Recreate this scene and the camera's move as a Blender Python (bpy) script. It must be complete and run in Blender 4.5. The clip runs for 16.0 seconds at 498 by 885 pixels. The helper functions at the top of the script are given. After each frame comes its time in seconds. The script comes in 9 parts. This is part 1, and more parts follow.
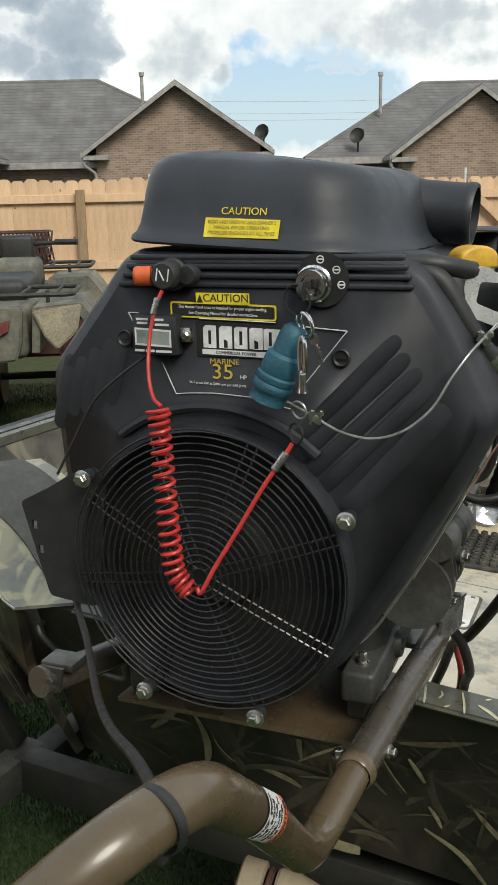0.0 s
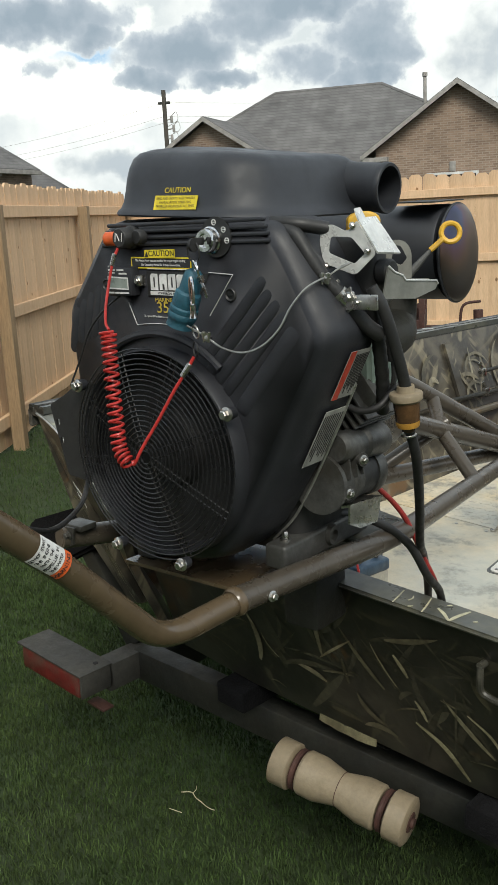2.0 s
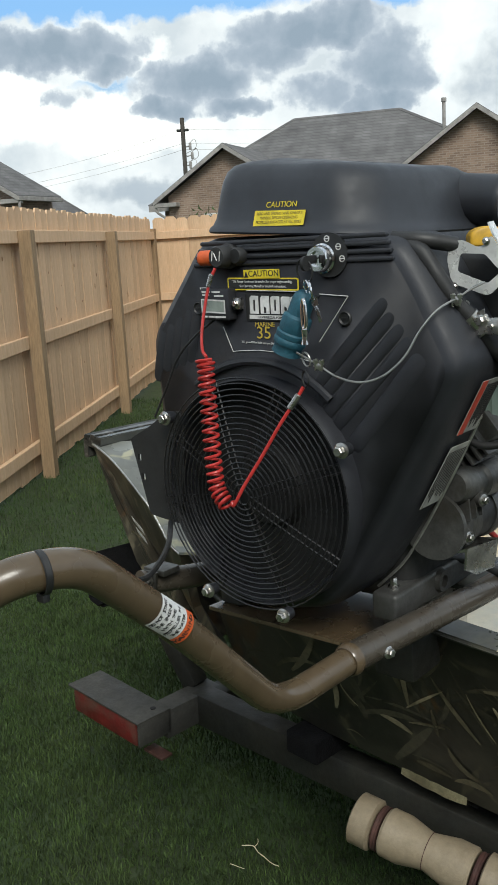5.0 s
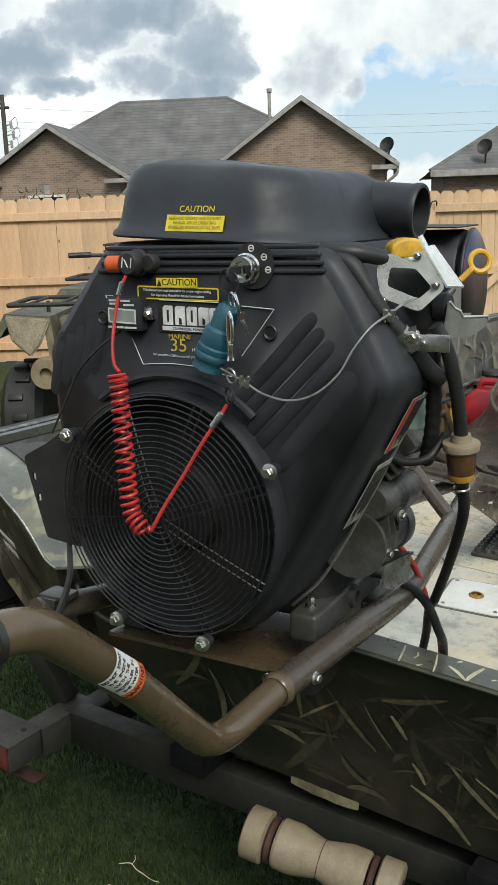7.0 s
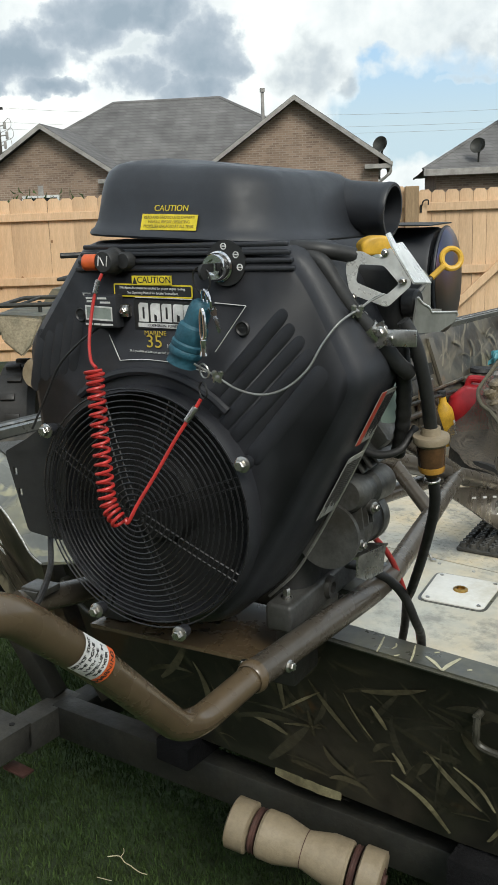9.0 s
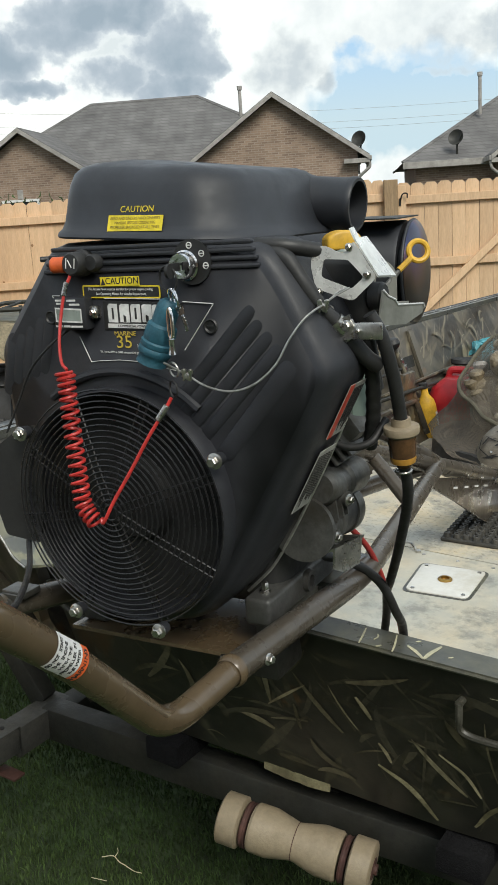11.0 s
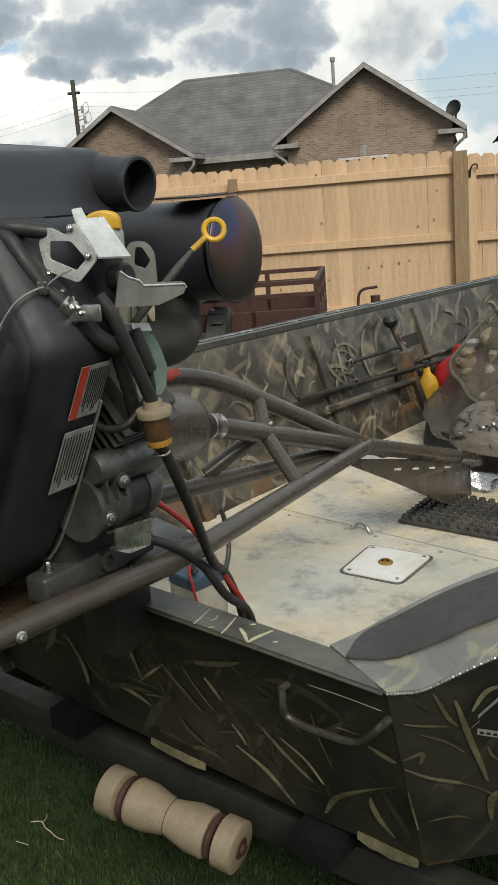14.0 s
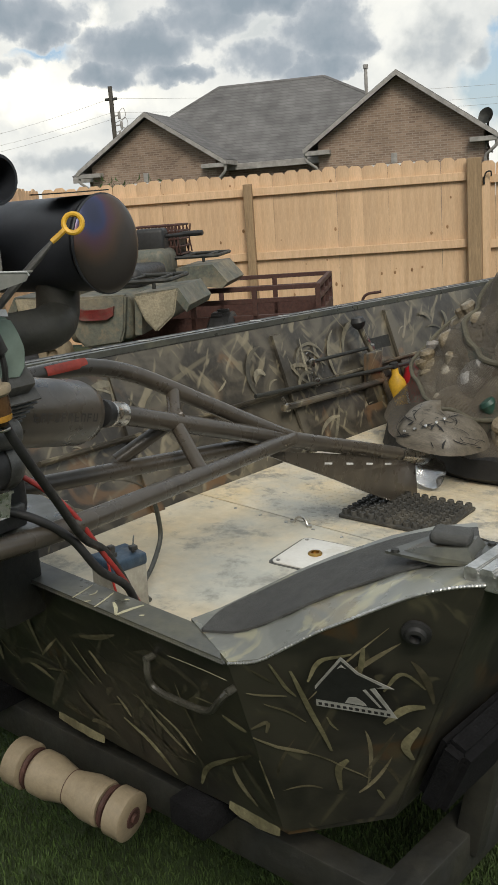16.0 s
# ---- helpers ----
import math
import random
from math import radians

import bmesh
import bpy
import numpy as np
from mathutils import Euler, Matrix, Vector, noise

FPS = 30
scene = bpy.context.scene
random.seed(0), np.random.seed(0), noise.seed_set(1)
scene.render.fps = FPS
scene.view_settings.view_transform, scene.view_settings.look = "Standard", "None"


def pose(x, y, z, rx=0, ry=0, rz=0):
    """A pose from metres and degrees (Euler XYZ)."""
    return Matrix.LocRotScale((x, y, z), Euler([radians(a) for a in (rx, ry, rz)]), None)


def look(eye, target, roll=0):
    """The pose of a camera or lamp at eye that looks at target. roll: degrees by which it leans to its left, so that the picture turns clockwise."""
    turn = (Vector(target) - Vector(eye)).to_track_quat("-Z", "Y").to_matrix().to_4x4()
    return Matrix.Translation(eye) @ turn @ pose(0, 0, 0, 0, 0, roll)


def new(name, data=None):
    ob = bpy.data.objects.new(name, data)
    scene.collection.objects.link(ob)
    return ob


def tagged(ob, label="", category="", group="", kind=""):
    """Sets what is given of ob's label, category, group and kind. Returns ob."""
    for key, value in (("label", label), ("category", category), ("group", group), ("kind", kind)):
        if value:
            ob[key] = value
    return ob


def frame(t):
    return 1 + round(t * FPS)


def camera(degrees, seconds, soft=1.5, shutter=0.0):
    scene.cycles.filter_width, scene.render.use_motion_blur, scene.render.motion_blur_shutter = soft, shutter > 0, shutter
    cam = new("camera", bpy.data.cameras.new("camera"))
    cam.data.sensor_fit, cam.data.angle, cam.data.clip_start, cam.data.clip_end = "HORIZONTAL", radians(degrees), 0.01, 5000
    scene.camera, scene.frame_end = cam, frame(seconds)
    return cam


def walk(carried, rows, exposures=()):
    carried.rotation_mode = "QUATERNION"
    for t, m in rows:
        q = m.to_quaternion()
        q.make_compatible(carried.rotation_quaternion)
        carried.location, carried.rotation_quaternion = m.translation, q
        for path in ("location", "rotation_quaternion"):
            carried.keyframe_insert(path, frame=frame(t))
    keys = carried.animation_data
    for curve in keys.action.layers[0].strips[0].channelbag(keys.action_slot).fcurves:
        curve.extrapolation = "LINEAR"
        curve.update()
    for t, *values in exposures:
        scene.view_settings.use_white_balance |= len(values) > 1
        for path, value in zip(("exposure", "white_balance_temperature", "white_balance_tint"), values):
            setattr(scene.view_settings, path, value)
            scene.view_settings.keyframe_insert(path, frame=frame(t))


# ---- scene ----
cam = camera(29.7, 16.0)
PATH = [
    (0, (0.004, -0.015, 1.605), (-0.016, 1.921, 1.105), -1.3),
    (0.5, (0.128, -0.027, 1.61), (-0.156, 1.889, 1.111), -1.7),
    (1, (0.298, -0.09, 1.606), (-0.25, 1.766, 1.104), -2.0),
    (1.5, (0.399, -0.149, 1.599), (-0.223, 1.687, 1.107), -2.9),
    (2, (0.501, -0.304, 1.557), (-0.105, 1.542, 1.083), -3.1),
    (2.5, (0.67, -0.33, 1.563), (0.029, 1.512, 1.12), -2.8),
    (3, (0.84, -0.308, 1.557), (0.203, 1.546, 1.163), -2.6),
    (3.5, (0.872, -0.311, 1.555), (0.218, 1.538, 1.164), -3.1),
    (4, (0.735, -0.293, 1.542), (-0.049, 1.502, 1.14), -3.0),
    (4.2, (0.629, -0.277, 1.537), (-0.168, 1.513, 1.136), -3.1),
    (6.3, (0.22, -0.17, 1.583), (-0.04, 1.757, 1.118), -2.7),
    (6.5, (0.213, -0.167, 1.583), (-0.043, 1.762, 1.119), -2.4),
    (7, (0.219, -0.175, 1.582), (-0.065, 1.749, 1.116), -1.8),
    (7.5, (0.225, -0.187, 1.583), (-0.068, 1.738, 1.123), -1.4),
    (8, (0.237, -0.195, 1.582), (-0.047, 1.731, 1.124), -1.5),
    (10.5, (0.26, -0.201, 1.579), (-0.005, 1.722, 1.096), -3.2),
    (11, (0.271, -0.206, 1.579), (0.019, 1.721, 1.107), -3.7),
    (11.5, (0.285, -0.213, 1.577), (0.062, 1.717, 1.101), -4.2),
    (12, (0.303, -0.22, 1.577), (0.153, 1.715, 1.094), -4.0),
    (12.5, (0.327, -0.257, 1.579), (0.212, 1.679, 1.088), -4.0),
    (13, (0.453, -0.199, 1.563), (0.206, 1.725, 1.073), -4.8),
    (13.5, (0.609, -0.132, 1.559), (0.195, 1.761, 1.062), -4.6),
    (14, (0.707, -0.126, 1.554), (0.239, 1.752, 1.048), -4.7),
    (14.5, (0.78, -0.21, 1.528), (0.376, 1.683, 1.024), -4.0),
    (15, (0.888, -0.212, 1.518), (0.449, 1.666, 0.99), -4.0),
    (15.5, (0.974, -0.163, 1.518), (0.463, 1.703, 1.01), -4.3),
    (16, (0.993, -0.146, 1.519), (0.453, 1.717, 1.031), -4.2),
]
walk(cam, [(t, look(eye, target, roll)) for t, eye, target, roll in PATH], [(0, 0.82, 6700, 6), (1.0, 0.98, 6650, 6), (1.5, 0.82, 6650, 6), (2.5, 0.75, 6550, 4), (3.0, 0.32, 6300, 6), (3.5, 0.14, 6300, 6), (4.2, 0.46, 6250, 5), (6.5, 0.78, 6500, 5), (8.0, 0.78, 6500, 5), (10.5, 0.82, 6550, 5), (12.5, 0.78, 6700, 6), (14, 0.60, 6800, 7), (15, 0.55, 7000, 9), (16, 0.54, 6850, 8)])

# ---- world and light ----
SUN_DIR = Vector((0.34, -0.66, 0.67)).normalized()
world = bpy.data.worlds.new("sky")
scene.world = world
world.use_nodes = True
wn = world.node_tree.nodes
wl = world.node_tree.links
wn.clear()


def wnode(kind, **values):
    n = wn.new(kind)
    for k, v in values.items():
        n.inputs[k].default_value = v
    return n


def wmath(op, a, b=None, clamp=False):
    n = wn.new("ShaderNodeMath")
    n.operation, n.use_clamp = op, clamp
    for i, v in enumerate((a, b)):
        if v is None:
            continue
        if isinstance(v, (int, float)):
            n.inputs[i].default_value = v
        else:
            wl.new(v, n.inputs[i])
    return n.outputs[0]


def wramp(fac, stops):
    n = wn.new("ShaderNodeValToRGB")
    els = n.color_ramp.elements
    while len(els) < len(stops):
        els.new(0.5)
    for e, (p, c) in zip(els, stops):
        e.position, e.color = p, (*c, 1)
    wl.new(fac, n.inputs[0])
    return n.outputs[0]


def wmix(fac, a, b):
    n = wn.new("ShaderNodeMix")
    n.data_type = "RGBA"
    wl.new(fac, n.inputs[0])
    wl.new(a, n.inputs[6])
    wl.new(b, n.inputs[7])
    return n.outputs[2]


coord = wn.new("ShaderNodeTexCoord").outputs["Generated"]
split = wn.new("ShaderNodeSeparateXYZ")
wl.new(coord, split.inputs[0])
height = wmath("MAXIMUM", split.outputs[2], 0.02)
flat = wn.new("ShaderNodeCombineXYZ")
wl.new(split.outputs[0], flat.inputs[0])
wl.new(split.outputs[1], flat.inputs[1])
wl.new(wmath("MULTIPLY", split.outputs[2], 2.1), flat.inputs[2])


def wnoise(scale, detail, rough, offset, distortion=0.0):
    m = wn.new("ShaderNodeMapping")
    m.inputs["Location"].default_value = offset
    wl.new(flat.outputs[0], m.inputs[0])
    n = wnode("ShaderNodeTexNoise", Scale=scale, Detail=detail, Roughness=rough, Distortion=distortion)
    wl.new(m.outputs[0], n.inputs["Vector"])
    return n.outputs[0]


sky = wn.new("ShaderNodeTexSky")
sky.sky_type, sky.sun_disc = "NISHITA", False
sky.sun_elevation = math.asin(SUN_DIR.z)
sky.sun_rotation = math.atan2(SUN_DIR.x, SUN_DIR.y)
blue = wmix(wramp(height, [(0.0, (0.9, 0.9, 0.9)), (0.35, (0.4, 0.4, 0.4))]), sky.outputs[0], wramp(height, [(0.0, (10.0, 11.0, 12.0)), (0.2, (6.0, 8.8, 12.0)), (0.5, (3.2, 5.4, 9.2))]))
bank = wnoise(3.6, 10, 0.52, (5.3, 2.2, 0.9), 0.1)
body = wnoise(9.0, 9, 0.55, (7.9, 2.6, 1.9), 0.1)
veil = wnoise(1.6, 5, 0.5, (1.3, 9.2, 0.2))
cover = wramp(bank, [(0.405, (0, 0, 0)), (0.44, (1, 1, 1))])
thick = wmath("ADD", wmath("MULTIPLY", body, 0.34), wmath("MULTIPLY", bank, 0.66))
shade = wramp(thick, [(0.43, (12.8, 12.9, 12.7)), (0.468, (10.8, 11.1, 11.3)), (0.492, (7.2, 7.9, 8.7)), (0.53, (4.9, 5.6, 6.5)), (0.62, (3.9, 4.6, 5.5))])
veiled = wmix(wramp(veil, [(0.42, (0.0, 0.0, 0.0)), (0.66, (0.6, 0.6, 0.6))]), blue, wramp(veil, [(0.0, (12.5, 12.6, 12.6)), (1.0, (11.0, 11.3, 11.6))]))
far_clouds = wmix(cover, veiled, shade)

# the cloud banks over the houses: soft ovals (azimuth, elevation, half width, half height, weight) with ragged edges
turn_ = wmath("MULTIPLY", wmath("ARCTAN2", split.outputs[0], split.outputs[1]), 180 / math.pi)
rise = wmath("MULTIPLY", wmath("ARCSINE", split.outputs[2]), 180 / math.pi)


def fluff(scale, detail, rough):
    n = wnode("ShaderNodeTexNoise", Scale=scale, Detail=detail, Roughness=rough)
    wl.new(coord, n.inputs["Vector"])
    return n


wobble = wn.new("ShaderNodeSeparateColor")
wl.new(fluff(26.0, 5, 0.55).outputs["Color"], wobble.inputs[0])
az = wmath("ADD", turn_, wmath("MULTIPLY", wmath("SUBTRACT", wobble.outputs[0], 0.5), 3.6))
el = wmath("ADD", rise, wmath("MULTIPLY", wmath("SUBTRACT", wobble.outputs[1], 0.5), 2.6))


def ovals(rows):
    total = None
    for a, e, ha, he, weight in rows:
        u = wmath("MULTIPLY", wmath("SUBTRACT", az, a), 1 / ha)
        v = wmath("MULTIPLY", wmath("SUBTRACT", el, e), 1 / he)
        d = wmath("ADD", wmath("MULTIPLY", u, u), wmath("MULTIPLY", v, v))
        one = wmath("MULTIPLY", wmath("MAXIMUM", wmath("SUBTRACT", 1.0, wmath("MULTIPLY", d, 0.5)), 0.0), weight)
        total = one if total is None else wmath("MAXIMUM", total, one)
    return total


BANKS = [(-29.6, 10.9, 5.6, 1.1, 1.0), (-25.8, 10.0, 2.0, 0.7, 0.9), (-20.4, 9.0, 3.5, 1.3, 1.0), (-22.6, 7.8, 1.9, 0.7, 0.95), (-18.5, 7.5, 1.9, 0.6, 1.0), (-14.4, 11.2, 4.2, 1.1, 1.0), (-12.4, 11.8, 2.4, 1.1, 1.0), (-16.9, 10.2, 3.0, 1.0, 0.9), (-14.1, 8.0, 2.6, 0.9, 0.72), (-9.8, 9.0, 2.5, 2.0, 0.95), (-10.4, 7.3, 2.3, 0.7, 1.0), (-28.3, 8.5, 1.6, 0.7, 0.55)]
THIN = [(-4.0, 8.1, 2.6, 2.2, 0.72), (-2.1, 7.0, 0.9, 0.9, 0.9), (8.8, 8.7, 7.0, 1.5, 0.75), (5.2, 7.2, 2.6, 0.28, 0.55), (10.5, 9.6, 5.0, 1.0, 0.85), (-24.4, 3.1, 3.6, 0.9, 1.0), (-20.0, 4.2, 2.0, 0.5, 0.5), (13.0, 7.4, 2.0, 0.7, 0.7)]
GAPS = [(-25.0, 13.9, 9.5, 1.5, 1.0), (-10.0, 12.9, 2.2, 0.9, 0.9), (-26.0, 9.2, 2.6, 0.35, 0.5), (3.3, 5.6, 5.6, 2.5, 1.0), (0.2, 8.6, 1.0, 0.7, 0.6)]
ragged = wmath("MULTIPLY", wmath("SUBTRACT", fluff(40.0, 8, 0.52).outputs[0], 0.5), 0.9)
core = wmath("ADD", ovals(BANKS), ragged)
thin = wmath("ADD", ovals(THIN), wmath("MULTIPLY", ragged, 0.9))
gap = wmath("ADD", ovals(GAPS), wmath("MULTIPLY", ragged, 0.8))
white = wramp(fluff(14.0, 7, 0.55).outputs[0], [(0.35, (9.9, 10.1, 10.0)), (0.52, (8.3, 8.6, 8.8)), (0.68, (6.7, 7.2, 7.6))])
low_blue = wmix(wmath("MULTIPLY", wmath("SUBTRACT", rise, 5.0), 0.125, True), wramp(rise, [(0.0, (5.3, 6.6, 7.5)), (1.0, (5.3, 6.6, 7.5))]), wramp(rise, [(0.0, (2.9, 5.4, 9.0)), (1.0, (2.9, 5.4, 9.0))]))
SUNLIT = [(-31.0, 7.6, 7.0, 1.6, 1.0), (-23.2, 10.7, 1.0, 0.7, 0.8), (-25.0, 6.4, 4.5, 1.2, 0.9), (-34.5, 11.5, 2.0, 1.2, 0.5)]
sunlit = wmath("ADD", ovals(SUNLIT), wmath("MULTIPLY", ragged, 0.8))
white = wmix(wramp(sunlit, [(0.2, (0, 0, 0)), (0.8, (1, 1, 1))]), white, wramp(sunlit, [(0.3, (11.0, 11.0, 10.6)), (0.9, (13.4, 13.2, 12.4))]))
near = wmix(wramp(gap, [(0.22, (0, 0, 0)), (0.55, (1, 1, 1))]), white, low_blue)
near = wmix(wramp(thin, [(0.25, (0, 0, 0)), (0.75, (0.85, 0.85, 0.85))]), near, wramp(thin, [(0.3, (8.4, 8.8, 9.2)), (0.62, (5.6, 6.1, 6.6)), (0.9, (4.4, 5.0, 5.7))]))
near = wmix(wramp(core, [(0.20, (0, 0, 0)), (0.46, (1, 1, 1))]), near, wramp(core, [(0.25, (8.6, 8.9, 9.2)), (0.42, (6.2, 6.7, 7.3)), (0.66, (4.3, 4.9, 5.7)), (1.0, (3.2, 3.9, 4.7))]))
window_ = wmath("MULTIPLY", wmath("MULTIPLY", wmath("ADD", turn_, 42.0), 0.12, True), wmath("MULTIPLY", wmath("SUBTRACT", 22.0, turn_), 0.15, True))
window_ = wmath("MULTIPLY", window_, wmath("MULTIPLY", wmath("SUBTRACT", 17.5, rise), 0.4, True))
clouds = wmix(window_, far_clouds, near)
back = wnode("ShaderNodeBackground", Strength=0.066)
wl.new(clouds, back.inputs[0])
wl.new(back.outputs[0], wn.new("ShaderNodeOutputWorld").inputs[0])

sun = new("sun", bpy.data.lights.new("sun", "SUN"))
sun.data.energy, sun.data.angle, sun.data.color = 1.7, radians(24), (1.0, 0.95, 0.88)
sun.matrix_world = look(SUN_DIR * 30, (0, 0, 0))
scene.view_settings.exposure = 0.35


# ---- materials ----
def material(name, base, rough=0.6, metal=0.0, scale=8.0, vary=0.25, second=None, bump=0.0, bump_scale=60.0, island=0.0, stretch=(1, 1, 1), coat=0.0, spec=0.5, stains=None, scuffs=None):
    """A surface with variation at two scales, and a fine relief."""
    m = bpy.data.materials.new(name)
    m.use_nodes = True
    nodes, links = m.node_tree.nodes, m.node_tree.links
    out = nodes["Principled BSDF"]
    at = nodes.new("ShaderNodeTexCoord")
    mp = nodes.new("ShaderNodeMapping")
    mp.inputs["Scale"].default_value = stretch
    links.new(at.outputs["Object"], mp.inputs[0])

    def noisy(s, detail, rough_):
        n = nodes.new("ShaderNodeTexNoise")
        n.inputs["Scale"].default_value, n.inputs["Detail"].default_value, n.inputs["Roughness"].default_value = s, detail, rough_
        links.new(mp.outputs[0], n.inputs["Vector"])
        return n.outputs[0]

    def mix(kind, fac, a, b):
        n = nodes.new("ShaderNodeMix")
        n.data_type, n.blend_type = "RGBA", kind
        for i, v in ((0, fac), (6, a), (7, b)):
            if isinstance(v, (int, float)):
                n.inputs[i].default_value = v
            elif isinstance(v, tuple):
                n.inputs[i].default_value = (*v, 1)
            else:
                links.new(v, n.inputs[i])
        return n.outputs[2]

    def ramp(fac, stops):
        n = nodes.new("ShaderNodeValToRGB")
        els = n.color_ramp.elements
        while len(els) < len(stops):
            els.new(0.5)
        for e, (p, c) in zip(els, stops):
            e.position, e.color = p, (c, c, c, 1)
        links.new(fac, n.inputs[0])
        return n.outputs[0]

    second = second or tuple(c * 0.6 for c in base)
    colour = mix("MIX", ramp(noisy(scale, 5, 0.6), [(0.35, 0.0), (0.68, 1.0)]), base, second)
    grain = ramp(noisy(scale * 7, 4, 0.65), [(0.25, 1.0 - vary), (0.75, 1.0 + vary)])
    colour = mix("MULTIPLY", 1.0, colour, grain)
    if stains:
        colour = mix("MIX", ramp(noisy(scale * 0.45, 7, 0.7), [(0.5, 0.0), (0.66, 0.85)]), colour, stains)
    if scuffs:
        colour = mix("MIX", ramp(noisy(scale * 2.6, 9, 0.75), [(0.51, 0.0), (0.62, 0.8)]), colour, scuffs)
    if island:
        geo = nodes.new("ShaderNodeNewGeometry")
        info = nodes.new("ShaderNodeObjectInfo")
        both = nodes.new("ShaderNodeMath")
        both.operation = "ADD"
        links.new(geo.outputs["Random Per Island"], both.inputs[0])
        links.new(info.outputs["Random"], both.inputs[1])
        half = nodes.new("ShaderNodeMath")
        half.operation = "FRACT"
        links.new(both.outputs[0], half.inputs[0])
        colour = mix("MULTIPLY", 1.0, colour, ramp(half.outputs[0], [(0.0, 1.0 - island), (1.0, 1.0 + island * 0.6)]))
    links.new(colour, out.inputs["Base Color"])
    rr = ramp(noisy(scale * 2.3, 4, 0.6), [(0.3, max(0.03, rough - 0.12)), (0.7, min(1.0, rough + 0.12))])
    links.new(rr, out.inputs["Roughness"])
    out.inputs["Metallic"].default_value = metal
    out.inputs["Specular IOR Level"].default_value = spec
    out.inputs["Coat Weight"].default_value = coat
    if bump:
        b = nodes.new("ShaderNodeBump")
        b.inputs["Strength"].default_value, b.inputs["Distance"].default_value = min(1.0, bump), 0.004
        links.new(noisy(bump_scale, 5, 0.6), b.inputs["Height"])
        links.new(b.outputs[0], out.inputs["Normal"])
    return m


M_PLASTIC = material("black_textured_plastic", (0.0212, 0.0222, 0.0268), 0.50, scale=9, vary=0.15, bump=0.12, bump_scale=900)
M_COVER = material("black_satin_cover", (0.029, 0.032, 0.039), 0.50, scale=7, vary=0.08, bump=0.06, bump_scale=600)
M_WIRE = material("black_wire", (0.015, 0.015, 0.016), 0.30, scale=20, vary=0.2)
M_PLATE = material("bright_aluminium_plate", (0.72, 0.73, 0.71), 0.32, 0.35, scale=18, vary=0.12)
M_DARK = material("dark_hollow", (0.009, 0.009, 0.009), 0.8)
M_RUBBER = material("black_rubber", (0.021, 0.021, 0.021), 0.55, scale=25, vary=0.25, bump=0.08, bump_scale=300)
M_MATRUBBER = material("dusty_mat_rubber", (0.050, 0.048, 0.042), 0.6, scale=16, vary=0.3, second=(0.030, 0.029, 0.026), stains=(0.11, 0.10, 0.08))
M_BROWN = material("brown_painted_steel", (0.092, 0.066, 0.038), 0.28, scale=6, vary=0.15, second=(0.080, 0.057, 0.033), bump=0.0, coat=0.2)
M_OLIVE = material("olive_painted_steel", (0.066, 0.055, 0.042), 0.30, scale=6, vary=0.15, second=(0.050, 0.043, 0.034), bump=0.04, bump_scale=300)
M_STEEL = material("zinc_steel", (0.62, 0.60, 0.56), 0.3, 1.0, scale=30, vary=0.2)
M_CAST = material("cast_aluminium", (0.10, 0.10, 0.095), 0.46, 0.5, scale=22, vary=0.25, bump=0.10, bump_scale=320, stains=(0.05, 0.045, 0.035))
M_CHROME = material("bright_chrome", (0.85, 0.85, 0.85), 0.08, 1.0, scale=20, vary=0.05)
M_RED = material("red_cord", (0.50, 0.035, 0.03), 0.4, scale=40, vary=0.15)
M_ORANGE = material("orange_plastic", (0.75, 0.13, 0.03), 0.45, scale=30, vary=0.1)
M_YELLOW = material("yellow_plastic", (0.72, 0.42, 0.04), 0.45, scale=30, vary=0.12)
M_REDCABLE = material("dull_red_cable_jacket", (0.33, 0.030, 0.026), 0.45, scale=30, vary=0.25, second=(0.22, 0.03, 0.026))
M_BLUE = material("blue_foam_float", (0.022, 0.105, 0.15), 0.55, scale=30, vary=0.25, bump=0.3, bump_scale=300)
M_LABEL_Y = material("yellow_sticker", (0.78, 0.62, 0.03), 0.5, scale=40, vary=0.06)
M_LABEL_W = material("white_sticker", (0.72, 0.72, 0.70), 0.5, scale=40, vary=0.08)
M_LABEL_R = material("red_sticker", (0.55, 0.06, 0.03), 0.5, scale=40, vary=0.1)
M_LABEL_B = material("black_sticker", (0.02, 0.02, 0.02), 0.4, scale=40, vary=0.1)
M_INK = material("dark_ink", (0.02, 0.02, 0.02), 0.6)
M_FADED = material("faded_ink", (0.36, 0.29, 0.05), 0.6)
M_SIDE = material("dull_side_label", (0.36, 0.36, 0.33), 0.45, scale=30, vary=0.1)
M_GOLD = material("yellow_ink", (0.50, 0.38, 0.05), 0.6)
M_AMBER = material("amber_plastic", (0.42, 0.22, 0.04), 0.25, scale=30, vary=0.2)
M_LCD = material("grey_display", (0.26, 0.30, 0.27), 0.3, scale=30, vary=0.06)


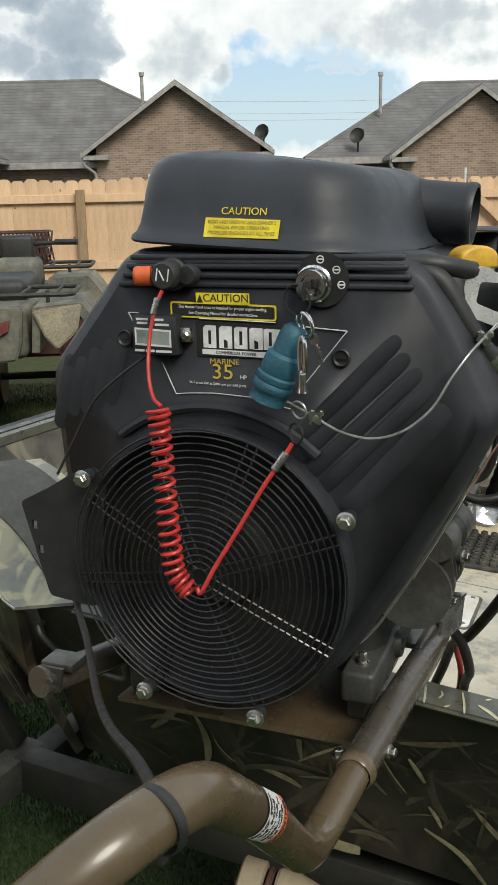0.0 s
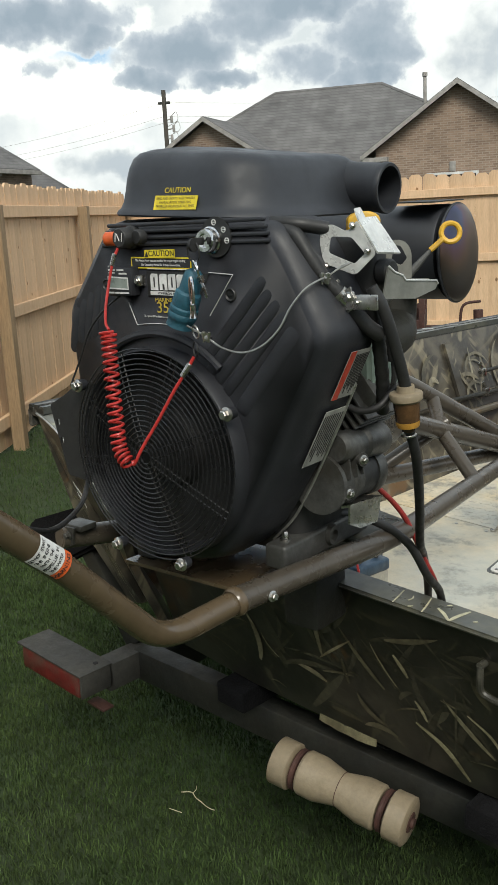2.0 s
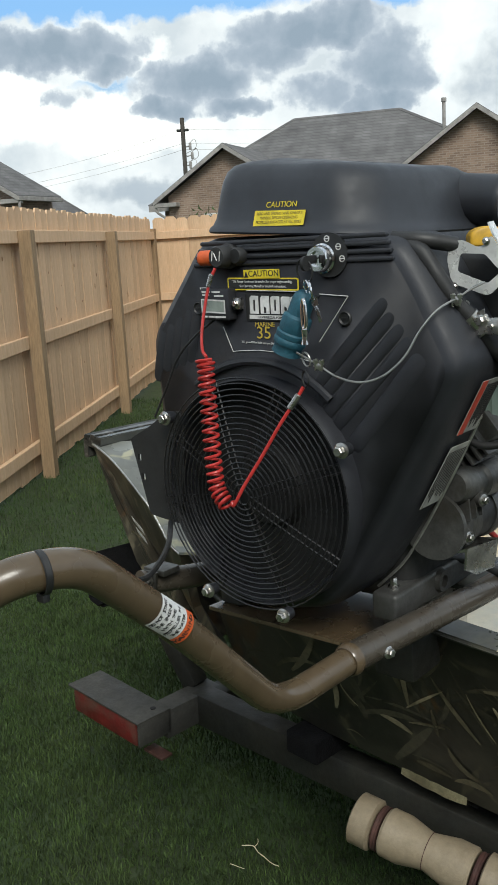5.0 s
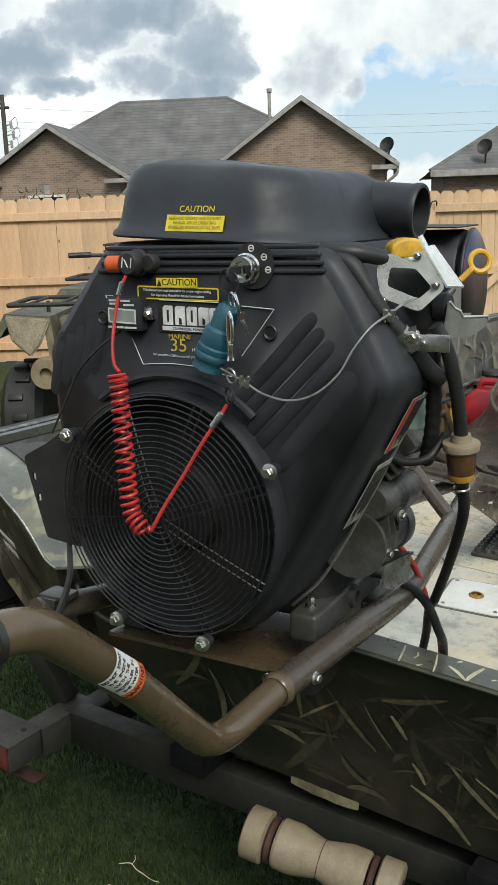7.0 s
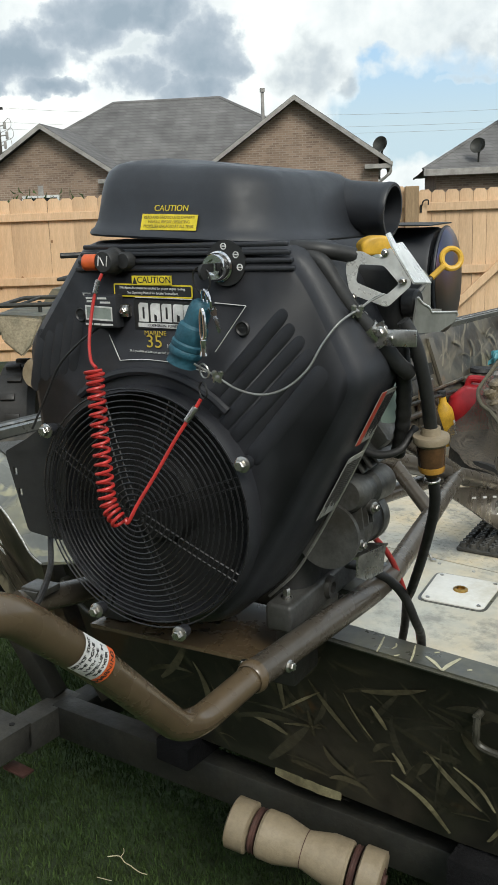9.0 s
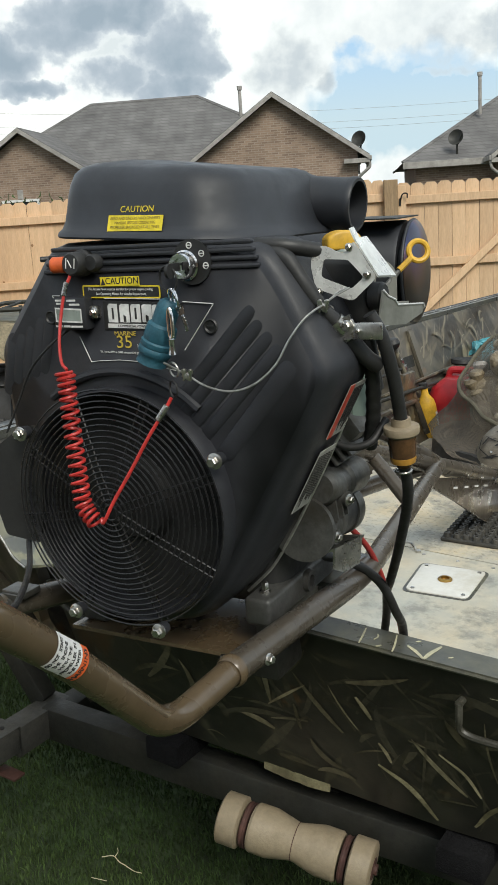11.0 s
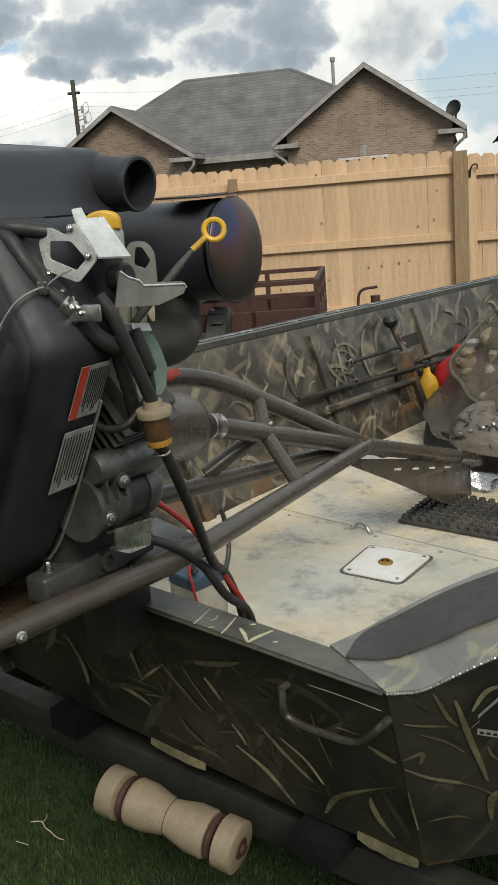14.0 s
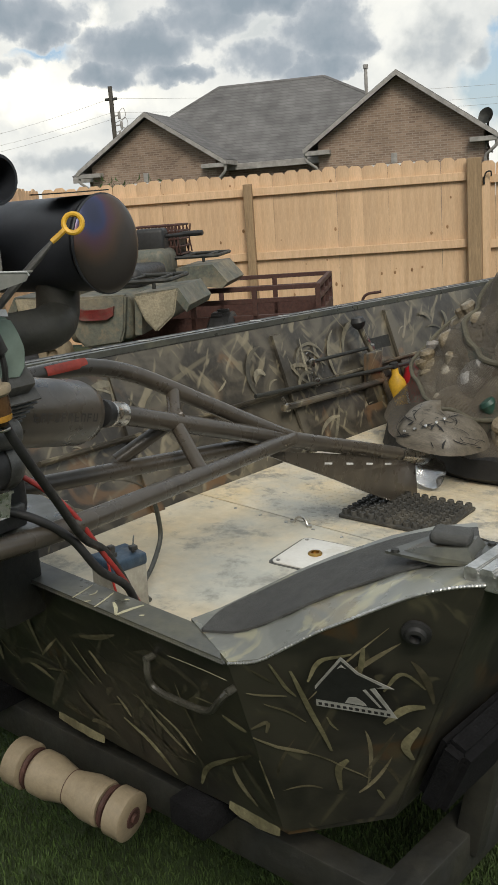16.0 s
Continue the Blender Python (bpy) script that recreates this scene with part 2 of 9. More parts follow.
def camouflage(name, dark, olive, brown, pale, rot, rough, pale_at=0.64, coarse=0.5):
    """Printed marsh-grass camouflage: mottled darks, brown leaves and faint slanting stems."""
    m = bpy.data.materials.new(name)
    m.use_nodes = True
    nodes, links = m.node_tree.nodes, m.node_tree.links
    out = nodes["Principled BSDF"]
    at = nodes.new("ShaderNodeTexCoord").outputs["Object"]

    def field(scale, detail, turn=None, stretch=(1, 1, 1), offset=(0, 0, 0), distortion=0.0):
        first = nodes.new("ShaderNodeMapping")
        first.inputs["Location"].default_value = offset
        first.inputs["Rotation"].default_value = turn or (0, 0, 0)
        second = nodes.new("ShaderNodeMapping")
        second.inputs["Scale"].default_value = stretch
        n = nodes.new("ShaderNodeTexNoise")
        n.inputs["Scale"].default_value, n.inputs["Detail"].default_value = scale, detail
        n.inputs["Distortion"].default_value = distortion
        links.new(at, first.inputs[0])
        links.new(first.outputs[0], second.inputs[0])
        links.new(second.outputs[0], n.inputs["Vector"])
        return n.outputs[0]

    def step(fac, a, b, top=1.0):
        n = nodes.new("ShaderNodeMapRange")
        n.interpolation_type = "SMOOTHSTEP"
        n.inputs[1].default_value, n.inputs[2].default_value, n.inputs[4].default_value = a, b, top
        links.new(fac, n.inputs[0])
        return n.outputs[0]

    def over(fac, a, b):
        n = nodes.new("ShaderNodeMix")
        n.data_type = "RGBA"
        links.new(fac, n.inputs[0])
        for i, v in ((6, a), (7, b)):
            if isinstance(v, tuple):
                n.inputs[i].default_value = (*v, 1)
            else:
                links.new(v, n.inputs[i])
        return n.outputs[2]

    colour = over(step(field(7.0, 5, distortion=0.6), 0.42, 0.62), dark, olive)
    colour = over(step(field(5.0, 4, offset=(3, 1, 2), distortion=0.8), 0.60, 0.68, 0.75), colour, brown)
    colour = over(step(field(2.6, 3, offset=(7, 4, 1)), 0.52, 0.64, 0.8), colour, tuple(c * 0.7 for c in dark))
    lean = radians(38)
    for k, a in enumerate((lean, -lean * 0.8, lean * 1.9)):
        turn = (a, 0, 0) if rot == "x" else (0, a, 0)
        colour = over(step(field(9.0 * coarse, 2, turn, (6.5, 6.5, 0.75) if k < 2 else (4.5, 4.5, 0.7), (k * 5, k, 2), 0.5), pale_at, pale_at + 0.09, 0.55), colour, tuple(c * (1.0, 0.75, 0.55)[k] for c in pale))
    colour = over(step(field(60.0, 3), 0.35, 0.75, 0.25), colour, olive)
    links.new(colour, out.inputs["Base Color"])
    n = nodes.new("ShaderNodeMapRange")
    n.inputs[3].default_value, n.inputs[4].default_value = rough - 0.1, rough + 0.15
    links.new(field(14.0, 4), n.inputs[0])
    links.new(n.outputs[0], out.inputs["Roughness"])
    b = nodes.new("ShaderNodeBump")
    b.inputs["Strength"].default_value, b.inputs["Distance"].default_value = 0.12, 0.004
    links.new(field(40.0, 4), b.inputs["Height"])
    links.new(b.outputs[0], out.inputs["Normal"])
    return m


M_CAMO = camouflage("camouflage_paint", (0.018, 0.0175, 0.014), (0.036, 0.034, 0.025), (0.070, 0.038, 0.014), (0.10, 0.092, 0.055), "y", 0.36)
M_CAMO_IN_LIT = camouflage("muddy_and_lit_camouflage_paint", (0.034, 0.030, 0.024), (0.100, 0.088, 0.066), (0.15, 0.086, 0.042), (0.31, 0.27, 0.18), "x", 0.32, 0.60, 0.4)
M_DECKCAMO = camouflage("grey_deck_camouflage", (0.15, 0.155, 0.14), (0.21, 0.215, 0.19), (0.24, 0.20, 0.12), (0.48, 0.45, 0.28), "x", 0.26, 0.58, 0.35)
M_BLADE = material("pale_reed_print", (0.21, 0.185, 0.115), 0.42, scale=12, vary=0.3, second=(0.055, 0.048, 0.028), island=0.75)
M_BLADE_PALE = material("pale_yellow_reed_print", (0.50, 0.47, 0.32), 0.4, scale=14, vary=0.3, second=(0.36, 0.34, 0.23))
M_STROKE = material("olive_straw_reed_stroke", (0.215, 0.195, 0.115), 0.42, scale=16, vary=0.4, second=(0.11, 0.10, 0.055), stains=(0.07, 0.062, 0.036))
M_BLADE_DIM = material("dim_reed_print", (0.060, 0.055, 0.036), 0.42, scale=12, vary=0.3, second=(0.035, 0.033, 0.024), island=0.5)
M_BLADE_IN = material("muddy_reed_print", (0.24, 0.215, 0.150), 0.45, scale=9, vary=0.3, second=(0.10, 0.092, 0.070), island=0.55)
M_ALU = material("worn_aluminium", (0.52, 0.52, 0.50), 0.36, 0.75, scale=14, vary=0.25, second=(0.28, 0.28, 0.26), bump=0.15, bump_scale=120)
M_CAP = material("grey_painted_aluminium", (0.085, 0.088, 0.078), 0.36, 0.2, scale=7, vary=0.2, second=(0.062, 0.064, 0.058), stains=(0.15, 0.145, 0.10))
M_RAIL = material("worn_black_rail_paint", (0.030, 0.030, 0.027), 0.38, 0.1, scale=9, vary=0.4, second=(0.055, 0.054, 0.048), scuffs=(0.22, 0.21, 0.19))
M_ARM = material("grey_bracket_steel", (0.30, 0.30, 0.27), 0.4, 0.4, scale=12, vary=0.15)
M_PAD = material("dark_grip_pad", (0.066, 0.067, 0.063), 0.7, scale=14, vary=0.2, second=(0.052, 0.052, 0.050), bump=0.6, bump_scale=500)
M_FLOOR = material("muddy_deck_paint", (0.60, 0.49, 0.31), 0.6, scale=3.2, vary=0.13, second=(0.58, 0.55, 0.47), stains=(0.36, 0.37, 0.345), bump=0.25, bump_scale=90, scuffs=(0.22, 0.22, 0.20))
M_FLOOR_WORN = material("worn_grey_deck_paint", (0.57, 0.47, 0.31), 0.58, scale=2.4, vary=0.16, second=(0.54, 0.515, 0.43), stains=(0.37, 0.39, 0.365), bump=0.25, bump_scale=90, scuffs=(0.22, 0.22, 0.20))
M_FRAME = material("black_trailer_steel", (0.016, 0.017, 0.015), 0.6, scale=10, vary=0.35, second=(0.020, 0.019, 0.014), bump=0.3, bump_scale=90, stains=(0.034, 0.033, 0.025))
M_LAMPBOX = material("dusty_dark_steel", (0.055, 0.053, 0.046), 0.65, scale=14, vary=0.3, second=(0.03, 0.03, 0.028), bump=0.3, bump_scale=120)
M_HANDLE = material("worn_olive_handle_paint", (0.060, 0.058, 0.046), 0.42, scale=20, vary=0.35, second=(0.038, 0.036, 0.029))
M_CARPET = material("black_bunk_carpet", (0.010, 0.010, 0.011), 0.98, scale=30, vary=0.6, bump=1.0, bump_scale=200, spec=0.15)
M_ROLLER = material("cream_rubber", (0.25, 0.205, 0.14), 0.6, scale=10, vary=0.15, second=(0.23, 0.185, 0.12), stains=(0.14, 0.105, 0.06), bump=0.3, bump_scale=120)
M_WOOD = material("cedar_fence_boards", (0.63, 0.435, 0.270), 0.75, scale=3.4, vary=0.14, second=(0.55, 0.365, 0.215), island=0.12, stretch=(6, 6, 0.7), bump=0.3, bump_scale=25)
M_POST = material("treated_post_wood", (0.30, 0.205, 0.115), 0.75, scale=2.6, vary=0.25, second=(0.23, 0.155, 0.085), stretch=(6, 6, 0.7), bump=0.3, bump_scale=25)
M_KNOT = material("wood_knot", (0.34, 0.19, 0.09), 0.8)
M_TRIM = material("grey_painted_trim", (0.34, 0.32, 0.295), 0.6, scale=5, vary=0.1)
M_WHITE = material("white_painted_trim", (0.75, 0.75, 0.73), 0.5, scale=5, vary=0.08)
M_GROUND = material("lawn_soil", (0.024, 0.045, 0.011), 0.95, scale=2.2, vary=0.5, second=(0.026, 0.038, 0.013), bump=1.0, bump_scale=45)
M_GRASS = material("grass_blades", (0.036, 0.068, 0.017), 0.8, scale=1.6, vary=0.45, second=(0.056, 0.083, 0.025), island=0.5, spec=0.3)
M_STRAW = material("dry_straw", (0.62, 0.55, 0.38), 0.8)
M_RUST = material("rusty_red_steel", (0.060, 0.026, 0.019), 0.75, scale=7, vary=0.4, second=(0.055, 0.022, 0.017), bump=0.4, bump_scale=60)
M_ATV = material("muddy_green_plastic", (0.080, 0.092, 0.076), 0.6, scale=6, vary=0.35, second=(0.11, 0.105, 0.08), stains=(0.27, 0.225, 0.15), scuffs=(0.17, 0.14, 0.095))
M_MUD = material("dried_mud", (0.30, 0.26, 0.18), 0.9, scale=12, vary=0.35, second=(0.19, 0.17, 0.12), bump=0.6, bump_scale=80)
M_TAIL = material("red_lens", (0.15, 0.018, 0.016), 0.4, scale=20, vary=0.3, stains=(0.10, 0.06, 0.045))
M_MESH = material("olive_net_cord", (0.105, 0.095, 0.065), 0.85, scale=20, vary=0.3)
M_FUEL = material("red_fuel_can", (0.42, 0.015, 0.022), 0.4, scale=10, vary=0.12)
M_GLOVE = material("teal_nitrile", (0.10, 0.36, 0.42), 0.5, scale=20, vary=0.25)
def heat_tinted(name, centre):
    """Steel with rings of temper colour round its hottest spot."""
    m = bpy.data.materials.new(name)
    m.use_nodes = True
    nodes, links = m.node_tree.nodes, m.node_tree.links
    out = nodes["Principled BSDF"]
    at = nodes.new("ShaderNodeTexCoord")
    far = nodes.new("ShaderNodeVectorMath")
    far.operation = "DISTANCE"
    far.inputs[1].default_value = centre
    links.new(at.outputs["Object"], far.inputs[0])
    nz = nodes.new("ShaderNodeTexNoise")
    nz.inputs["Scale"].default_value, nz.inputs["Detail"].default_value = 18, 5
    links.new(at.outputs["Object"], nz.inputs["Vector"])
    mix_ = nodes.new("ShaderNodeMath")
    mix_.operation = "MULTIPLY_ADD"
    mix_.inputs[1].default_value = 0.04
    links.new(nz.outputs[0], mix_.inputs[0])
    links.new(far.outputs["Value"], mix_.inputs[2])
    ramp = nodes.new("ShaderNodeValToRGB")
    stops = [(0.030, (0.045, 0.050, 0.085)), (0.048, (0.050, 0.060, 0.125)), (0.062, (0.095, 0.050, 0.070)), (0.080, (0.095, 0.060, 0.042)), (0.105, (0.052, 0.044, 0.039)), (0.19, (0.042, 0.038, 0.036))]
    els = ramp.color_ramp.elements
    while len(els) < len(stops):
        els.new(0.5)
    for e, (p, c) in zip(els, stops):
        e.position, e.color = p, (*c, 1)
    links.new(mix_.outputs[0], ramp.inputs[0])
    links.new(ramp.outputs[0], out.inputs["Base Color"])
    out.inputs["Metallic"].default_value, out.inputs["Roughness"].default_value = 0.55, 0.36
    return m


M_BLUED = heat_tinted("heat_tinted_steel", (0.245, 0.475, 0.325))
M_HATCH = material("pale_hatch_plate", (0.66, 0.655, 0.62), 0.45, scale=9, vary=0.06, second=(0.58, 0.57, 0.52), stains=(0.48, 0.44, 0.35))
M_BRASS = material("brass", (0.45, 0.28, 0.08), 0.35, 1.0, scale=30, vary=0.2)
M_GREEN = material("pale_green_enamel", (0.20, 0.26, 0.22), 0.4, scale=10, vary=0.1)
M_PALE = material("pale_decoy_plastic", (0.34, 0.32, 0.29), 0.55, scale=18, vary=0.4, second=(0.22, 0.20, 0.18), bump=0.5, bump_scale=120)
M_TEALHEAD = material("dark_green_decoy_plastic", (0.02, 0.07, 0.05), 0.4, scale=18, vary=0.4)
M_FEATHER = material("brown_decoy_plastic", (0.20, 0.16, 0.10), 0.6, scale=18, vary=0.6, second=(0.09, 0.07, 0.045), stains=(0.36, 0.33, 0.27), bump=0.5, bump_scale=120)


def netting(name, base, across, up, width):
    """Fine woven net: threads along u and v, clear between them."""
    m = bpy.data.materials.new(name)
    m.use_nodes = True
    nodes, links = m.node_tree.nodes, m.node_tree.links
    cloth = nodes["Principled BSDF"]
    cloth.inputs["Base Color"].default_value, cloth.inputs["Roughness"].default_value = (*base, 1), 0.8
    uv = nodes.new("ShaderNodeUVMap")
    uv.uv_map = "weave"
    sep = nodes.new("ShaderNodeSeparateXYZ")
    links.new(uv.outputs[0], sep.inputs[0])

    def sums(op, a, b=None):
        n = nodes.new("ShaderNodeMath")
        n.operation = op
        for i, v in enumerate((a, b)):
            if isinstance(v, (int, float)):
                n.inputs[i].default_value = v
            elif v is not None:
                links.new(v, n.inputs[i])
        return n.outputs[0]

    a, b = sums("MULTIPLY", sep.outputs[0], across), sums("MULTIPLY", sep.outputs[1], up)
    threads = [sums("LESS_THAN", sums("FRACT", w), width) for w in (sums("ADD", a, b), sums("SUBTRACT", a, b))]
    clear = nodes.new("ShaderNodeBsdfTransparent")
    both = nodes.new("ShaderNodeMixShader")
    links.new(sums("MAXIMUM", *threads), both.inputs[0])
    links.new(clear.outputs[0], both.inputs[1])
    links.new(cloth.outputs[0], both.inputs[2])
    links.new(both.outputs[0], nodes["Material Output"].inputs[0])
    return m


M_NET = netting("olive_netting", (0.115, 0.096, 0.072), 420, 190, 0.36)


# ---- mesh helpers ----
def mesh_object(name, bm, mat, smooth=True, sharp=35):
    bmesh.ops.recalc_face_normals(bm, faces=bm.faces)
    if smooth:
        for f in bm.faces:
            f.smooth = True
        for e in bm.edges:
            if len(e.link_faces) == 2 and e.calc_face_angle(0) > radians(sharp):
                e.smooth = False
    data = bpy.data.meshes.new(name)
    bm.to_mesh(data)
    bm.free()
    data.materials.append(mat)
    return new(name, data)


def part(name, bm, mat, parent, label="", smooth=True):
    ob = mesh_object(name, bm, mat, smooth)
    ob.parent = parent
    if label:
        ob["label"] = label
    return ob


def thing(name, m, label, category, group="", kind=""):
    ob = new(name)
    ob.empty_display_size = 0.05
    ob.matrix_world = m
    return tagged(ob, label, category, group, kind)


def box(bm, lo, hi, bevel=0.0, m=None, seg=2):
    lo, hi = Vector(lo), Vector(hi)
    made = bmesh.ops.create_cube(bm, size=1.0, matrix=Matrix.LocRotScale((lo + hi) / 2, None, hi - lo))["verts"]
    if bevel:
        made = bmesh.ops.bevel(bm, geom=list({e for v in made for e in v.link_edges}), offset=bevel, segments=seg, profile=0.5, affect="EDGES", clamp_overlap=True)["verts"] + [v for v in made if v.is_valid]
    if m:
        bmesh.ops.transform(bm, matrix=m, verts=list(set(made)))
    return bm


def axis_matrix(p0, p1):
    d = Vector(p1) - Vector(p0)
    return Matrix.Translation(p0) @ d.to_track_quat("Z", "Y").to_matrix().to_4x4(), d.length


def lathe(bm, p0, p1, profile, seg=24, squash=(1, 1)):
    """profile: (radius, share of the way from p0 to p1)."""
    m, length = axis_matrix(p0, p1)
    rings = []
    for r, h in profile:
        if r < 1e-6:
            rings.append([bm.verts.new(m @ Vector((0, 0, h * length)))])
        else:
            rings.append([bm.verts.new(m @ Vector((r * math.cos(a) * squash[0], r * math.sin(a) * squash[1], h * length))) for a in (2 * math.pi * i / seg for i in range(seg))])
    for a, b in zip(rings, rings[1:]):
        for i in range(seg):
            j = (i + 1) % seg
            if len(a) == 1 and len(b) > 1:
                bm.faces.new((a[0], b[j], b[i]))
            elif len(b) == 1 and len(a) > 1:
                bm.faces.new((a[i], a[j], b[0]))
            elif len(a) > 1:
                bm.faces.new((a[i], a[j], b[j], b[i]))
    return bm


def rod(bm, p0, p1, r, seg=16, edge=0.0):
    length = (Vector(p1) - Vector(p0)).length
    e = min(edge, r * 0.5, length * 0.3)
    k = e / length
    prof = [(0, 0), (r - e, 0), (r, k), (r, 1 - k), (r - e, 1), (0, 1)] if e else [(0, 0), (r, 0), (r, 1), (0, 1)]
    return lathe(bm, p0, p1, prof, seg)


def smooth_path(points, steps=8):
    pts = [Vector(p) for p in points]
    full = [pts[0] * 2 - pts[1], *pts, pts[-1] * 2 - pts[-2]]
    out = []
    for i in range(1, len(full) - 2):
        a, b, c, d = full[i - 1:i + 3]
        for s in range(steps):
            t = s / steps
            out.append(0.5 * ((2 * b) + (c - a) * t + (2 * a - 5 * b + 4 * c - d) * t * t + (3 * b - 3 * c + d - a) * t ** 3))
    out.append(pts[-1])
    return out


def bent_path(points, radius, steps=6):
    """Straight runs with rounded bends."""
    pts = [Vector(p) for p in points]
    out = [pts[0]]
    for a, b, c in zip(pts, pts[1:], pts[2:]):
        r = min(radius, (b - a).length * 0.45, (c - b).length * 0.45)
        s, e = b + (a - b).normalized() * r, b + (c - b).normalized() * r
        for i in range(steps + 1):
            t = i / steps
            out.append(s * (1 - t) ** 2 + b * 2 * t * (1 - t) + e * t * t)
    out.append(pts[-1])
    return out


def sweep(bm, pts, r, seg=12, flat=1.0):
    """A tube along pts; r may be a number or a function of the share along it."""
    pts = [Vector(p) for p in pts]
    rings, up = [], None
    n = len(pts)
    for i, p in enumerate(pts):
        d = (pts[min(i + 1, n - 1)] - pts[max(i - 1, 0)]).normalized()
        if up is None:
            up = d.orthogonal().normalized()
        up = (up - d * up.dot(d)).normalized()
        side = d.cross(up)
        rr = r(i / (n - 1)) if callable(r) else r
        rings.append([bm.verts.new(p + up * (rr * math.cos(a)) + side * (rr * flat * math.sin(a))) for a in (2 * math.pi * k / seg for k in range(seg))])
    for a, b in zip(rings, rings[1:]):
        for k in range(seg):
            j = (k + 1) % seg
            bm.faces.new((a[k], a[j], b[j], b[k]))
    bm.faces.new(rings[0][::-1])
    bm.faces.new(rings[-1])
    return bm


def plate(bm, outline, thick, m=None, holes=(), bevel=0.0):
    """A flat plate in the local xy plane from z = 0 to thick, with holes."""
    work = bmesh.new()
    edges = []
    for loop in (outline, *holes):
        vs = [work.verts.new((x, y, 0)) for x, y in loop]
        edges += [work.edges.new((vs[i], vs[(i + 1) % len(vs)])) for i in range(len(vs))]
    if holes:
        bmesh.ops.triangle_fill(work, use_beauty=True, edges=edges, normal=(0, 0, 1))
    else:
        work.faces.new(work.verts)
    rim = [e for e in work.edges if e.is_boundary]
    ext = bmesh.ops.extrude_face_region(work, geom=list(work.faces))
    bmesh.ops.translate(work, verts=[g for g in ext["geom"] if isinstance(g, bmesh.types.BMVert)], vec=(0, 0, thick))
    if bevel:
        top = [e for e in work.edges if len(e.link_faces) == 2 and e.calc_face_angle(0) > 0.9 and all(abs(v.co.z - thick) < 1e-6 for v in e.verts)]
        bmesh.ops.bevel(work, geom=top, offset=bevel, segments=3, profile=0.5, affect="EDGES", clamp_overlap=True)
    if m:
        bmesh.ops.transform(work, matrix=m, verts=work.verts)
    tmp = bpy.data.meshes.new("tmp")
    work.to_mesh(tmp)
    work.free()
    bm.from_mesh(tmp)
    bpy.data.meshes.remove(tmp)
    return bm


def circle(x, y, r, n=32):
    return [(x + r * math.cos(2 * math.pi * i / n), y + r * math.sin(2 * math.pi * i / n)) for i in range(n)]


def round_poly(pts, r, n=4):
    """Rounded corners on a closed outline in the plane."""
    out = []
    k = len(pts)
    for i in range(k):
        a, b, c = Vector(pts[i - 1]), Vector(pts[i]), Vector(pts[(i + 1) % k])
        q = min(r, (a - b).length * 0.45, (c - b).length * 0.45)
        s, e = b + (a - b).normalized() * q, b + (c - b).normalized() * q
        for j in range(n + 1):
            t = j / n
            p = s * (1 - t) ** 2 + b * 2 * t * (1 - t) + e * t * t
            out.append((p.x, p.y))
    return out


def loft(bm, loops, cap=True):
    rings = [[bm.verts.new(p) for p in loop] for loop in loops]
    for a, b in zip(rings, rings[1:]):
        for k in range(len(a)):
            j = (k + 1) % len(a)
            bm.faces.new((a[k], a[j], b[j], b[k]))
    if cap:
        bm.faces.new(rings[0][::-1])
        bm.faces.new(rings[-1])
    return bm


def text(name, body, size, m, mat, parent, label="", align="CENTER", wide=1.0):
    c = bpy.data.curves.new(name, "FONT")
    c.body, c.size, c.align_x, c.align_y, c.extrude = body, size, align, "CENTER", 0.0002
    tmp = bpy.data.objects.new("tmp", c)
    scene.collection.objects.link(tmp)
    data = bpy.data.meshes.new_from_object(tmp.evaluated_get(bpy.context.evaluated_depsgraph_get()))
    bpy.data.objects.remove(tmp)
    bpy.data.curves.remove(c)
    data.transform(m @ Matrix.Diagonal((wide, 1, 1, 1)))
    data.materials.clear()
    data.materials.append(mat)
    ob = new(name, data)
    ob.parent = parent
    if label:
        ob["label"] = label
    return ob


def bolt(bm, p, axis, r=0.009, h=0.007):
    """A hexagonal flange bolt head at p that points along axis."""
    p, axis = Vector(p), Vector(axis).normalized()
    lathe(bm, p, p + axis * h * 0.35, [(0, 0), (r * 1.35, 0), (r * 1.35, 0.6), (r, 1), (0, 1)], 18)
    lathe(bm, p + axis * h * 0.3, p + axis * h * 1.2, [(0, 0), (r * 0.9, 0), (r * 0.9, 0.85), (r * 0.7, 1), (0, 1)], 6)
    return bm


def in_outline(p, outline):
    inside = False
    for (ax, ay), (bx, by) in zip(outline, outline[1:] + outline[:1]):
        if (ay > p[1]) != (by > p[1]) and p[0] < (bx - ax) * (p[1] - ay) / (by - ay) + ax:
            inside = not inside
    return inside


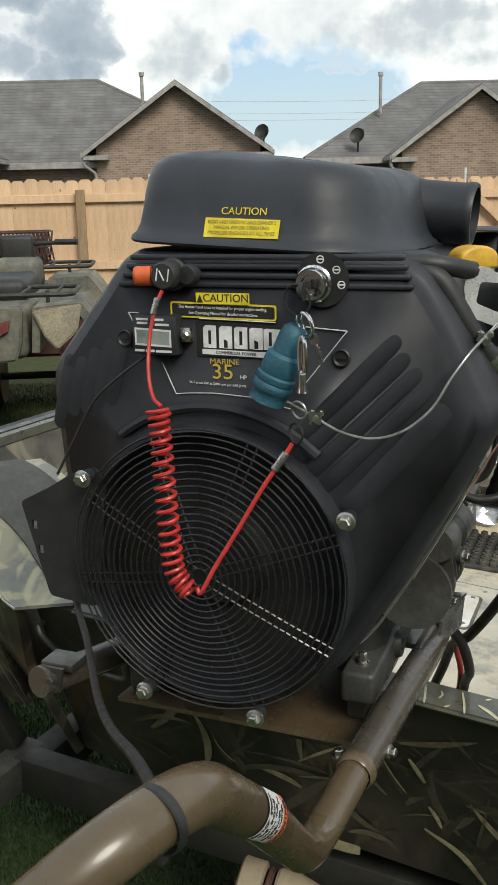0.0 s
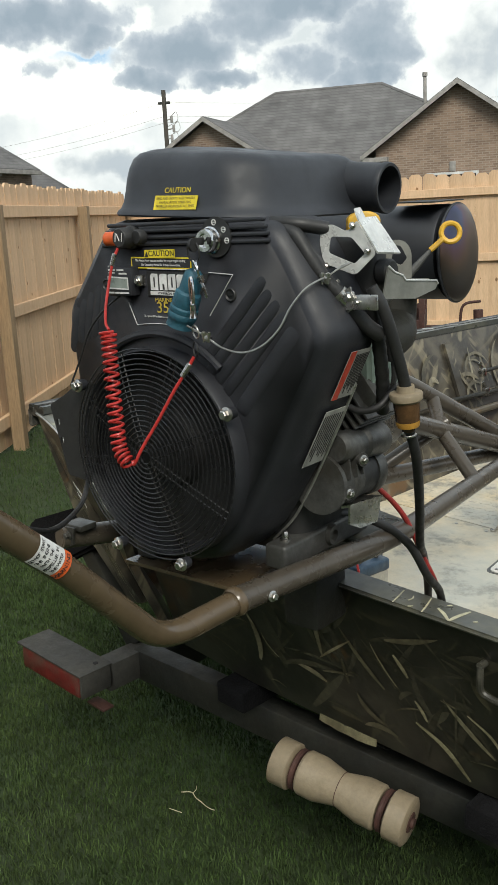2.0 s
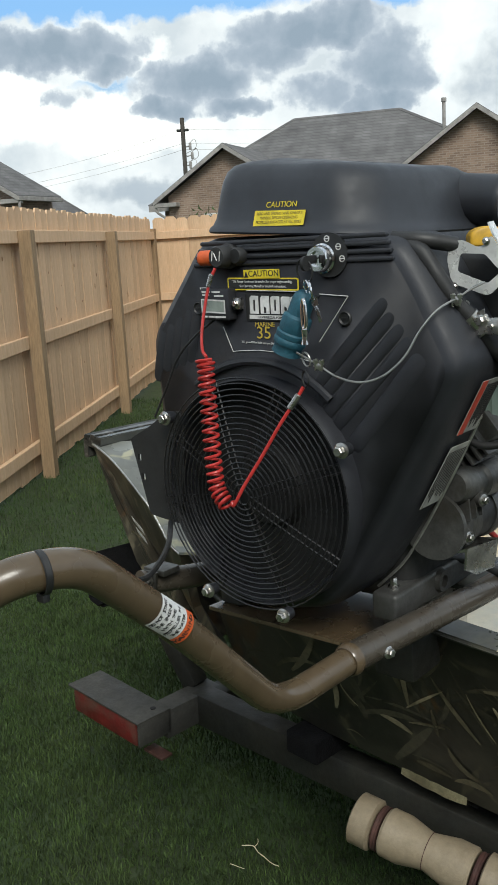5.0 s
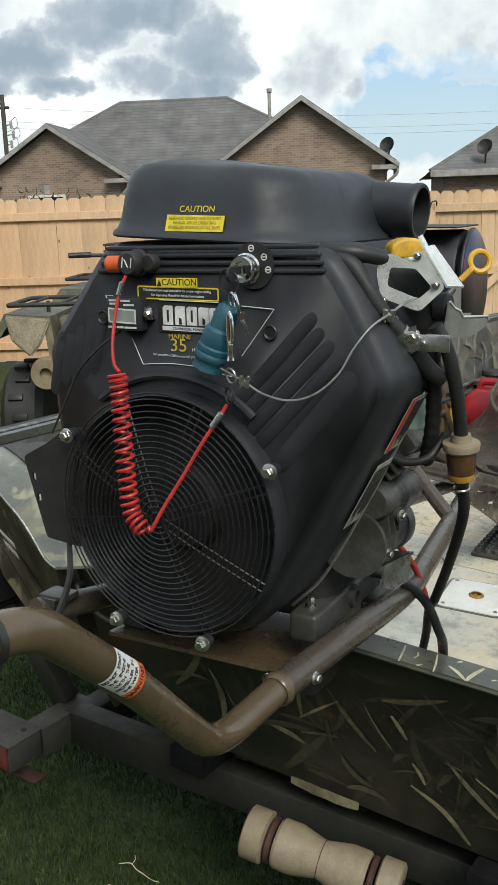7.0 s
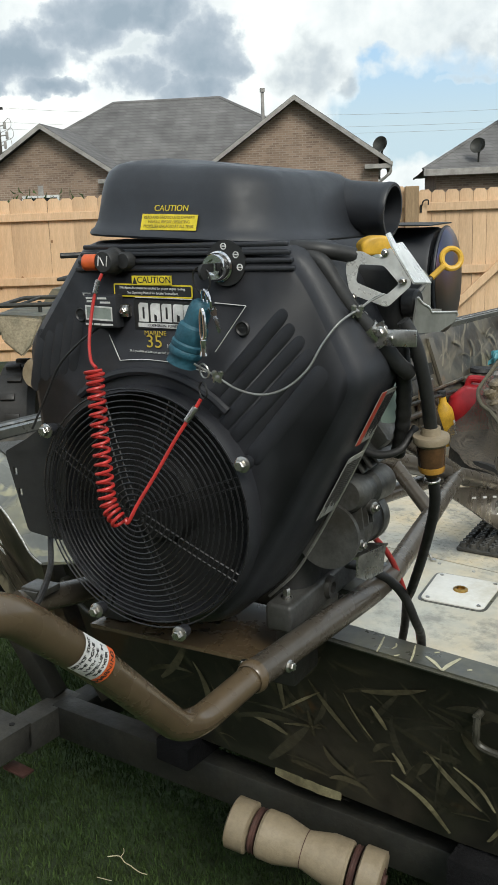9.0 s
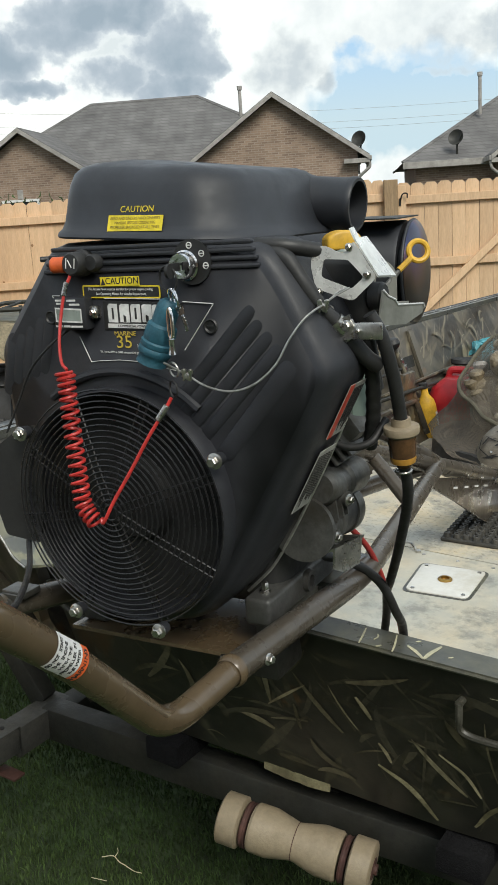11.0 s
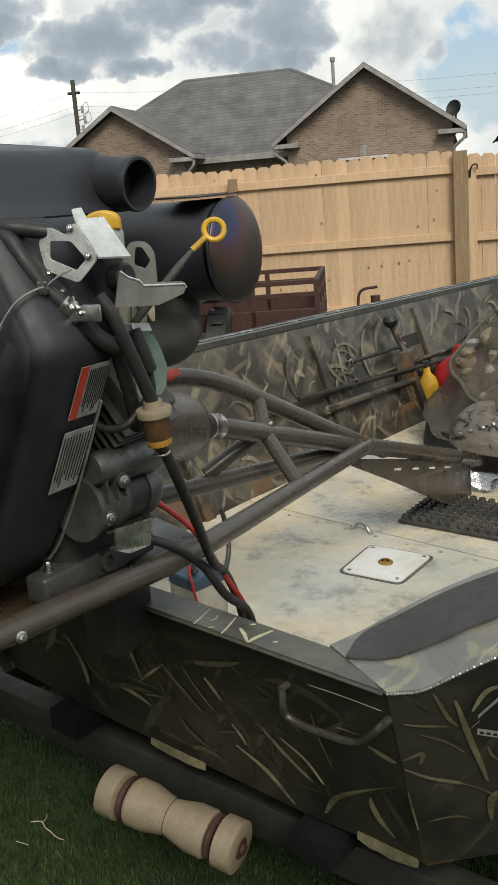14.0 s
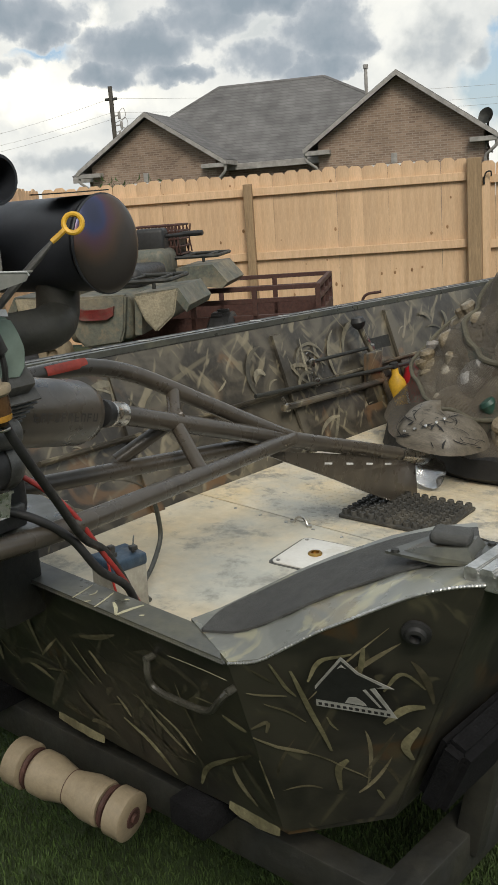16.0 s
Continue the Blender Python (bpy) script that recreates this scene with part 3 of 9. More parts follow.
def reed_print(seed, count, origin, ax, ay, outline, size, curl=1.3, lift=0.0015, place=None):
    """Printed reed strokes: thin tapered curved strips on a flat panel with that outline."""
    rnd = random.Random(seed)
    origin, ax, ay = Vector(origin), Vector(ax).normalized(), Vector(ay).normalized()
    nrm = ax.cross(ay)
    xs, ys = [p[0] for p in outline], [p[1] for p in outline]
    bm = bmesh.new()
    made = tries = 0
    while made < count and tries < count * 12:
        tries += 1
        x, y, ang = rnd.uniform(min(xs), max(xs)), rnd.uniform(min(ys), max(ys)), rnd.choice((rnd.gauss(math.pi * 0.70, 0.35), rnd.gauss(math.pi * 0.28, 0.45), rnd.uniform(0, math.pi)))
        length, bend, half = size * rnd.uniform(0.25, 1.2), rnd.uniform(-curl, curl), size * rnd.choice((0.014, 0.020, 0.028, 0.040, 0.052))
        steps, line = 8, []
        for i in range(steps + 1):
            t = i / steps
            a = ang + bend * t
            line.append((x, y, a, half * math.sin(math.pi * (0.1 + 0.88 * t)) ** 0.8))
            x, y = x + math.cos(a) * length / steps, y + math.sin(a) * length / steps
        if not all(in_outline(q, outline) for q in line):
            continue
        made += 1
        put = place or (lambda px, py: origin + ax * px + ay * py + nrm * (lift + 0.0002 * (made % 8)))
        rows = [[bm.verts.new(put(px - math.sin(a) * w * k, py + math.cos(a) * w * k)) for k in (1, -1)] for px, py, a, w in line]
        for (a, b), (c, d) in zip(rows, rows[1:]):
            bm.faces.new((a, c, d, b))
    return bm


def slab(bm, pts, push):
    """A solid panel: the outline pts and its copy pushed by a vector."""
    a = [bm.verts.new(p) for p in pts]
    b = [bm.verts.new(Vector(p) + Vector(push)) for p in pts]
    bm.faces.new(a)
    bm.faces.new(b[::-1])
    for i in range(len(a)):
        j = (i + 1) % len(a)
        bm.faces.new((a[j], a[i], b[i], b[j]))
    return bm


def strip(bm, inner, outer, push):
    """A solid band between two lines of points."""
    push = Vector(push)
    rows = [[bm.verts.new(Vector(p) + q) for p, q in ((i, push * 0), (o, push * 0), (o, push), (i, push))] for i, o in zip(inner, outer)]
    for a, b in zip(rows, rows[1:]):
        for k in range(4):
            j = (k + 1) % 4
            bm.faces.new((a[k], a[j], b[j], b[k]))
    bm.faces.new(rows[0][::-1])
    bm.faces.new(rows[-1])
    return bm


def brick_material(name, base, other, mortar, scale=1.0, size=(0.2, 0.065), gap=0.01, rough=0.85):
    """Courses on a far wall or roof, in real sizes along x and z of the object."""
    m = bpy.data.materials.new(name)
    m.use_nodes = True
    nodes, links = m.node_tree.nodes, m.node_tree.links
    at = nodes.new("ShaderNodeTexCoord")
    sp, cb = nodes.new("ShaderNodeSeparateXYZ"), nodes.new("ShaderNodeCombineXYZ")
    links.new(at.outputs["Object"], sp.inputs[0])
    add = nodes.new("ShaderNodeMath")
    links.new(sp.outputs[0], add.inputs[0])
    links.new(sp.outputs[1], add.inputs[1])
    links.new(add.outputs[0], cb.inputs[0])
    links.new(sp.outputs[2], cb.inputs[1])
    br = nodes.new("ShaderNodeTexBrick")
    for k, v in (("Scale", 1.0), ("Mortar Size", gap), ("Brick Width", size[0]), ("Row Height", size[1]), ("Bias", 0.0)):
        br.inputs[k].default_value = v
    for k, v in (("Color1", base), ("Color2", other), ("Mortar", mortar)):
        br.inputs[k].default_value = (*v, 1)
    links.new(cb.outputs[0], br.inputs["Vector"])
    nz = nodes.new("ShaderNodeTexNoise")
    nz.inputs["Scale"].default_value, nz.inputs["Detail"].default_value = 1.4, 6
    links.new(at.outputs["Object"], nz.inputs["Vector"])
    mx = nodes.new("ShaderNodeMix")
    mx.data_type, mx.blend_type = "RGBA", "SOFT_LIGHT"
    mx.inputs[0].default_value = 0.7
    links.new(br.outputs[0], mx.inputs[6])
    links.new(nz.outputs[0], mx.inputs[7])
    out = nodes["Principled BSDF"]
    links.new(mx.outputs[2], out.inputs["Base Color"])
    out.inputs["Roughness"].default_value = rough
    return m


M_BRICKWALL = brick_material("brown_brickwork", (0.262, 0.182, 0.132), (0.165, 0.110, 0.080), (0.27, 0.215, 0.168))
M_SHINGLE = brick_material("grey_brown_shingles", (0.142, 0.137, 0.134), (0.118, 0.114, 0.112), (0.100, 0.096, 0.094), size=(0.3, 0.11), gap=0.012, rough=0.95)

# ---- ground ----
bm = bmesh.new()
bmesh.ops.create_grid(bm, x_segments=60, y_segments=60, size=1.0, matrix=Matrix.Translation((0, 40, 0)) @ Matrix.Diagonal((160, 160, 1, 1)))
ground = mesh_object("ground", bm, M_GROUND)
tagged(ground, "mown green lawn running under the trailer and on behind the fence", "lawn", kind="structure")


def grass_patch(seed, count, xr, yr, size):
    rng = np.random.default_rng(seed)
    x, y = rng.uniform(*xr, count), rng.uniform(*yr, count)
    clump = np.array([noise.noise((a * 1.7, b * 1.7, 3.0)) for a, b in zip(x, y)])
    h = size * (0.75 + 0.5 * clump) * rng.uniform(0.5, 1.3, count)
    ang, lean, tip = rng.uniform(0, 2 * np.pi, count), rng.uniform(0.1, 0.9, count), rng.uniform(0, 2 * np.pi, count)
    w = rng.uniform(0.0011, 0.0024, count)
    dx, dy = np.cos(ang) * w, np.sin(ang) * w
    lx, ly = np.cos(tip) * lean * h, np.sin(tip) * lean * h
    z0 = np.full(count, -0.004)
    v = np.stack([np.stack([x - dx, y - dy, z0], 1), np.stack([x + dx, y + dy, z0], 1), np.stack([x + dx * 0.8 + lx * 0.4, y + dy * 0.8 + ly * 0.4, h * 0.6], 1), np.stack([x - dx * 0.8 + lx * 0.4, y - dy * 0.8 + ly * 0.4, h * 0.6], 1), np.stack([x + lx, y + ly, h], 1)], 1).reshape(-1, 3)
    b = np.arange(count)[:, None] * 5
    quads, tris = (b + [0, 1, 2, 3]).tolist(), (b + [3, 2, 4]).tolist()
    data = bpy.data.meshes.new("grass")
    data.from_pydata(v.tolist(), [], quads + tris)
    data.materials.append(M_GRASS)
    return tagged(new("grass", data), "short dark green lawn grass with uneven tufts", "grass", kind="stuff")


grass_patch(1, 210000, (-2.2, 1.3), (0.9, 3.4), 0.024)
grass_patch(2, 100000, (-4.3, 1.2), (3.4, 8.5), 0.040)


def straw_stalk(pts, r):
    bm = bmesh.new()
    sweep(bm, smooth_path(pts, 4), r, 5)
    return bm


stalk = mesh_object("dry_stalk", straw_stalk([(-0.425, 1.765, 0.042), (-0.395, 1.765, 0.046), (-0.375, 1.745, 0.045), (-0.355, 1.735, 0.042)], 0.0014), M_STRAW)
tagged(stalk, "pale dry straw stalk lying on the grass", "straw")
part("side_shoot", straw_stalk([(-0.39, 1.762, 0.046), (-0.385, 1.775, 0.05), (-0.39, 1.79, 0.05)], 0.001), M_STRAW, stalk)
part("side_shoot", straw_stalk([(-0.36, 1.737, 0.043), (-0.33, 1.715, 0.043), (-0.31, 1.71, 0.042)], 0.0012), M_STRAW, stalk)
part("side_shoot", straw_stalk([(-0.43, 1.69, 0.042), (-0.39, 1.68, 0.042)], 0.001), M_STRAW, stalk)


# ---- fence ----
def picket_mesh(w=0.1432, h=1.86, t=0.016, ear=0.032):
    bm = bmesh.new()
    plate(bm, [(-w / 2, 0.03), (w / 2, 0.03), (w / 2, h - ear), (w / 2 - ear, h), (-w / 2 + ear, h), (-w / 2, h - ear)], t, pose(0, 0, 0, 90, 0, 0))
    ob = mesh_object("picket", bm, M_WOOD, smooth=False)
    return ob


def fence_run(name, a, b, posts, label, seed, rails=(0.22, 0.95, 1.66)):
    """Boards on the far side, rails and posts on the near side. posts: shares of the run."""
    rnd = random.Random(seed)
    a, b = Vector(a), Vector(b)
    d = b - a
    length, ang = d.length, math.degrees(math.atan2(d.y, d.x))
    top = thing(name, pose(a.x, a.y, 0, 0, 0, ang), label, "fence", kind="structure")
    first = picket_mesh()
    n = int(length / 0.1425)
    for i in range(n):
        ob = first if i == 0 else first.copy()
        if i:
            scene.collection.objects.link(ob)
        ob.parent = top
        ob.matrix_basis = pose(0.071 + i * 0.1425, 0.0205 + 0.003 * (i % 2), rnd.uniform(-0.012, 0.012), 0, rnd.uniform(-0.15, 0.15), rnd.uniform(-0.4, 0.4))
    for z in rails:
        bm = bmesh.new()
        box(bm, (0, -0.036, z - 0.044), (length, 0.001, z + 0.044), 0.004)
        part("rail", bm, M_WOOD, top, smooth=False)
    for s, h, w in posts:
        bm = bmesh.new()
        box(bm, (s * length - w / 2, -0.125, -0.05), (s * length + w / 2, -0.038, h), 0.005)
        part("post", bm, M_POST, top, "darker treated timber post", smooth=False)
    for i in range(int(length * 9)):
        bm = bmesh.new()
        r = rnd.uniform(0.006, 0.016)
        x, z = rnd.uniform(0.05, length - 0.05), rnd.uniform(0.1, 1.75)
        lathe(bm, (x, 0.0005, z), (x, 0.0025, z), [(r, 1), (r * 0.6, 0.0), (0, 0)], 8, squash=(1, rnd.uniform(0.8, 1.8)))
        part("knot", bm, M_KNOT, top)
    return top


FX, FY = Vector((-4.28, 10.15, 0)), Vector((0.517, 10.666, 0))
FDIR = (FY - FX).normalized()
fence_run("fence_back", FX, FX + FDIR * 4.91, [(0.0, 1.74, 0.1), (0.497, 1.75, 0.095), (0.999, 1.845, 0.15)], "new cedar picket fence with dog-eared boards and horizontal rails", 5)
fence_run("fence_left", (-2.05, 0.6, 0), (-4.28, 10.15, 0), [(0.01, 1.7, 0.1), (0.254, 1.7, 0.1), (0.502, 1.7, 0.1), (0.751, 1.7, 0.1)], "cedar picket fence along the side of the yard", 6)


def gate_leaf(name, a, length, flip, label):
    ang = math.degrees(math.atan2(FDIR.y, FDIR.x))
    top = thing(name, pose(a.x, a.y, 0, 0, 0, ang), label, "gate", kind="structure")
    first = picket_mesh(w=0.148, h=1.80)
    n = int(length / 0.1425)
    for i in range(n):
        ob = first if i == 0 else first.copy()
        if i:
            scene.collection.objects.link(ob)
        ob.parent = top
        ob.matrix_basis = pose(0.075 + i * (length - 0.15) / (n - 1), 0.0205 + 0.003 * (i % 2), random.uniform(-0.008, 0.008), 0, 0, random.uniform(-0.5, 0.5))
    for z in (0.25, 0.93, 1.62):
        bm = bmesh.new()
        box(bm, (0, -0.04, z - 0.045), (length, 0.001, z + 0.045), 0.004)
        part("rail", bm, M_WOOD, top, smooth=False)
    for x in (0.045, length - 0.045):
        bm = bmesh.new()
        box(bm, (x - 0.045, -0.082, 0.05), (x + 0.045, -0.041, 1.78), 0.004)
        part("stile", bm, M_WOOD, top, smooth=False)
    bm = bmesh.new()
    p0, p1 = ((0.1, 0.25), (length - 0.1, 1.58)) if not flip else ((length - 0.1, 0.25), (0.1, 1.58))
    dv = Vector((p1[0] - p0[0], 0, p1[1] - p0[1]))
    box(bm, (-dv.length / 2, -0.078, -0.04), (dv.length / 2, -0.0425, 0.04), 0.003, Matrix.Translation(((p0[0] + p1[0]) / 2, 0, (p0[1] + p1[1]) / 2)) @ pose(0, 0, 0, 0, -math.degrees(math.atan2(dv.z, dv.x)), 0))
    part("brace", bm, M_WOOD, top, smooth=False)
    bm = bmesh.new()
    hx = 0.02 if not flip else length - 0.02
    sweep(bm, smooth_path([(hx, -0.09, 1.60), (hx + 0.02, -0.13, 1.68), (hx + 0.07, -0.13, 1.69), (hx + 0.075, -0.12, 1.64)], 4), 0.008, 8)
    box(bm, (hx - 0.012, -0.095, 1.56), (hx + 0.012, -0.083, 1.64), 0.003)
    part("hinge", bm, M_FRAME, top, "black iron hinge")
    return top


G1 = FX + FDIR * 4.985
gate_leaf("gate_leaf_left", G1, 1.675, False, "cedar gate leaf with a diagonal brace, closed")
gate_leaf("gate_leaf_right", G1 + FDIR * 1.74, 1.62, True, "second cedar gate leaf with a diagonal brace, closed")
bm = bmesh.new()
rod(bm, (0, 0, 0.1), (0, 0, 1.9), 0.012, 8)
rodm = mesh_object("drop_rod", bm, M_WHITE)
rodm.matrix_world = Matrix.Translation(G1 + FDIR * 1.68 + Vector((0.01, -0.05, 0)))
tagged(rodm, "thin white upright rod between the gate leaves", "rod")
fence_run("fence_right", G1 + FDIR * 3.5, G1 + FDIR * 9.0, [(0.0, 1.86, 0.12), (0.45, 1.75, 0.095)], "cedar picket fence beyond the gate", 8)


# ---- houses ----
def gable_wing(top, x0, x1, y0, y1, eave, apex, over=0.35, name_wall="wall"):
    """A brick wing with its gable to the yard."""
    xm = (x0 + x1) / 2
    bm = bmesh.new()
    slope = (apex - eave) / (xm - x0 + over)
    wall_top = apex - 0.06 - slope * (xm - x0)
    slab(bm, [(x0, y0, 0), (x1, y0, 0), (x1, y0, wall_top), (xm, y0, apex - 0.06), (x0, y0, wall_top)], (0, y1 - y0, 0))
    part(name_wall, bm, M_BRICKWALL, top, "brown brick gable wall", smooth=False)
    for s, xe in ((-1, x0 - over), (1, x1 + over)):
        bm = bmesh.new()
        slab(bm, [(xe, y0 - over, eave), (xm, y0 - over, apex), (xm, y1, apex), (xe, y1, eave)], (0, 0, 0.07))
        part("roof_slope", bm, M_SHINGLE, top, "grey-brown shingle slope", smooth=False)
        bm = bmesh.new()
        slab(bm, [(xe, y0 - over - 0.03, eave - 0.09), (xm, y0 - over - 0.03, apex - 0.09), (xm, y0 - over - 0.03, apex + 0.05), (xe, y0 - over - 0.03, eave + 0.05)], (0, 0.03, 0))
        part("barge_board", bm, M_TRIM, top, "painted barge board", smooth=False)
        bm = bmesh.new()
        box(bm, (min(xe, xe - s * 0.75), y0 - over, eave - 0.17), (max(xe, xe - s * 0.75), y0 - 0.02, eave - 0.04), 0.01)
        part("eave_return", bm, M_TRIM, top, smooth=False)
        bm = bmesh.new()
        box(bm, (xe - 0.06, y0 - over, eave - 0.1), (xe + 0.06, y1, eave + 0.03), 0.01)
        part("gutter", bm, M_TRIM, top, smooth=False)
        bm = bmesh.new()
        sweep(bm, bent_path([(xe, y0 - 0.25, eave - 0.1), (xe, y0 - 0.25, eave - 0.3), (xe - s * 0.32, y0 - 0.1, eave - 0.55), (xe - s * 0.32, y0 - 0.1, 0.1)], 0.08), 0.045, 8)
        part("downpipe", bm, M_TRIM, top)


def hip_roof(top, x0, x1, y0, y1, eave, ridge, rx0, rx1, ry):
    bm = bmesh.new()
    a, b, c, d = (x0, y0, eave), (x1, y0, eave), (x1, y1, eave), (x0, y1, eave)
    e, f = (rx0, ry, ridge), (rx1, ry, ridge)
    v = [bm.verts.new(p) for p in (a, b, c, d, e, f)]
    for q in ((0, 1, 5, 4), (1, 2, 5), (2, 3, 4, 5), (3, 0, 4), (3, 2, 1, 0)):
        bm.faces.new([v[i] for i in q])
    part("hip_roof", bm, M_SHINGLE, top, "grey-brown shingle hip roof", smooth=False)
    bm = bmesh.new()
    box(bm, (x0 + 0.4, y0 + 0.4, 0), (x1 - 0.4, y1 - 0.4, eave - 0.02))
    part("wall", bm, M_BRICKWALL, top, "brown brick wall", smooth=False)
    bm = bmesh.new()
    box(bm, (x0, y0 - 0.05, eave - 0.2), (x1, y0 + 0.02, eave - 0.004), 0.01)
    part("fascia", bm, M_TRIM, top, smooth=False)
    for p, q in ((e, f), (a, e), (b, f), (c, f), (d, e)):
        bm = bmesh.new()
        sweep(bm, [Vector(p), Vector(q)], 0.075, 6, 0.5)
        part("ridge_cap", bm, M_SHINGLE, top)


def vent(top, x, y, z0, z1, r=0.055):
    bm = bmesh.new()
    rod(bm, (x, y, z0), (x, y, z1), r, 10)
    rod(bm, (x, y, z1), (x, y, z1 + 0.12), r * 1.5, 10)
    part("vent_pipe", bm, M_TRIM, top)


def dish(top, x, y, z, face):
    bm = bmesh.new()
    d = Vector(face).normalized()
    p = Vector((x, y, z))
    lathe(bm, p, p + d * 0.12, [(0, 0), (0.13, 0.25), (0.24, 1.0), (0.24, 1.08), (0.13, 0.4), (0, 0.15)], 20)
    rod(bm, p, p + Vector((0, 0.1, -0.55)), 0.03, 8)
    sweep(bm, [p + Vector((0.0, 0, -0.2)), p + d * 0.25 + Vector((0.2, 0, -0.05)), p + d * 0.3 + Vector((0.25, 0, 0.1))], 0.02, 6)
    part("satellite_dish", bm, M_FRAME, top, "dark round satellite dish on a bracket")


def house_window(top, x, y, z0, z1, w):
    bm = bmesh.new()
    plate(bm, [(x - w / 2, z0), (x + w / 2, z0), (x + w / 2, z1), (x - w / 2, z1)], 0.08, pose(0, y - 0.01, 0, 90, 0, 0), holes=[[(x - w / 2 + 0.07, z0 + 0.07), (x + w / 2 - 0.07, z0 + 0.07), (x + w / 2 - 0.07, z1 - 0.07), (x - w / 2 + 0.07, z1 - 0.07)]])
    fr = part("window", bm, M_WHITE, top, "white framed window", smooth=False)
    bm = bmesh.new()
    box(bm, (x - w / 2 + 0.06, y - 0.05, z0 + 0.06), (x + w / 2 - 0.06, y - 0.03, z1 - 0.06))
    part("pane", bm, M_DARK, fr)
    bm = bmesh.new()
    box(bm, (x - 0.09, y - 0.03, z1 + 0.02), (x + 0.09, y - 0.002, z1 + 0.30), 0.01)
    part("keystone", bm, M_TRIM, top)


house = thing("house", pose(0, 0, 0), "one-storey brown brick house with two gables and a grey hip roof", "house")
gable_wing(house, -4.62, 0.24, 29.0, 35.0, 3.0, 4.93)
gable_wing(house, -12.05, -7.85, 29.0, 35.0, 2.9, 4.49)
hip_roof(house, -13.2, 0.3, 30.0, 38.2, 2.85, 5.66, -9.05, -5.25, 34.0)
vent(house, -3.45, 31.5, 4.3, 5.45)
dish(house, 0.34, 29.2, 3.5, (-0.6, -1, 0.35))
house_window(house, -10.2, 29.0, 1.1, 2.45, 1.2)
house_window(house, -2.35, 29.0, 1.1, 2.42, 1.5)

house = thing("house", pose(0, 0, 0), "one-storey brick house with a wide grey hip roof", "house")
hip_roof(house, 1.6, 16.0, 30.0, 38.4, 2.8, 5.33, 5.8, 12.0, 34.0)
gable_wing(house, 4.4, 8.8, 28.9, 34.0, 2.75, 4.62)
vent(house, 4.15, 32.0, 4.2, 5.35)
dish(house, 3.25, 30.2, 3.4, (-0.5, -1, 0.4))

house = thing("house", pose(0, 0, 0), "brown brick house with a grey hip roof further along", "house")
hip_roof(house, -31.0, -17.0, 27.5, 33.5, 2.6, 5.66, -26.0, -20.9, 31.0)
gable_wing(house, -19.8, -15.65, 25.5, 27.8, 3.2, 4.64)

M_TRUNK = material("weathered_pole_wood", (0.085, 0.075, 0.062), 0.85, scale=3, vary=0.3, stretch=(5, 5, 0.5))
pole = thing("utility_pole", pose(-17.8, 45, 0), "weathered wooden utility pole with a transformer and wires", "utility pole")
bm = bmesh.new()
rod(bm, (0, 0, 0), (0, 0, 7.6), 0.11, 10)
part("pole_shaft", bm, M_TRUNK, pole)
bm = bmesh.new()
box(bm, (-0.3, -0.08, 6.95), (0.3, 0.08, 7.07), 0.01)
part("crossarm", bm, M_FRAME, pole)
for z, reach in ((6.2, 0.34), (5.75, 0.42), (5.3, 0.30)):
    bm = bmesh.new()
    rod(bm, (0, 0, z), (reach, 0, z + 0.05), 0.03, 8)
    rod(bm, (reach, 0, z - 0.14), (reach, 0, z + 0.2), 0.07, 10, 0.02)
    sweep(bm, smooth_path([(reach, 0, z + 0.2), (reach + 0.25, 0, z + 0.35), (reach + 0.3, 0, z - 0.05), (0.1, 0, z - 0.3)], 5), 0.014, 6)
    part("insulator", bm, M_TRIM, pole, "grey insulator with a wire loop")
for k, (z, sag) in enumerate(((7.05, 0.9), (6.4, 0.8), (6.1, 0.8))):
    bm = bmesh.new()
    sweep(bm, [(s * 26 - 26, -s * 4 + 4, z - sag * (1 - (2 * s - 1) ** 2) - (1 - s) * 1.2) for s in (i / 14 for i in range(15))], 0.006, 5)
    part("wire", bm, M_TRIM, pole)
    bm = bmesh.new()
    sweep(bm, [(s * 40, s * 6, z - sag * (1 - (2 * s - 1) ** 2)) for s in (i / 14 for i in range(15))], 0.006, 5)
    part("wire", bm, M_TRIM, pole)


def leafy_shrub(m, h, spread, seed, count):
    rnd = random.Random(seed)
    top = thing("shrub", m, "small green shrub behind the fence", "shrub")
    bm = bmesh.new()
    tips = []
    for i in range(7):
        a = rnd.uniform(0, 6.28)
        tip = Vector((math.cos(a) * spread * rnd.uniform(0.3, 1), math.sin(a) * spread * rnd.uniform(0.3, 1), h * rnd.uniform(0.7, 1)))
        sweep(bm, smooth_path([(0, 0, 0), tip * 0.5 + Vector((0, 0, h * 0.15)), tip], 4), lambda t: 0.016 * (1 - 0.8 * t), 6)
        tips.append(tip)
    part("trunk", bm, M_POST, top)
    bm = bmesh.new()
    for i in range(count):
        t = rnd.choice(tips)
        p = t * rnd.uniform(0.55, 1.05) + Vector((rnd.gauss(0, 0.12), rnd.gauss(0, 0.12), rnd.gauss(0, 0.1)))
        q = pose(*p, rnd.uniform(0, 360), rnd.uniform(0, 360), rnd.uniform(0, 360))
        bm.faces.new([bm.verts.new(q @ Vector(c)) for c in ((0, -0.025, 0), (0.07, 0, 0.01), (0.14, 0, 0), (0.07, 0.03, 0.01))])
    part("crown", bm, M_GRASS, top)


leafy_shrub(pose(-5.1, 13.6, 0), 1.85, 0.5, 4, 900)
leafy_shrub(pose(-4.2, 13.2, 0), 1.80, 0.4, 9, 700)

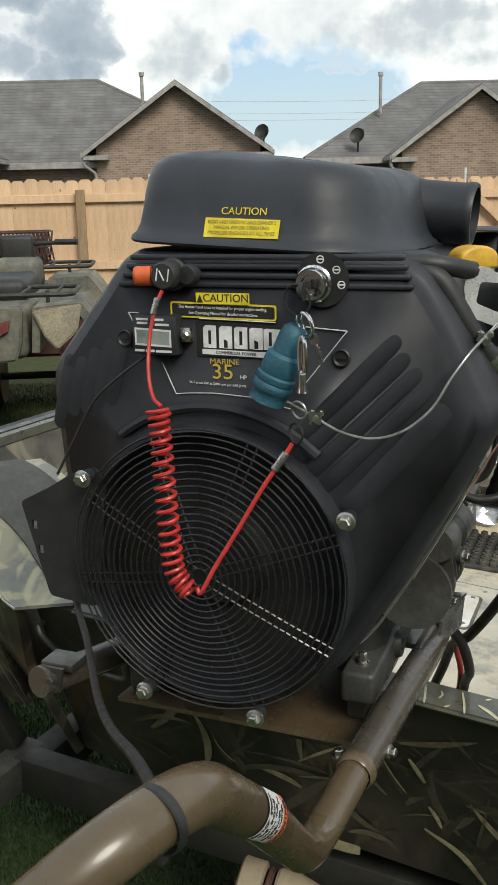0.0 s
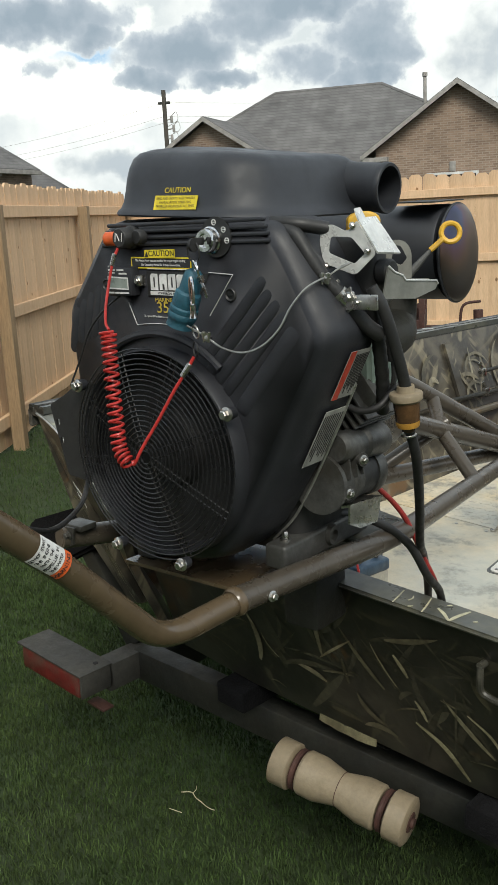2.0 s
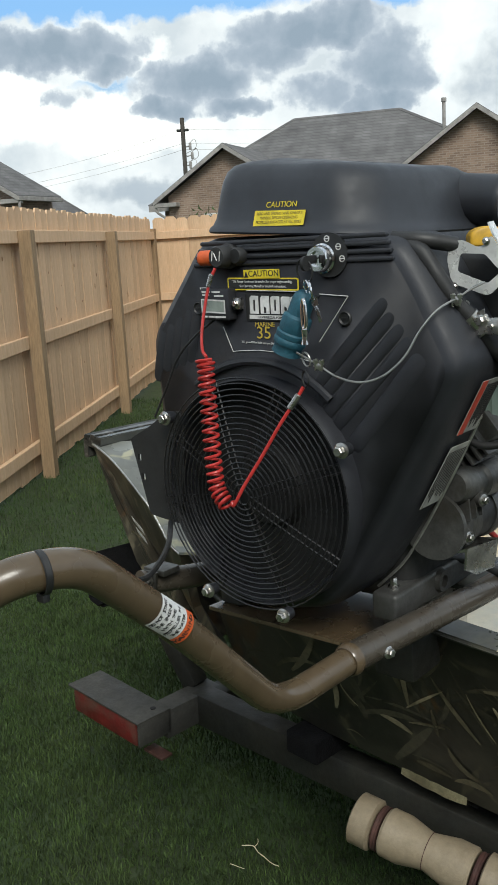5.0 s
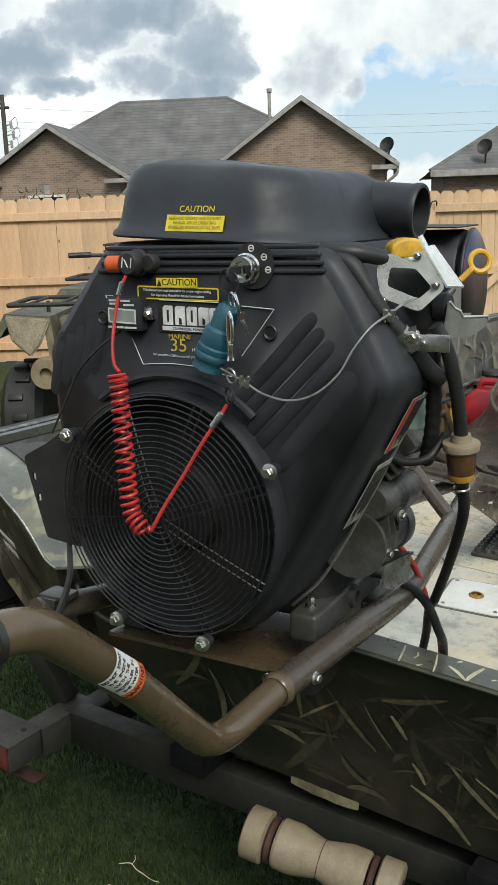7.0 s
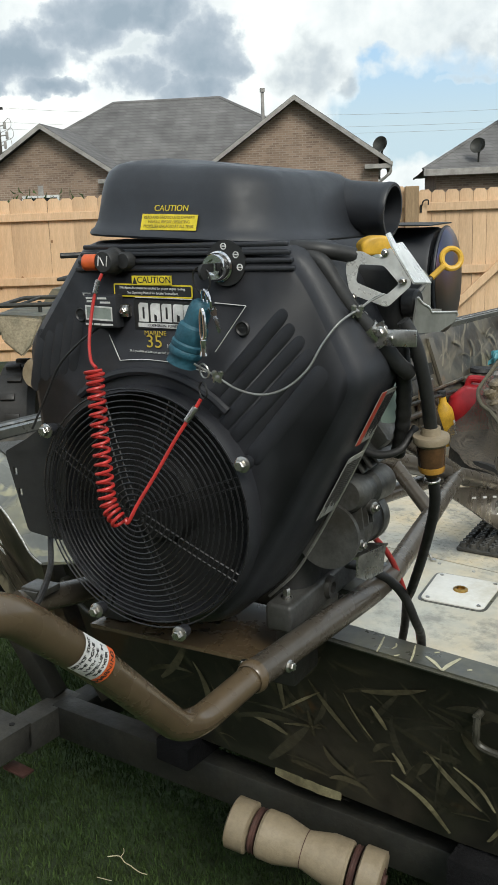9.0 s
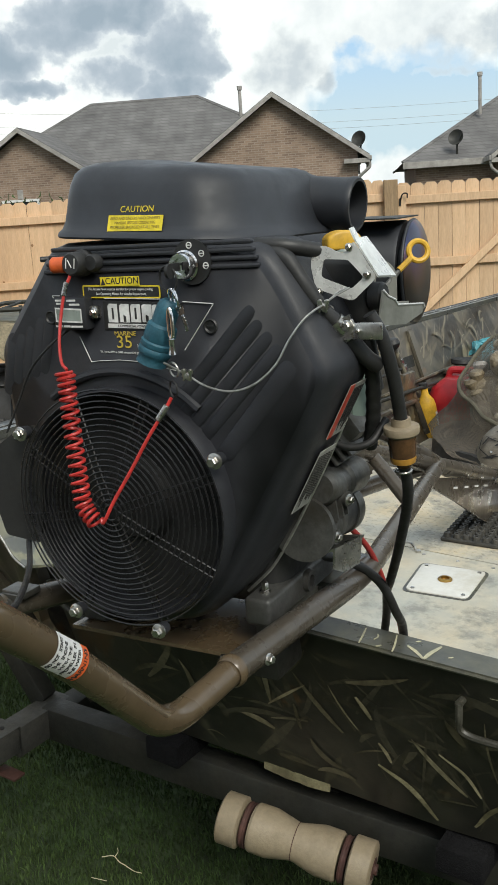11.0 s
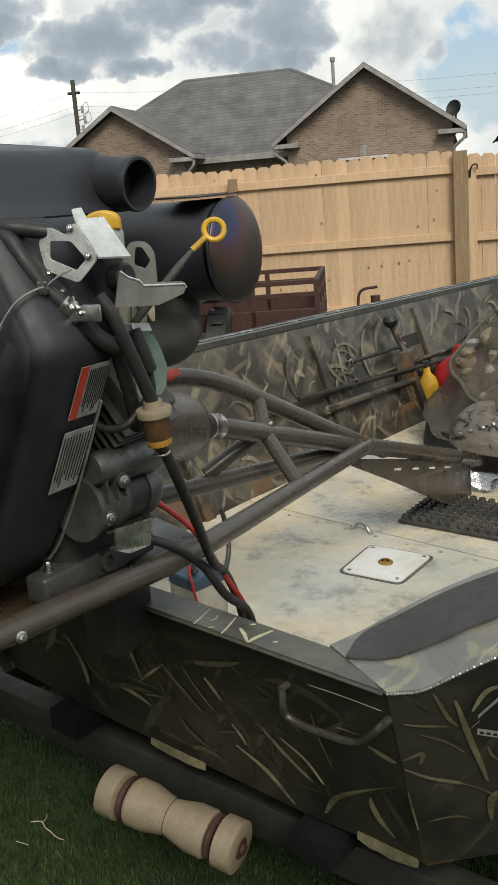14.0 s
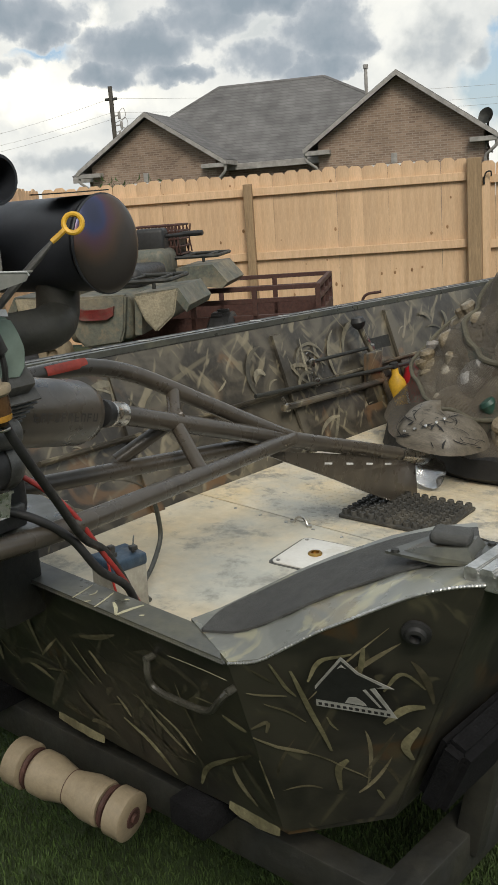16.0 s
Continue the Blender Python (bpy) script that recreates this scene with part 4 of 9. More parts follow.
# ---- unseen house added behind the viewer to block low sky and sun ----
house = thing("house", pose(0, 0, 0), "unseen brick house behind the viewer, added to hold back sky light", "house")
bm = bmesh.new()
slab(bm, [(-9, -6.5, 0), (9, -6.5, 0), (9, -6.5, 2.6), (-9, -6.5, 2.6)], (0, -0.3, 0))
part("wall", bm, M_BRICKWALL, house, smooth=False)
bm = bmesh.new()
slab(bm, [(-9.6, -6.0, 2.55), (9.6, -6.0, 2.55), (9.6, -10.0, 4.8), (-9.6, -10.0, 4.8)], (0, 0, 0.1))
part("roof_slope", bm, M_SHINGLE, house, smooth=False)
bm = bmesh.new()
slab(bm, [(-9.6, -14.0, 2.55), (9.6, -14.0, 2.55), (9.6, -10.0, 4.8), (-9.6, -10.0, 4.8)], (0, 0, 0.1))
part("roof_slope", bm, M_SHINGLE, house, smooth=False)

# ---- boat ----
BOAT = pose(0.067, 1.346, 0, 0, 0, -27) @ pose(0, 0, 0.566) @ pose(0, 0, 0, 0, 2.5, 0) @ pose(0, 0, -0.566)
boat = thing("boat", BOAT, "flat-bottomed aluminium duck boat in reed camouflage on its trailer", "boat")


def mirror(pts, s):
    return [(x * s, y, z) for x, y, z in pts]


def raked(x, z):
    return (x, 0.33 * (0.88 - z), z)


bm = bmesh.new()
slab(bm, [raked(-0.56, 0.868), raked(0.56, 0.868), raked(0.55, 0.49), raked(0.3, 0.468), raked(-0.3, 0.468), raked(-0.55, 0.49)], (0, 0.035, 0))
transom = part("transom", bm, M_CAMO, boat, "camouflaged raked transom", smooth=False)
RAKE = Vector((0, -0.33, 1)).normalized()
part("reed_print", reed_print(11, 24, raked(0, 0.868), (1, 0, 0), RAKE, [(-0.55, -0.40), (0.54, -0.40), (0.55, -0.02), (-0.55, -0.02)], 0.16), M_BLADE, transom, smooth=False)["kind"] = "stuff"
part("faded_reed_print", reed_print(12, 70, raked(0, 0.868), (1, 0, 0), RAKE, [(-0.55, -0.40), (0.54, -0.40), (0.55, -0.02), (-0.55, -0.02)], 0.20, lift=0.0003), M_BLADE_DIM, transom, smooth=False)["kind"] = "stuff"

CURVE = [(0.56, 0.0, 0.872), (0.605, 0.018, 0.884), (0.649, 0.038, 0.914), (0.69, 0.056, 0.943), (0.732, 0.073, 0.968), (0.809, 0.106, 1.012), (0.86, 0.13, 1.032), (0.903, 0.153, 1.040)]
FINE = [tuple(p) for p in smooth_path(CURVE, 5)]
FOOT = [tuple(Vector((0.55, 0.128, 0.49)).lerp(Vector((0.715, 0.228, 0.55)), k / (len(FINE) - 1))) for k in range(len(FINE))]


def corner_point(u, v, s, off=0.0015):
    """A point on the stern corner plate: u along its top edge, v down it."""
    f = max(0.0, min(0.999, u)) * (len(FINE) - 1)
    k = int(f)
    top, low = Vector(FINE[k]).lerp(Vector(FINE[k + 1]), f - k), Vector(FOOT[k]).lerp(Vector(FOOT[k + 1]), f - k)
    p = top.lerp(low, v)
    return Vector((p.x * s, p.y - off * 0.9, p.z - off * 0.3))


LOW = [(0.803, 0.199, 0.76), (0.715, 0.228, 0.55), (0.55, 0.128, 0.49)]
INNER = [(0.418, 0.062, 0.876), (0.44, 0.11, 0.884), (0.475, 0.165, 0.906), (0.515, 0.215, 0.932), (0.565, 0.255, 0.96), (0.655, 0.30, 1.004), (0.72, 0.33, 1.026), (0.775, 0.36, 1.034)]
for s, side in ((1, "starboard"), (-1, "port")):
    # the port quarter runs on further aft than the starboard one
    def aft(p, reach=0.168):
        bow = 0.028 * math.sin(math.pi * max(0.0, min(1.0, (p[0] - 0.56) / 0.343))) if s < 0 else 0.0
        return (p[0] - bow, p[1] - (reach * max(0.0, p[0] - 0.42) / 0.483 if s < 0 else 0.0), p[2] + (0.015 * max(0.0, p[0] - 0.56) / 0.343 if s < 0 else 0.0))

    edge_line, foot_line = [aft(p) for p in FINE], [aft(p, 0.11) for p in FOOT]
    curve, inner = [aft(p) for p in CURVE], [aft(p, 0.13) for p in INNER]
    bm = bmesh.new()
    if s > 0:
        strip(bm, edge_line, foot_line, (0, 0.025, 0))
    else:
        belly = [tuple(Vector(a).lerp(Vector(b), 0.4) + Vector((0.035, 0.0, 0))) for a, b in zip(edge_line, foot_line)]
        strip(bm, mirror(edge_line, s), mirror(belly, s), (0, 0.025, 0))
        strip(bm, mirror(belly, s), mirror(foot_line, s), (0, 0.025, 0))
    # port plate gets the brighter paint, standing for sky light on it
    corner = part("corner_plate", bm, M_CAMO if s > 0 else M_CAMO_IN_LIT, boat, "camouflaged stern corner plate")
    stern_plate = corner if s > 0 else stern_plate
    part("reed_print", reed_print(21 + s, 9 if s > 0 else 22, (0, 0, 0), (1, 0, 0), (0, 1, 0), [(0.01, -0.02), (0.35, -0.02), (0.35, -0.42), (0.01, -0.38)], 0.14, place=lambda px, py: corner_point(px / 0.36, -py / 0.45, s) - (Vector((0.035 * min(-py / 0.18, (0.45 + py) / 0.27), 0.168 * max(0.0, abs(corner_point(px / 0.36, -py / 0.45, s).x) - 0.42) / 0.483 + 0.009, 0)) if s < 0 else Vector())), M_BLADE, corner, smooth=False)["kind"] = "stuff"
    # weld bead along the curved edge
    bm = bmesh.new()
    sweep(bm, smooth_path([(x * s, y - 0.001, z + 0.003) for x, y, z in curve], 24), lambda t: 0.0024 + 0.0005 * math.sin(t * 420), 8)
    part("weld_bead", bm, M_ALU, corner, "bright aluminium weld bead")
    bm = bmesh.new()
    strip(bm, mirror(inner, s), mirror(curve, s), (0, 0, 0.006))
    part("corner_deck", bm, M_DECKCAMO, boat, "worn grey painted corner deck")
    mixp = lambda k, a, b: tuple(a[i] + (b[i] - a[i]) * k for i in range(3))
    pin = [mixp(0.30 if j == 0 else 0.06 + 0.01 * j, a, b) for j, (a, b) in enumerate(zip(inner, curve))]
    pou = [mixp(0.34 if j == 0 else (0.52, 0.6, 0.62, 0.63, 0.66, 0.66, 0.66)[j - 1], a, b) for j, (a, b) in enumerate(zip(inner, curve))]
    bm = bmesh.new()
    strip(bm, smooth_path([(x * s, y, z + 0.0065) for x, y, z in pin], 4), smooth_path([(x * s, y, z + 0.0065) for x, y, z in pou], 4), (0, 0, 0.004))
    part("grip_pad", bm, M_PAD, boat, "dark grey non-slip pad")
    bm = bmesh.new()
    strip(bm, mirror(inner, s), [(min(x, 0.655) * s, y + (0.10 if y < 0.2 else 0.03), 0.566) for x, y, z in inner], (-0.004 * s, 0.004, 0))
    part("deck_skirt", bm, M_CAMO_IN_LIT, boat)
    # long side deck and hull side
    sect = [(0.153, 0.903, 1.04, 0.803, 0.76, 0.715, 0.55), (1.0, 0.905, 1.045, 0.805, 0.76, 0.715, 0.54), (2.4, 0.905, 1.021, 0.805, 0.755, 0.715, 0.54), (3.8, 0.90, 1.0, 0.80, 0.76, 0.70, 0.55), (4.5, 0.78, 1.03, 0.68, 0.80, 0.56, 0.62), (5.1, 0.50, 1.08, 0.42, 0.9, 0.34, 0.74)]
    bm = bmesh.new()
    loops = []
    for y, gx, gz, mx, mz, cx, cz in sect:
        dy = (0.0, 0.046, 0.07) if y < 0.5 else (0, 0, 0)
        mo, co = (0.10, 0.07) if s < 0 else (0.0, 0.0)
        if s < 0 and y < 0.5:
            y, gz, mo, co, dy = -0.015, 1.055, 0.035, 0.02, (0.0, 0.06, 0.13)
        out_ = [(gx * s, y + dy[0], gz), ((mx + mo) * s, y + dy[1], mz), ((cx + co) * s, y + dy[2], cz)]
        in_ = [((cx - 0.03) * s, y + dy[2], cz + 0.01), ((mx - 0.03) * s, y + dy[1], mz), ((gx - 0.03) * s, y + dy[0], gz)]
        loops.append(out_ + in_)
    loft(bm, loops)
    hull = part("hull_side", bm, M_CAMO_IN_LIT if s < 0 else M_CAMO, boat, "camouflaged hull side", smooth=False)
    if s < 0:
        w = Vector((-0.875, 0.4, 1.045))
        upv = (Vector((-0.875, 0.4, 1.04)) - Vector((-0.775, 0.4, 0.76))).normalized()
        part("reed_print", reed_print(31, 40, Vector((-0.775, 0.35, 0.76)), (0, 1, 0), upv, [(0, 0.0), (3.4, 0.0), (3.4, 0.235), (0, 0.265)], 0.22, 3.1, lift=0.003), M_BLADE_IN, hull, smooth=False)["kind"] = "stuff"
        upv = (Vector((-0.775, 0.4, 0.76)) - Vector((-0.685, 0.4, 0.55))).normalized()
        part("reed_print", reed_print(32, 30, Vector((-0.685, 0.35, 0.55)), (0, 1, 0), upv, [(0, 0.02), (2.35, 0.02), (2.35, 0.22), (0, 0.22)], 0.17, lift=0.003), M_BLADE_IN, hull, smooth=False)["kind"] = "stuff"
    # gunwale extrusion
    bm = bmesh.new()
    line = [Vector((gx * s, -0.015 if s < 0 and y < 0.5 else y, 1.055 if s < 0 and y < 0.5 else gz)) for y, gx, gz, *_ in sect]
    path = smooth_path(line, 5)
    for k, (off, dz, w, h) in enumerate(((0.0, 0.006, 0.030, 0.013), (-0.024, 0.013, 0.010, 0.010), (0.0, 0.016, 0.010, 0.009), (0.024, 0.013, 0.010, 0.010), (0.03, -0.012, 0.008, 0.022))):
        bm = bmesh.new()
        ring = [[p + Vector(((off + a * w) * s, 0, dz + b * h)) for a, b in ((-1, -1), (1, -1), (1, 1), (-1, 1))] for p in path]
        loft(bm, ring)
        bmesh.ops.bevel(bm, geom=[e for e in bm.edges if e.calc_length() > 0.05], offset=0.0025, segments=2, affect="EDGES", clamp_overlap=True)
        if k == 0:
            rail = part("gunwale_rail", bm, M_ALU if s > 0 else M_RAIL, boat, "ribbed aluminium gunwale rail")
        else:
            part("rail_rib", bm, M_ALU if s > 0 else (M_CAP, M_RAIL, M_FRAME, M_RAIL)[k - 1], rail)

def brush(place, line, half, lift=(0, -0.0022, 0)):
    """One broad tapered reed stroke that follows a painted panel."""
    flat = smooth_path([(a, b, 0) for a, b in line], 6)
    pts = [Vector(place(p.x, p.y)) + Vector(lift) for p in flat]
    bm = bmesh.new()
    last, rows = len(pts) - 1, []
    for i, p in enumerate(pts):
        d = (pts[min(i + 1, last)] - pts[max(i - 1, 0)]).normalized()
        n = d.cross(Vector((0.25, -0.9, -0.3))).normalized()
        w = half * (0.22 + 0.78 * math.sin(math.pi * (0.06 + 0.86 * i / last)) ** 0.8)
        rows.append([bm.verts.new(p + n * w), bm.verts.new(p + Vector((0, -0.0004, 0))), bm.verts.new(p - n * w)])
    for a, b in zip(rows, rows[1:]):
        for k in (0, 1):
            bm.faces.new((a[k], b[k], b[k + 1], a[k + 1]))
    return bm


on_corner = lambda u, v: corner_point(u, v, 1, 0.004)
STROKES_CORNER = (((0.37, 0.19), (0.44, 0.12), (0.59, 0.14), 0.0036), ((0.615, 0.255), (0.62, 0.19), (0.623, 0.13), 0.0045), ((0.70, 0.356), (0.76, 0.30), (0.90, 0.385), 0.0036), ((0.73, 0.51), (0.82, 0.463), (0.93, 0.463), 0.0068), ((0.94, 0.557), (0.89, 0.638), (0.97, 0.71), 0.0078), ((0.288, 0.10), (0.368, 0.336), (0.48, 0.575), 0.0055), ((0.20, 0.02), (0.255, 0.168), (0.30, 0.235), 0.0040), ((0.536, 0.80), (0.522, 0.685), (0.583, 0.644), 0.0060), ((0.784, 0.84), (0.82, 0.87), (0.857, 0.90), 0.0040), ((0.462, 0.396), (0.49, 0.44), (0.53, 0.477), 0.0026))
for a, b, c, half in STROKES_CORNER:
    part("reed_stroke", brush(on_corner, (a, b, c), half), M_STROKE, stern_plate)
for a, b, c, half in (((0.02, 0.39), (0.248, 0.51), (0.33, 0.55), 0.0050), ((0.33, 0.55), (0.516, 0.651), (0.737, 0.792), 0.0026), ((0.027, 0.342), (0.127, 0.309), (0.107, 0.369), 0.0036), ((0.114, 0.02), (0.16, 0.07), (0.208, 0.128), 0.0028), ((0.06, 0.141), (0.16, 0.17), (0.255, 0.215), 0.0026), ((0.134, 0.208), (0.23, 0.28), (0.335, 0.383), 0.0028), ((0.013, 0.525), (0.02, 0.64), (0.03, 0.765), 0.0022)):
    part("reed_stroke", brush(on_corner, (a, b, c), half), M_BLADE, stern_plate)
STROKES_TRANSOM = (((0.50, 0.741), (0.53, 0.732), (0.548, 0.728), 0.0060), ((0.44, 0.595), (0.50, 0.64), (0.538, 0.672), 0.0048), ((0.306, 0.666), (0.351, 0.634), (0.376, 0.589), 0.0034), ((0.179, 0.587), (0.239, 0.551), (0.285, 0.488), 0.0055), ((0.358, 0.506), (0.406, 0.576), (0.522, 0.66), 0.0055), ((0.25, 0.677), (0.266, 0.675), (0.282, 0.672), 0.0026), ((0.016, 0.678), (0.018, 0.64), (0.020, 0.615), 0.0040), ((-0.047, 0.619), (0.0, 0.634), (0.041, 0.643), 0.0038), ((0.292, 0.547), (0.33, 0.556), (0.365, 0.562), 0.0026), ((0.158, 0.746), (0.172, 0.722), (0.183, 0.70), 0.0042), ((0.188, 0.646), (0.20, 0.626), (0.208, 0.603), 0.0036), ((0.018, 0.63), (0.035, 0.65), (0.053, 0.648), 0.0030))
for a, b, c, half in STROKES_TRANSOM:
    part("reed_stroke", brush(raked, (a, b, c), half, (0, -0.0042, 0)), M_STROKE if half > 0.005 else M_BLADE, transom)
bm = brush(raked, ((0.41, 0.833), (0.48, 0.836), (0.545, 0.836)), 0.0012, (0, -0.0042, 0))
part("scratch", bm, M_BLADE_PALE, transom, "thin pale scratch")

bm = bmesh.new()
for lo, hi in (((0.55, 0.14, 0.478), (0.70, 0.24, 0.525)), ((0.70, 0.24, 0.525), (0.69, 3.8, 0.53)), ((0.69, 3.8, 0.53), (0.34, 5.1, 0.74))):
    slab(bm, [(-lo[0], lo[1], lo[2]), lo, hi, (-hi[0], hi[1], hi[2])], (0, 0, 0.012))
part("hull_bottom", bm, M_CAMO, boat, smooth=False)
bm = bmesh.new()
slab(bm, [(-0.52, 5.1, 1.12), (0.52, 5.1, 1.12), (0.34, 5.1, 0.74), (-0.34, 5.1, 0.74)], (0, 0.03, 0))
part("bow_plate", bm, M_CAMO, boat, smooth=False)

bm = bmesh.new()
slab(bm, [(-0.47, -0.010, 0.8685), (0.560, -0.006, 0.8685), (0.53, 0.02, 0.8685), (0.452, 0.064, 0.8685), (-0.47, 0.064, 0.8685)], (0, 0, 0.0105))
bmesh.ops.bevel(bm, geom=list(bm.edges), offset=0.005, segments=3, affect="EDGES", clamp_overlap=True)
cap = part("transom_cap", bm, M_CAP, boat, "grey painted transom cap with pale reed marks")
def stroke(line, half, z):
    """A tapered pale stroke lying on the cap."""
    pts = smooth_path([(x, y, z) for x, y in line], 5)
    bm = bmesh.new()
    left, right = [], []
    for i, p in enumerate(pts):
        d = (pts[min(i + 1, len(pts) - 1)] - pts[max(i - 1, 0)]).normalized()
        w = half * (0.35 + 0.65 * math.sin(math.pi * (0.12 + 0.8 * i / (len(pts) - 1))))
        left.append(p + Vector((-d.y, d.x, 0)) * w)
        right.append(p - Vector((-d.y, d.x, 0)) * w)
    return strip(bm, left, right, (0, 0, 0.0005))


for line, half in ((((0.188, -0.006), (0.182, 0.020), (0.174, 0.050)), 0.0018), (((0.249, -0.006), (0.242, 0.02), (0.231, 0.052)), 0.0018), (((0.262, 0.026), (0.282, 0.014), (0.303, -0.004)), 0.0034), (((0.303, -0.004), (0.305, 0.02), (0.312, 0.051)), 0.0038), (((0.204, 0.018), (0.206, 0.030), (0.201, 0.040)), 0.0016), (((0.218, -0.003), (0.224, 0.006)), 0.0020), (((0.268, 0.046), (0.275, 0.052)), 0.0018), (((0.336, 0.02), (0.342, 0.026)), 0.0018)):
    part("reed_mark", stroke(line, half, 0.8794), M_BLADE_PALE, cap)

# pale reed marks across the port rail
rnd = random.Random(52)
for k in range(16):
    yy = 0.5 + k * 0.2 + rnd.uniform(-0.07, 0.07)
    bm = bmesh.new()
    box(bm, (-0.022, -0.0018, 0), (0.022, 0.0018, 0.0008), 0, Matrix.Translation((-0.903, yy, 1.0705 if yy < 1 else 1.0705 - 0.017 * (yy - 1))) @ pose(0, 0, 0, 0, 0, rnd.uniform(20, 160)))
    part("reed_mark", bm, M_LABEL_W, boat)

# torn, flared strips of the wrap along the transom's foot
for k, (x0, x1, zt, drop) in enumerate(((-0.10, 0.055, 0.470, 0.008), (0.42, 0.54, 0.490, 0.013))):
    rnd = random.Random(60 + k)
    edge = [(x0 + (x1 - x0) * i / 9, zt - 0.012 - drop * math.sin(math.pi * i / 9) ** 0.7 * rnd.uniform(0.45, 1.0)) for i in range(10)]
    bm = bmesh.new()
    top = [(x, raked(x, zt)[1] - 0.001, zt + rnd.uniform(0, 0.014)) for x, _ in edge]
    low = [(x, raked(x, z)[1] - 0.004 - 0.25 * (zt - z), z) for x, z in edge]
    strip(bm, top, low, (0, 0.002, 0))
    part("torn_wrap", bm, M_STROKE, transom, "pale torn strip of camouflage wrap", smooth=False)

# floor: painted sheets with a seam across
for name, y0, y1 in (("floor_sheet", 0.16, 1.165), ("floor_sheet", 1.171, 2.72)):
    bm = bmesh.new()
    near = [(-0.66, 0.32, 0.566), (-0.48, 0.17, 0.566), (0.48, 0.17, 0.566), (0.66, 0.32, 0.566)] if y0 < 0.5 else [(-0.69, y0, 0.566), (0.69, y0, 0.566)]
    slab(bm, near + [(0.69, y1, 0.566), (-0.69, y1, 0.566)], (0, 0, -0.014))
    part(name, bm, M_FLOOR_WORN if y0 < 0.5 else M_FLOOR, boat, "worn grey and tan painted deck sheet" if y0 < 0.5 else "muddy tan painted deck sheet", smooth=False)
bm = bmesh.new()
box(bm, (-0.66, 0.36, 0.548), (0.66, 2.72, 0.5515))
part("floor_support", bm, M_CAMO_IN_LIT, boat)
bm = bmesh.new()
for i in range(58):
    for j in range(60):
        x, y = -0.67 + i * 0.0235, 1.20 + j * 0.0255
        a = 45 if (i + j) % 2 else -45
        box(bm, (-0.008, -0.0022, 0), (0.008, 0.0022, 0.0012), 0, Matrix.Translation((x, y, 0.5658)) @ pose(0, 0, 0, 0, 0, a))
tread = part("tread_pattern", bm, M_FLOOR, boat, "raised tread-plate bars, worn and muddy", smooth=False)
tread["kind"] = "stuff"
for i in range(12):
    bm = bmesh.new()
    lathe(bm, (-0.6 + i * 0.105, 1.135, 0.566), (-0.6 + i * 0.105, 1.135, 0.5685), [(0.006, 0), (0.0045, 1), (0, 1)], 8)
    part("rivet", bm, M_ALU, boat)
bm = bmesh.new()
plate(bm, round_poly([(-0.122, 0.872), (0.043, 0.897), (0.027, 1.092), (-0.152, 1.065)], 0.02), 0.005, pose(0, 0, 0.566), bevel=0.0015)
gasket = bmesh.new()
plate(gasket, round_poly([(-0.130, 0.863), (0.052, 0.889), (0.035, 1.101), (-0.161, 1.074)], 0.026), 0.0012, pose(0, 0, 0.566))
part("hatch_gasket", gasket, M_CAP, boat, "grey smeared sealant round the hatch")
hatch = part("hatch_plate", bm, M_HATCH, boat, "off-white square hatch plate")
bm = bmesh.new()
lathe(bm, (-0.052, 0.982, 0.571), (-0.052, 0.982, 0.577), [(0.011, 0), (0.020, 0), (0.020, 0.6), (0.017, 1), (0.012, 1), (0.011, 0.05), (0, 0.05)], 24)
part("drain_ring", bm, M_BRASS, hatch, "brass ring in the middle of the plate")
for x, y in ((-0.107, 0.889), (0.027, 0.911), (0.012, 1.074), (-0.136, 1.051)):
    bm = bmesh.new()
    lathe(bm, (x, y, 0.571), (x, y, 0.5735), [(0.006, 0), (0.005, 1), (0, 1)], 8)
    part("hatch_screw", bm, M_STEEL, hatch)
bm = bmesh.new()
sweep(bm, smooth_path([(-0.265, 1.150, 0.567), (-0.25, 1.150, 0.585), (-0.225, 1.147, 0.588), (-0.207, 1.145, 0.567)], 5), 0.0045, 8)
rod(bm, (-0.270, 1.150, 0.566), (-0.270, 1.150, 0.572), 0.009, 10)
rod(bm, (-0.203, 1.145, 0.566), (-0.203, 1.145, 0.572), 0.009, 10)
part("lift_ring", bm, M_STEEL, boat, "worn steel lifting ring")

# front deck and its face
bm = bmesh.new()
slab(bm, [(-0.78, 2.72, 0.80), (0.78, 2.72, 0.80), (0.80, 3.8, 0.80), (0.42, 5.05, 0.90), (-0.42, 5.05, 0.90), (-0.80, 3.8, 0.80)], (0, 0, -0.018))
part("front_deck", bm, M_CAMO_IN_LIT, boat, "muddy raised front deck")
bm = bmesh.new()
box(bm, (-0.69, 2.72, 0.566), (0.69, 2.735, 0.783))
part("deck_face", bm, M_CAMO_IN_LIT, boat)
# ribs on the port wall
for y in (0.95, 1.75, 2.5):
    bm = bmesh.new()
    slab(bm, [(-0.683, y, 0.566), (-0.672, y, 0.566), (-0.755, y, 0.76), (-0.85, y, 1.0), (-0.865, y, 1.0), (-0.77, y, 0.76)], (0, 0.045, 0))
    part("side_rib", bm, M_CAMO_IN_LIT, boat, smooth=False)
bm = bmesh.new()
sweep(bm, [(-0.765, 0.6, 0.80), (-0.765, 2.7, 0.80)], 0.014, 8, 0.6)
part("stringer", bm, M_CAMO_IN_LIT, boat)
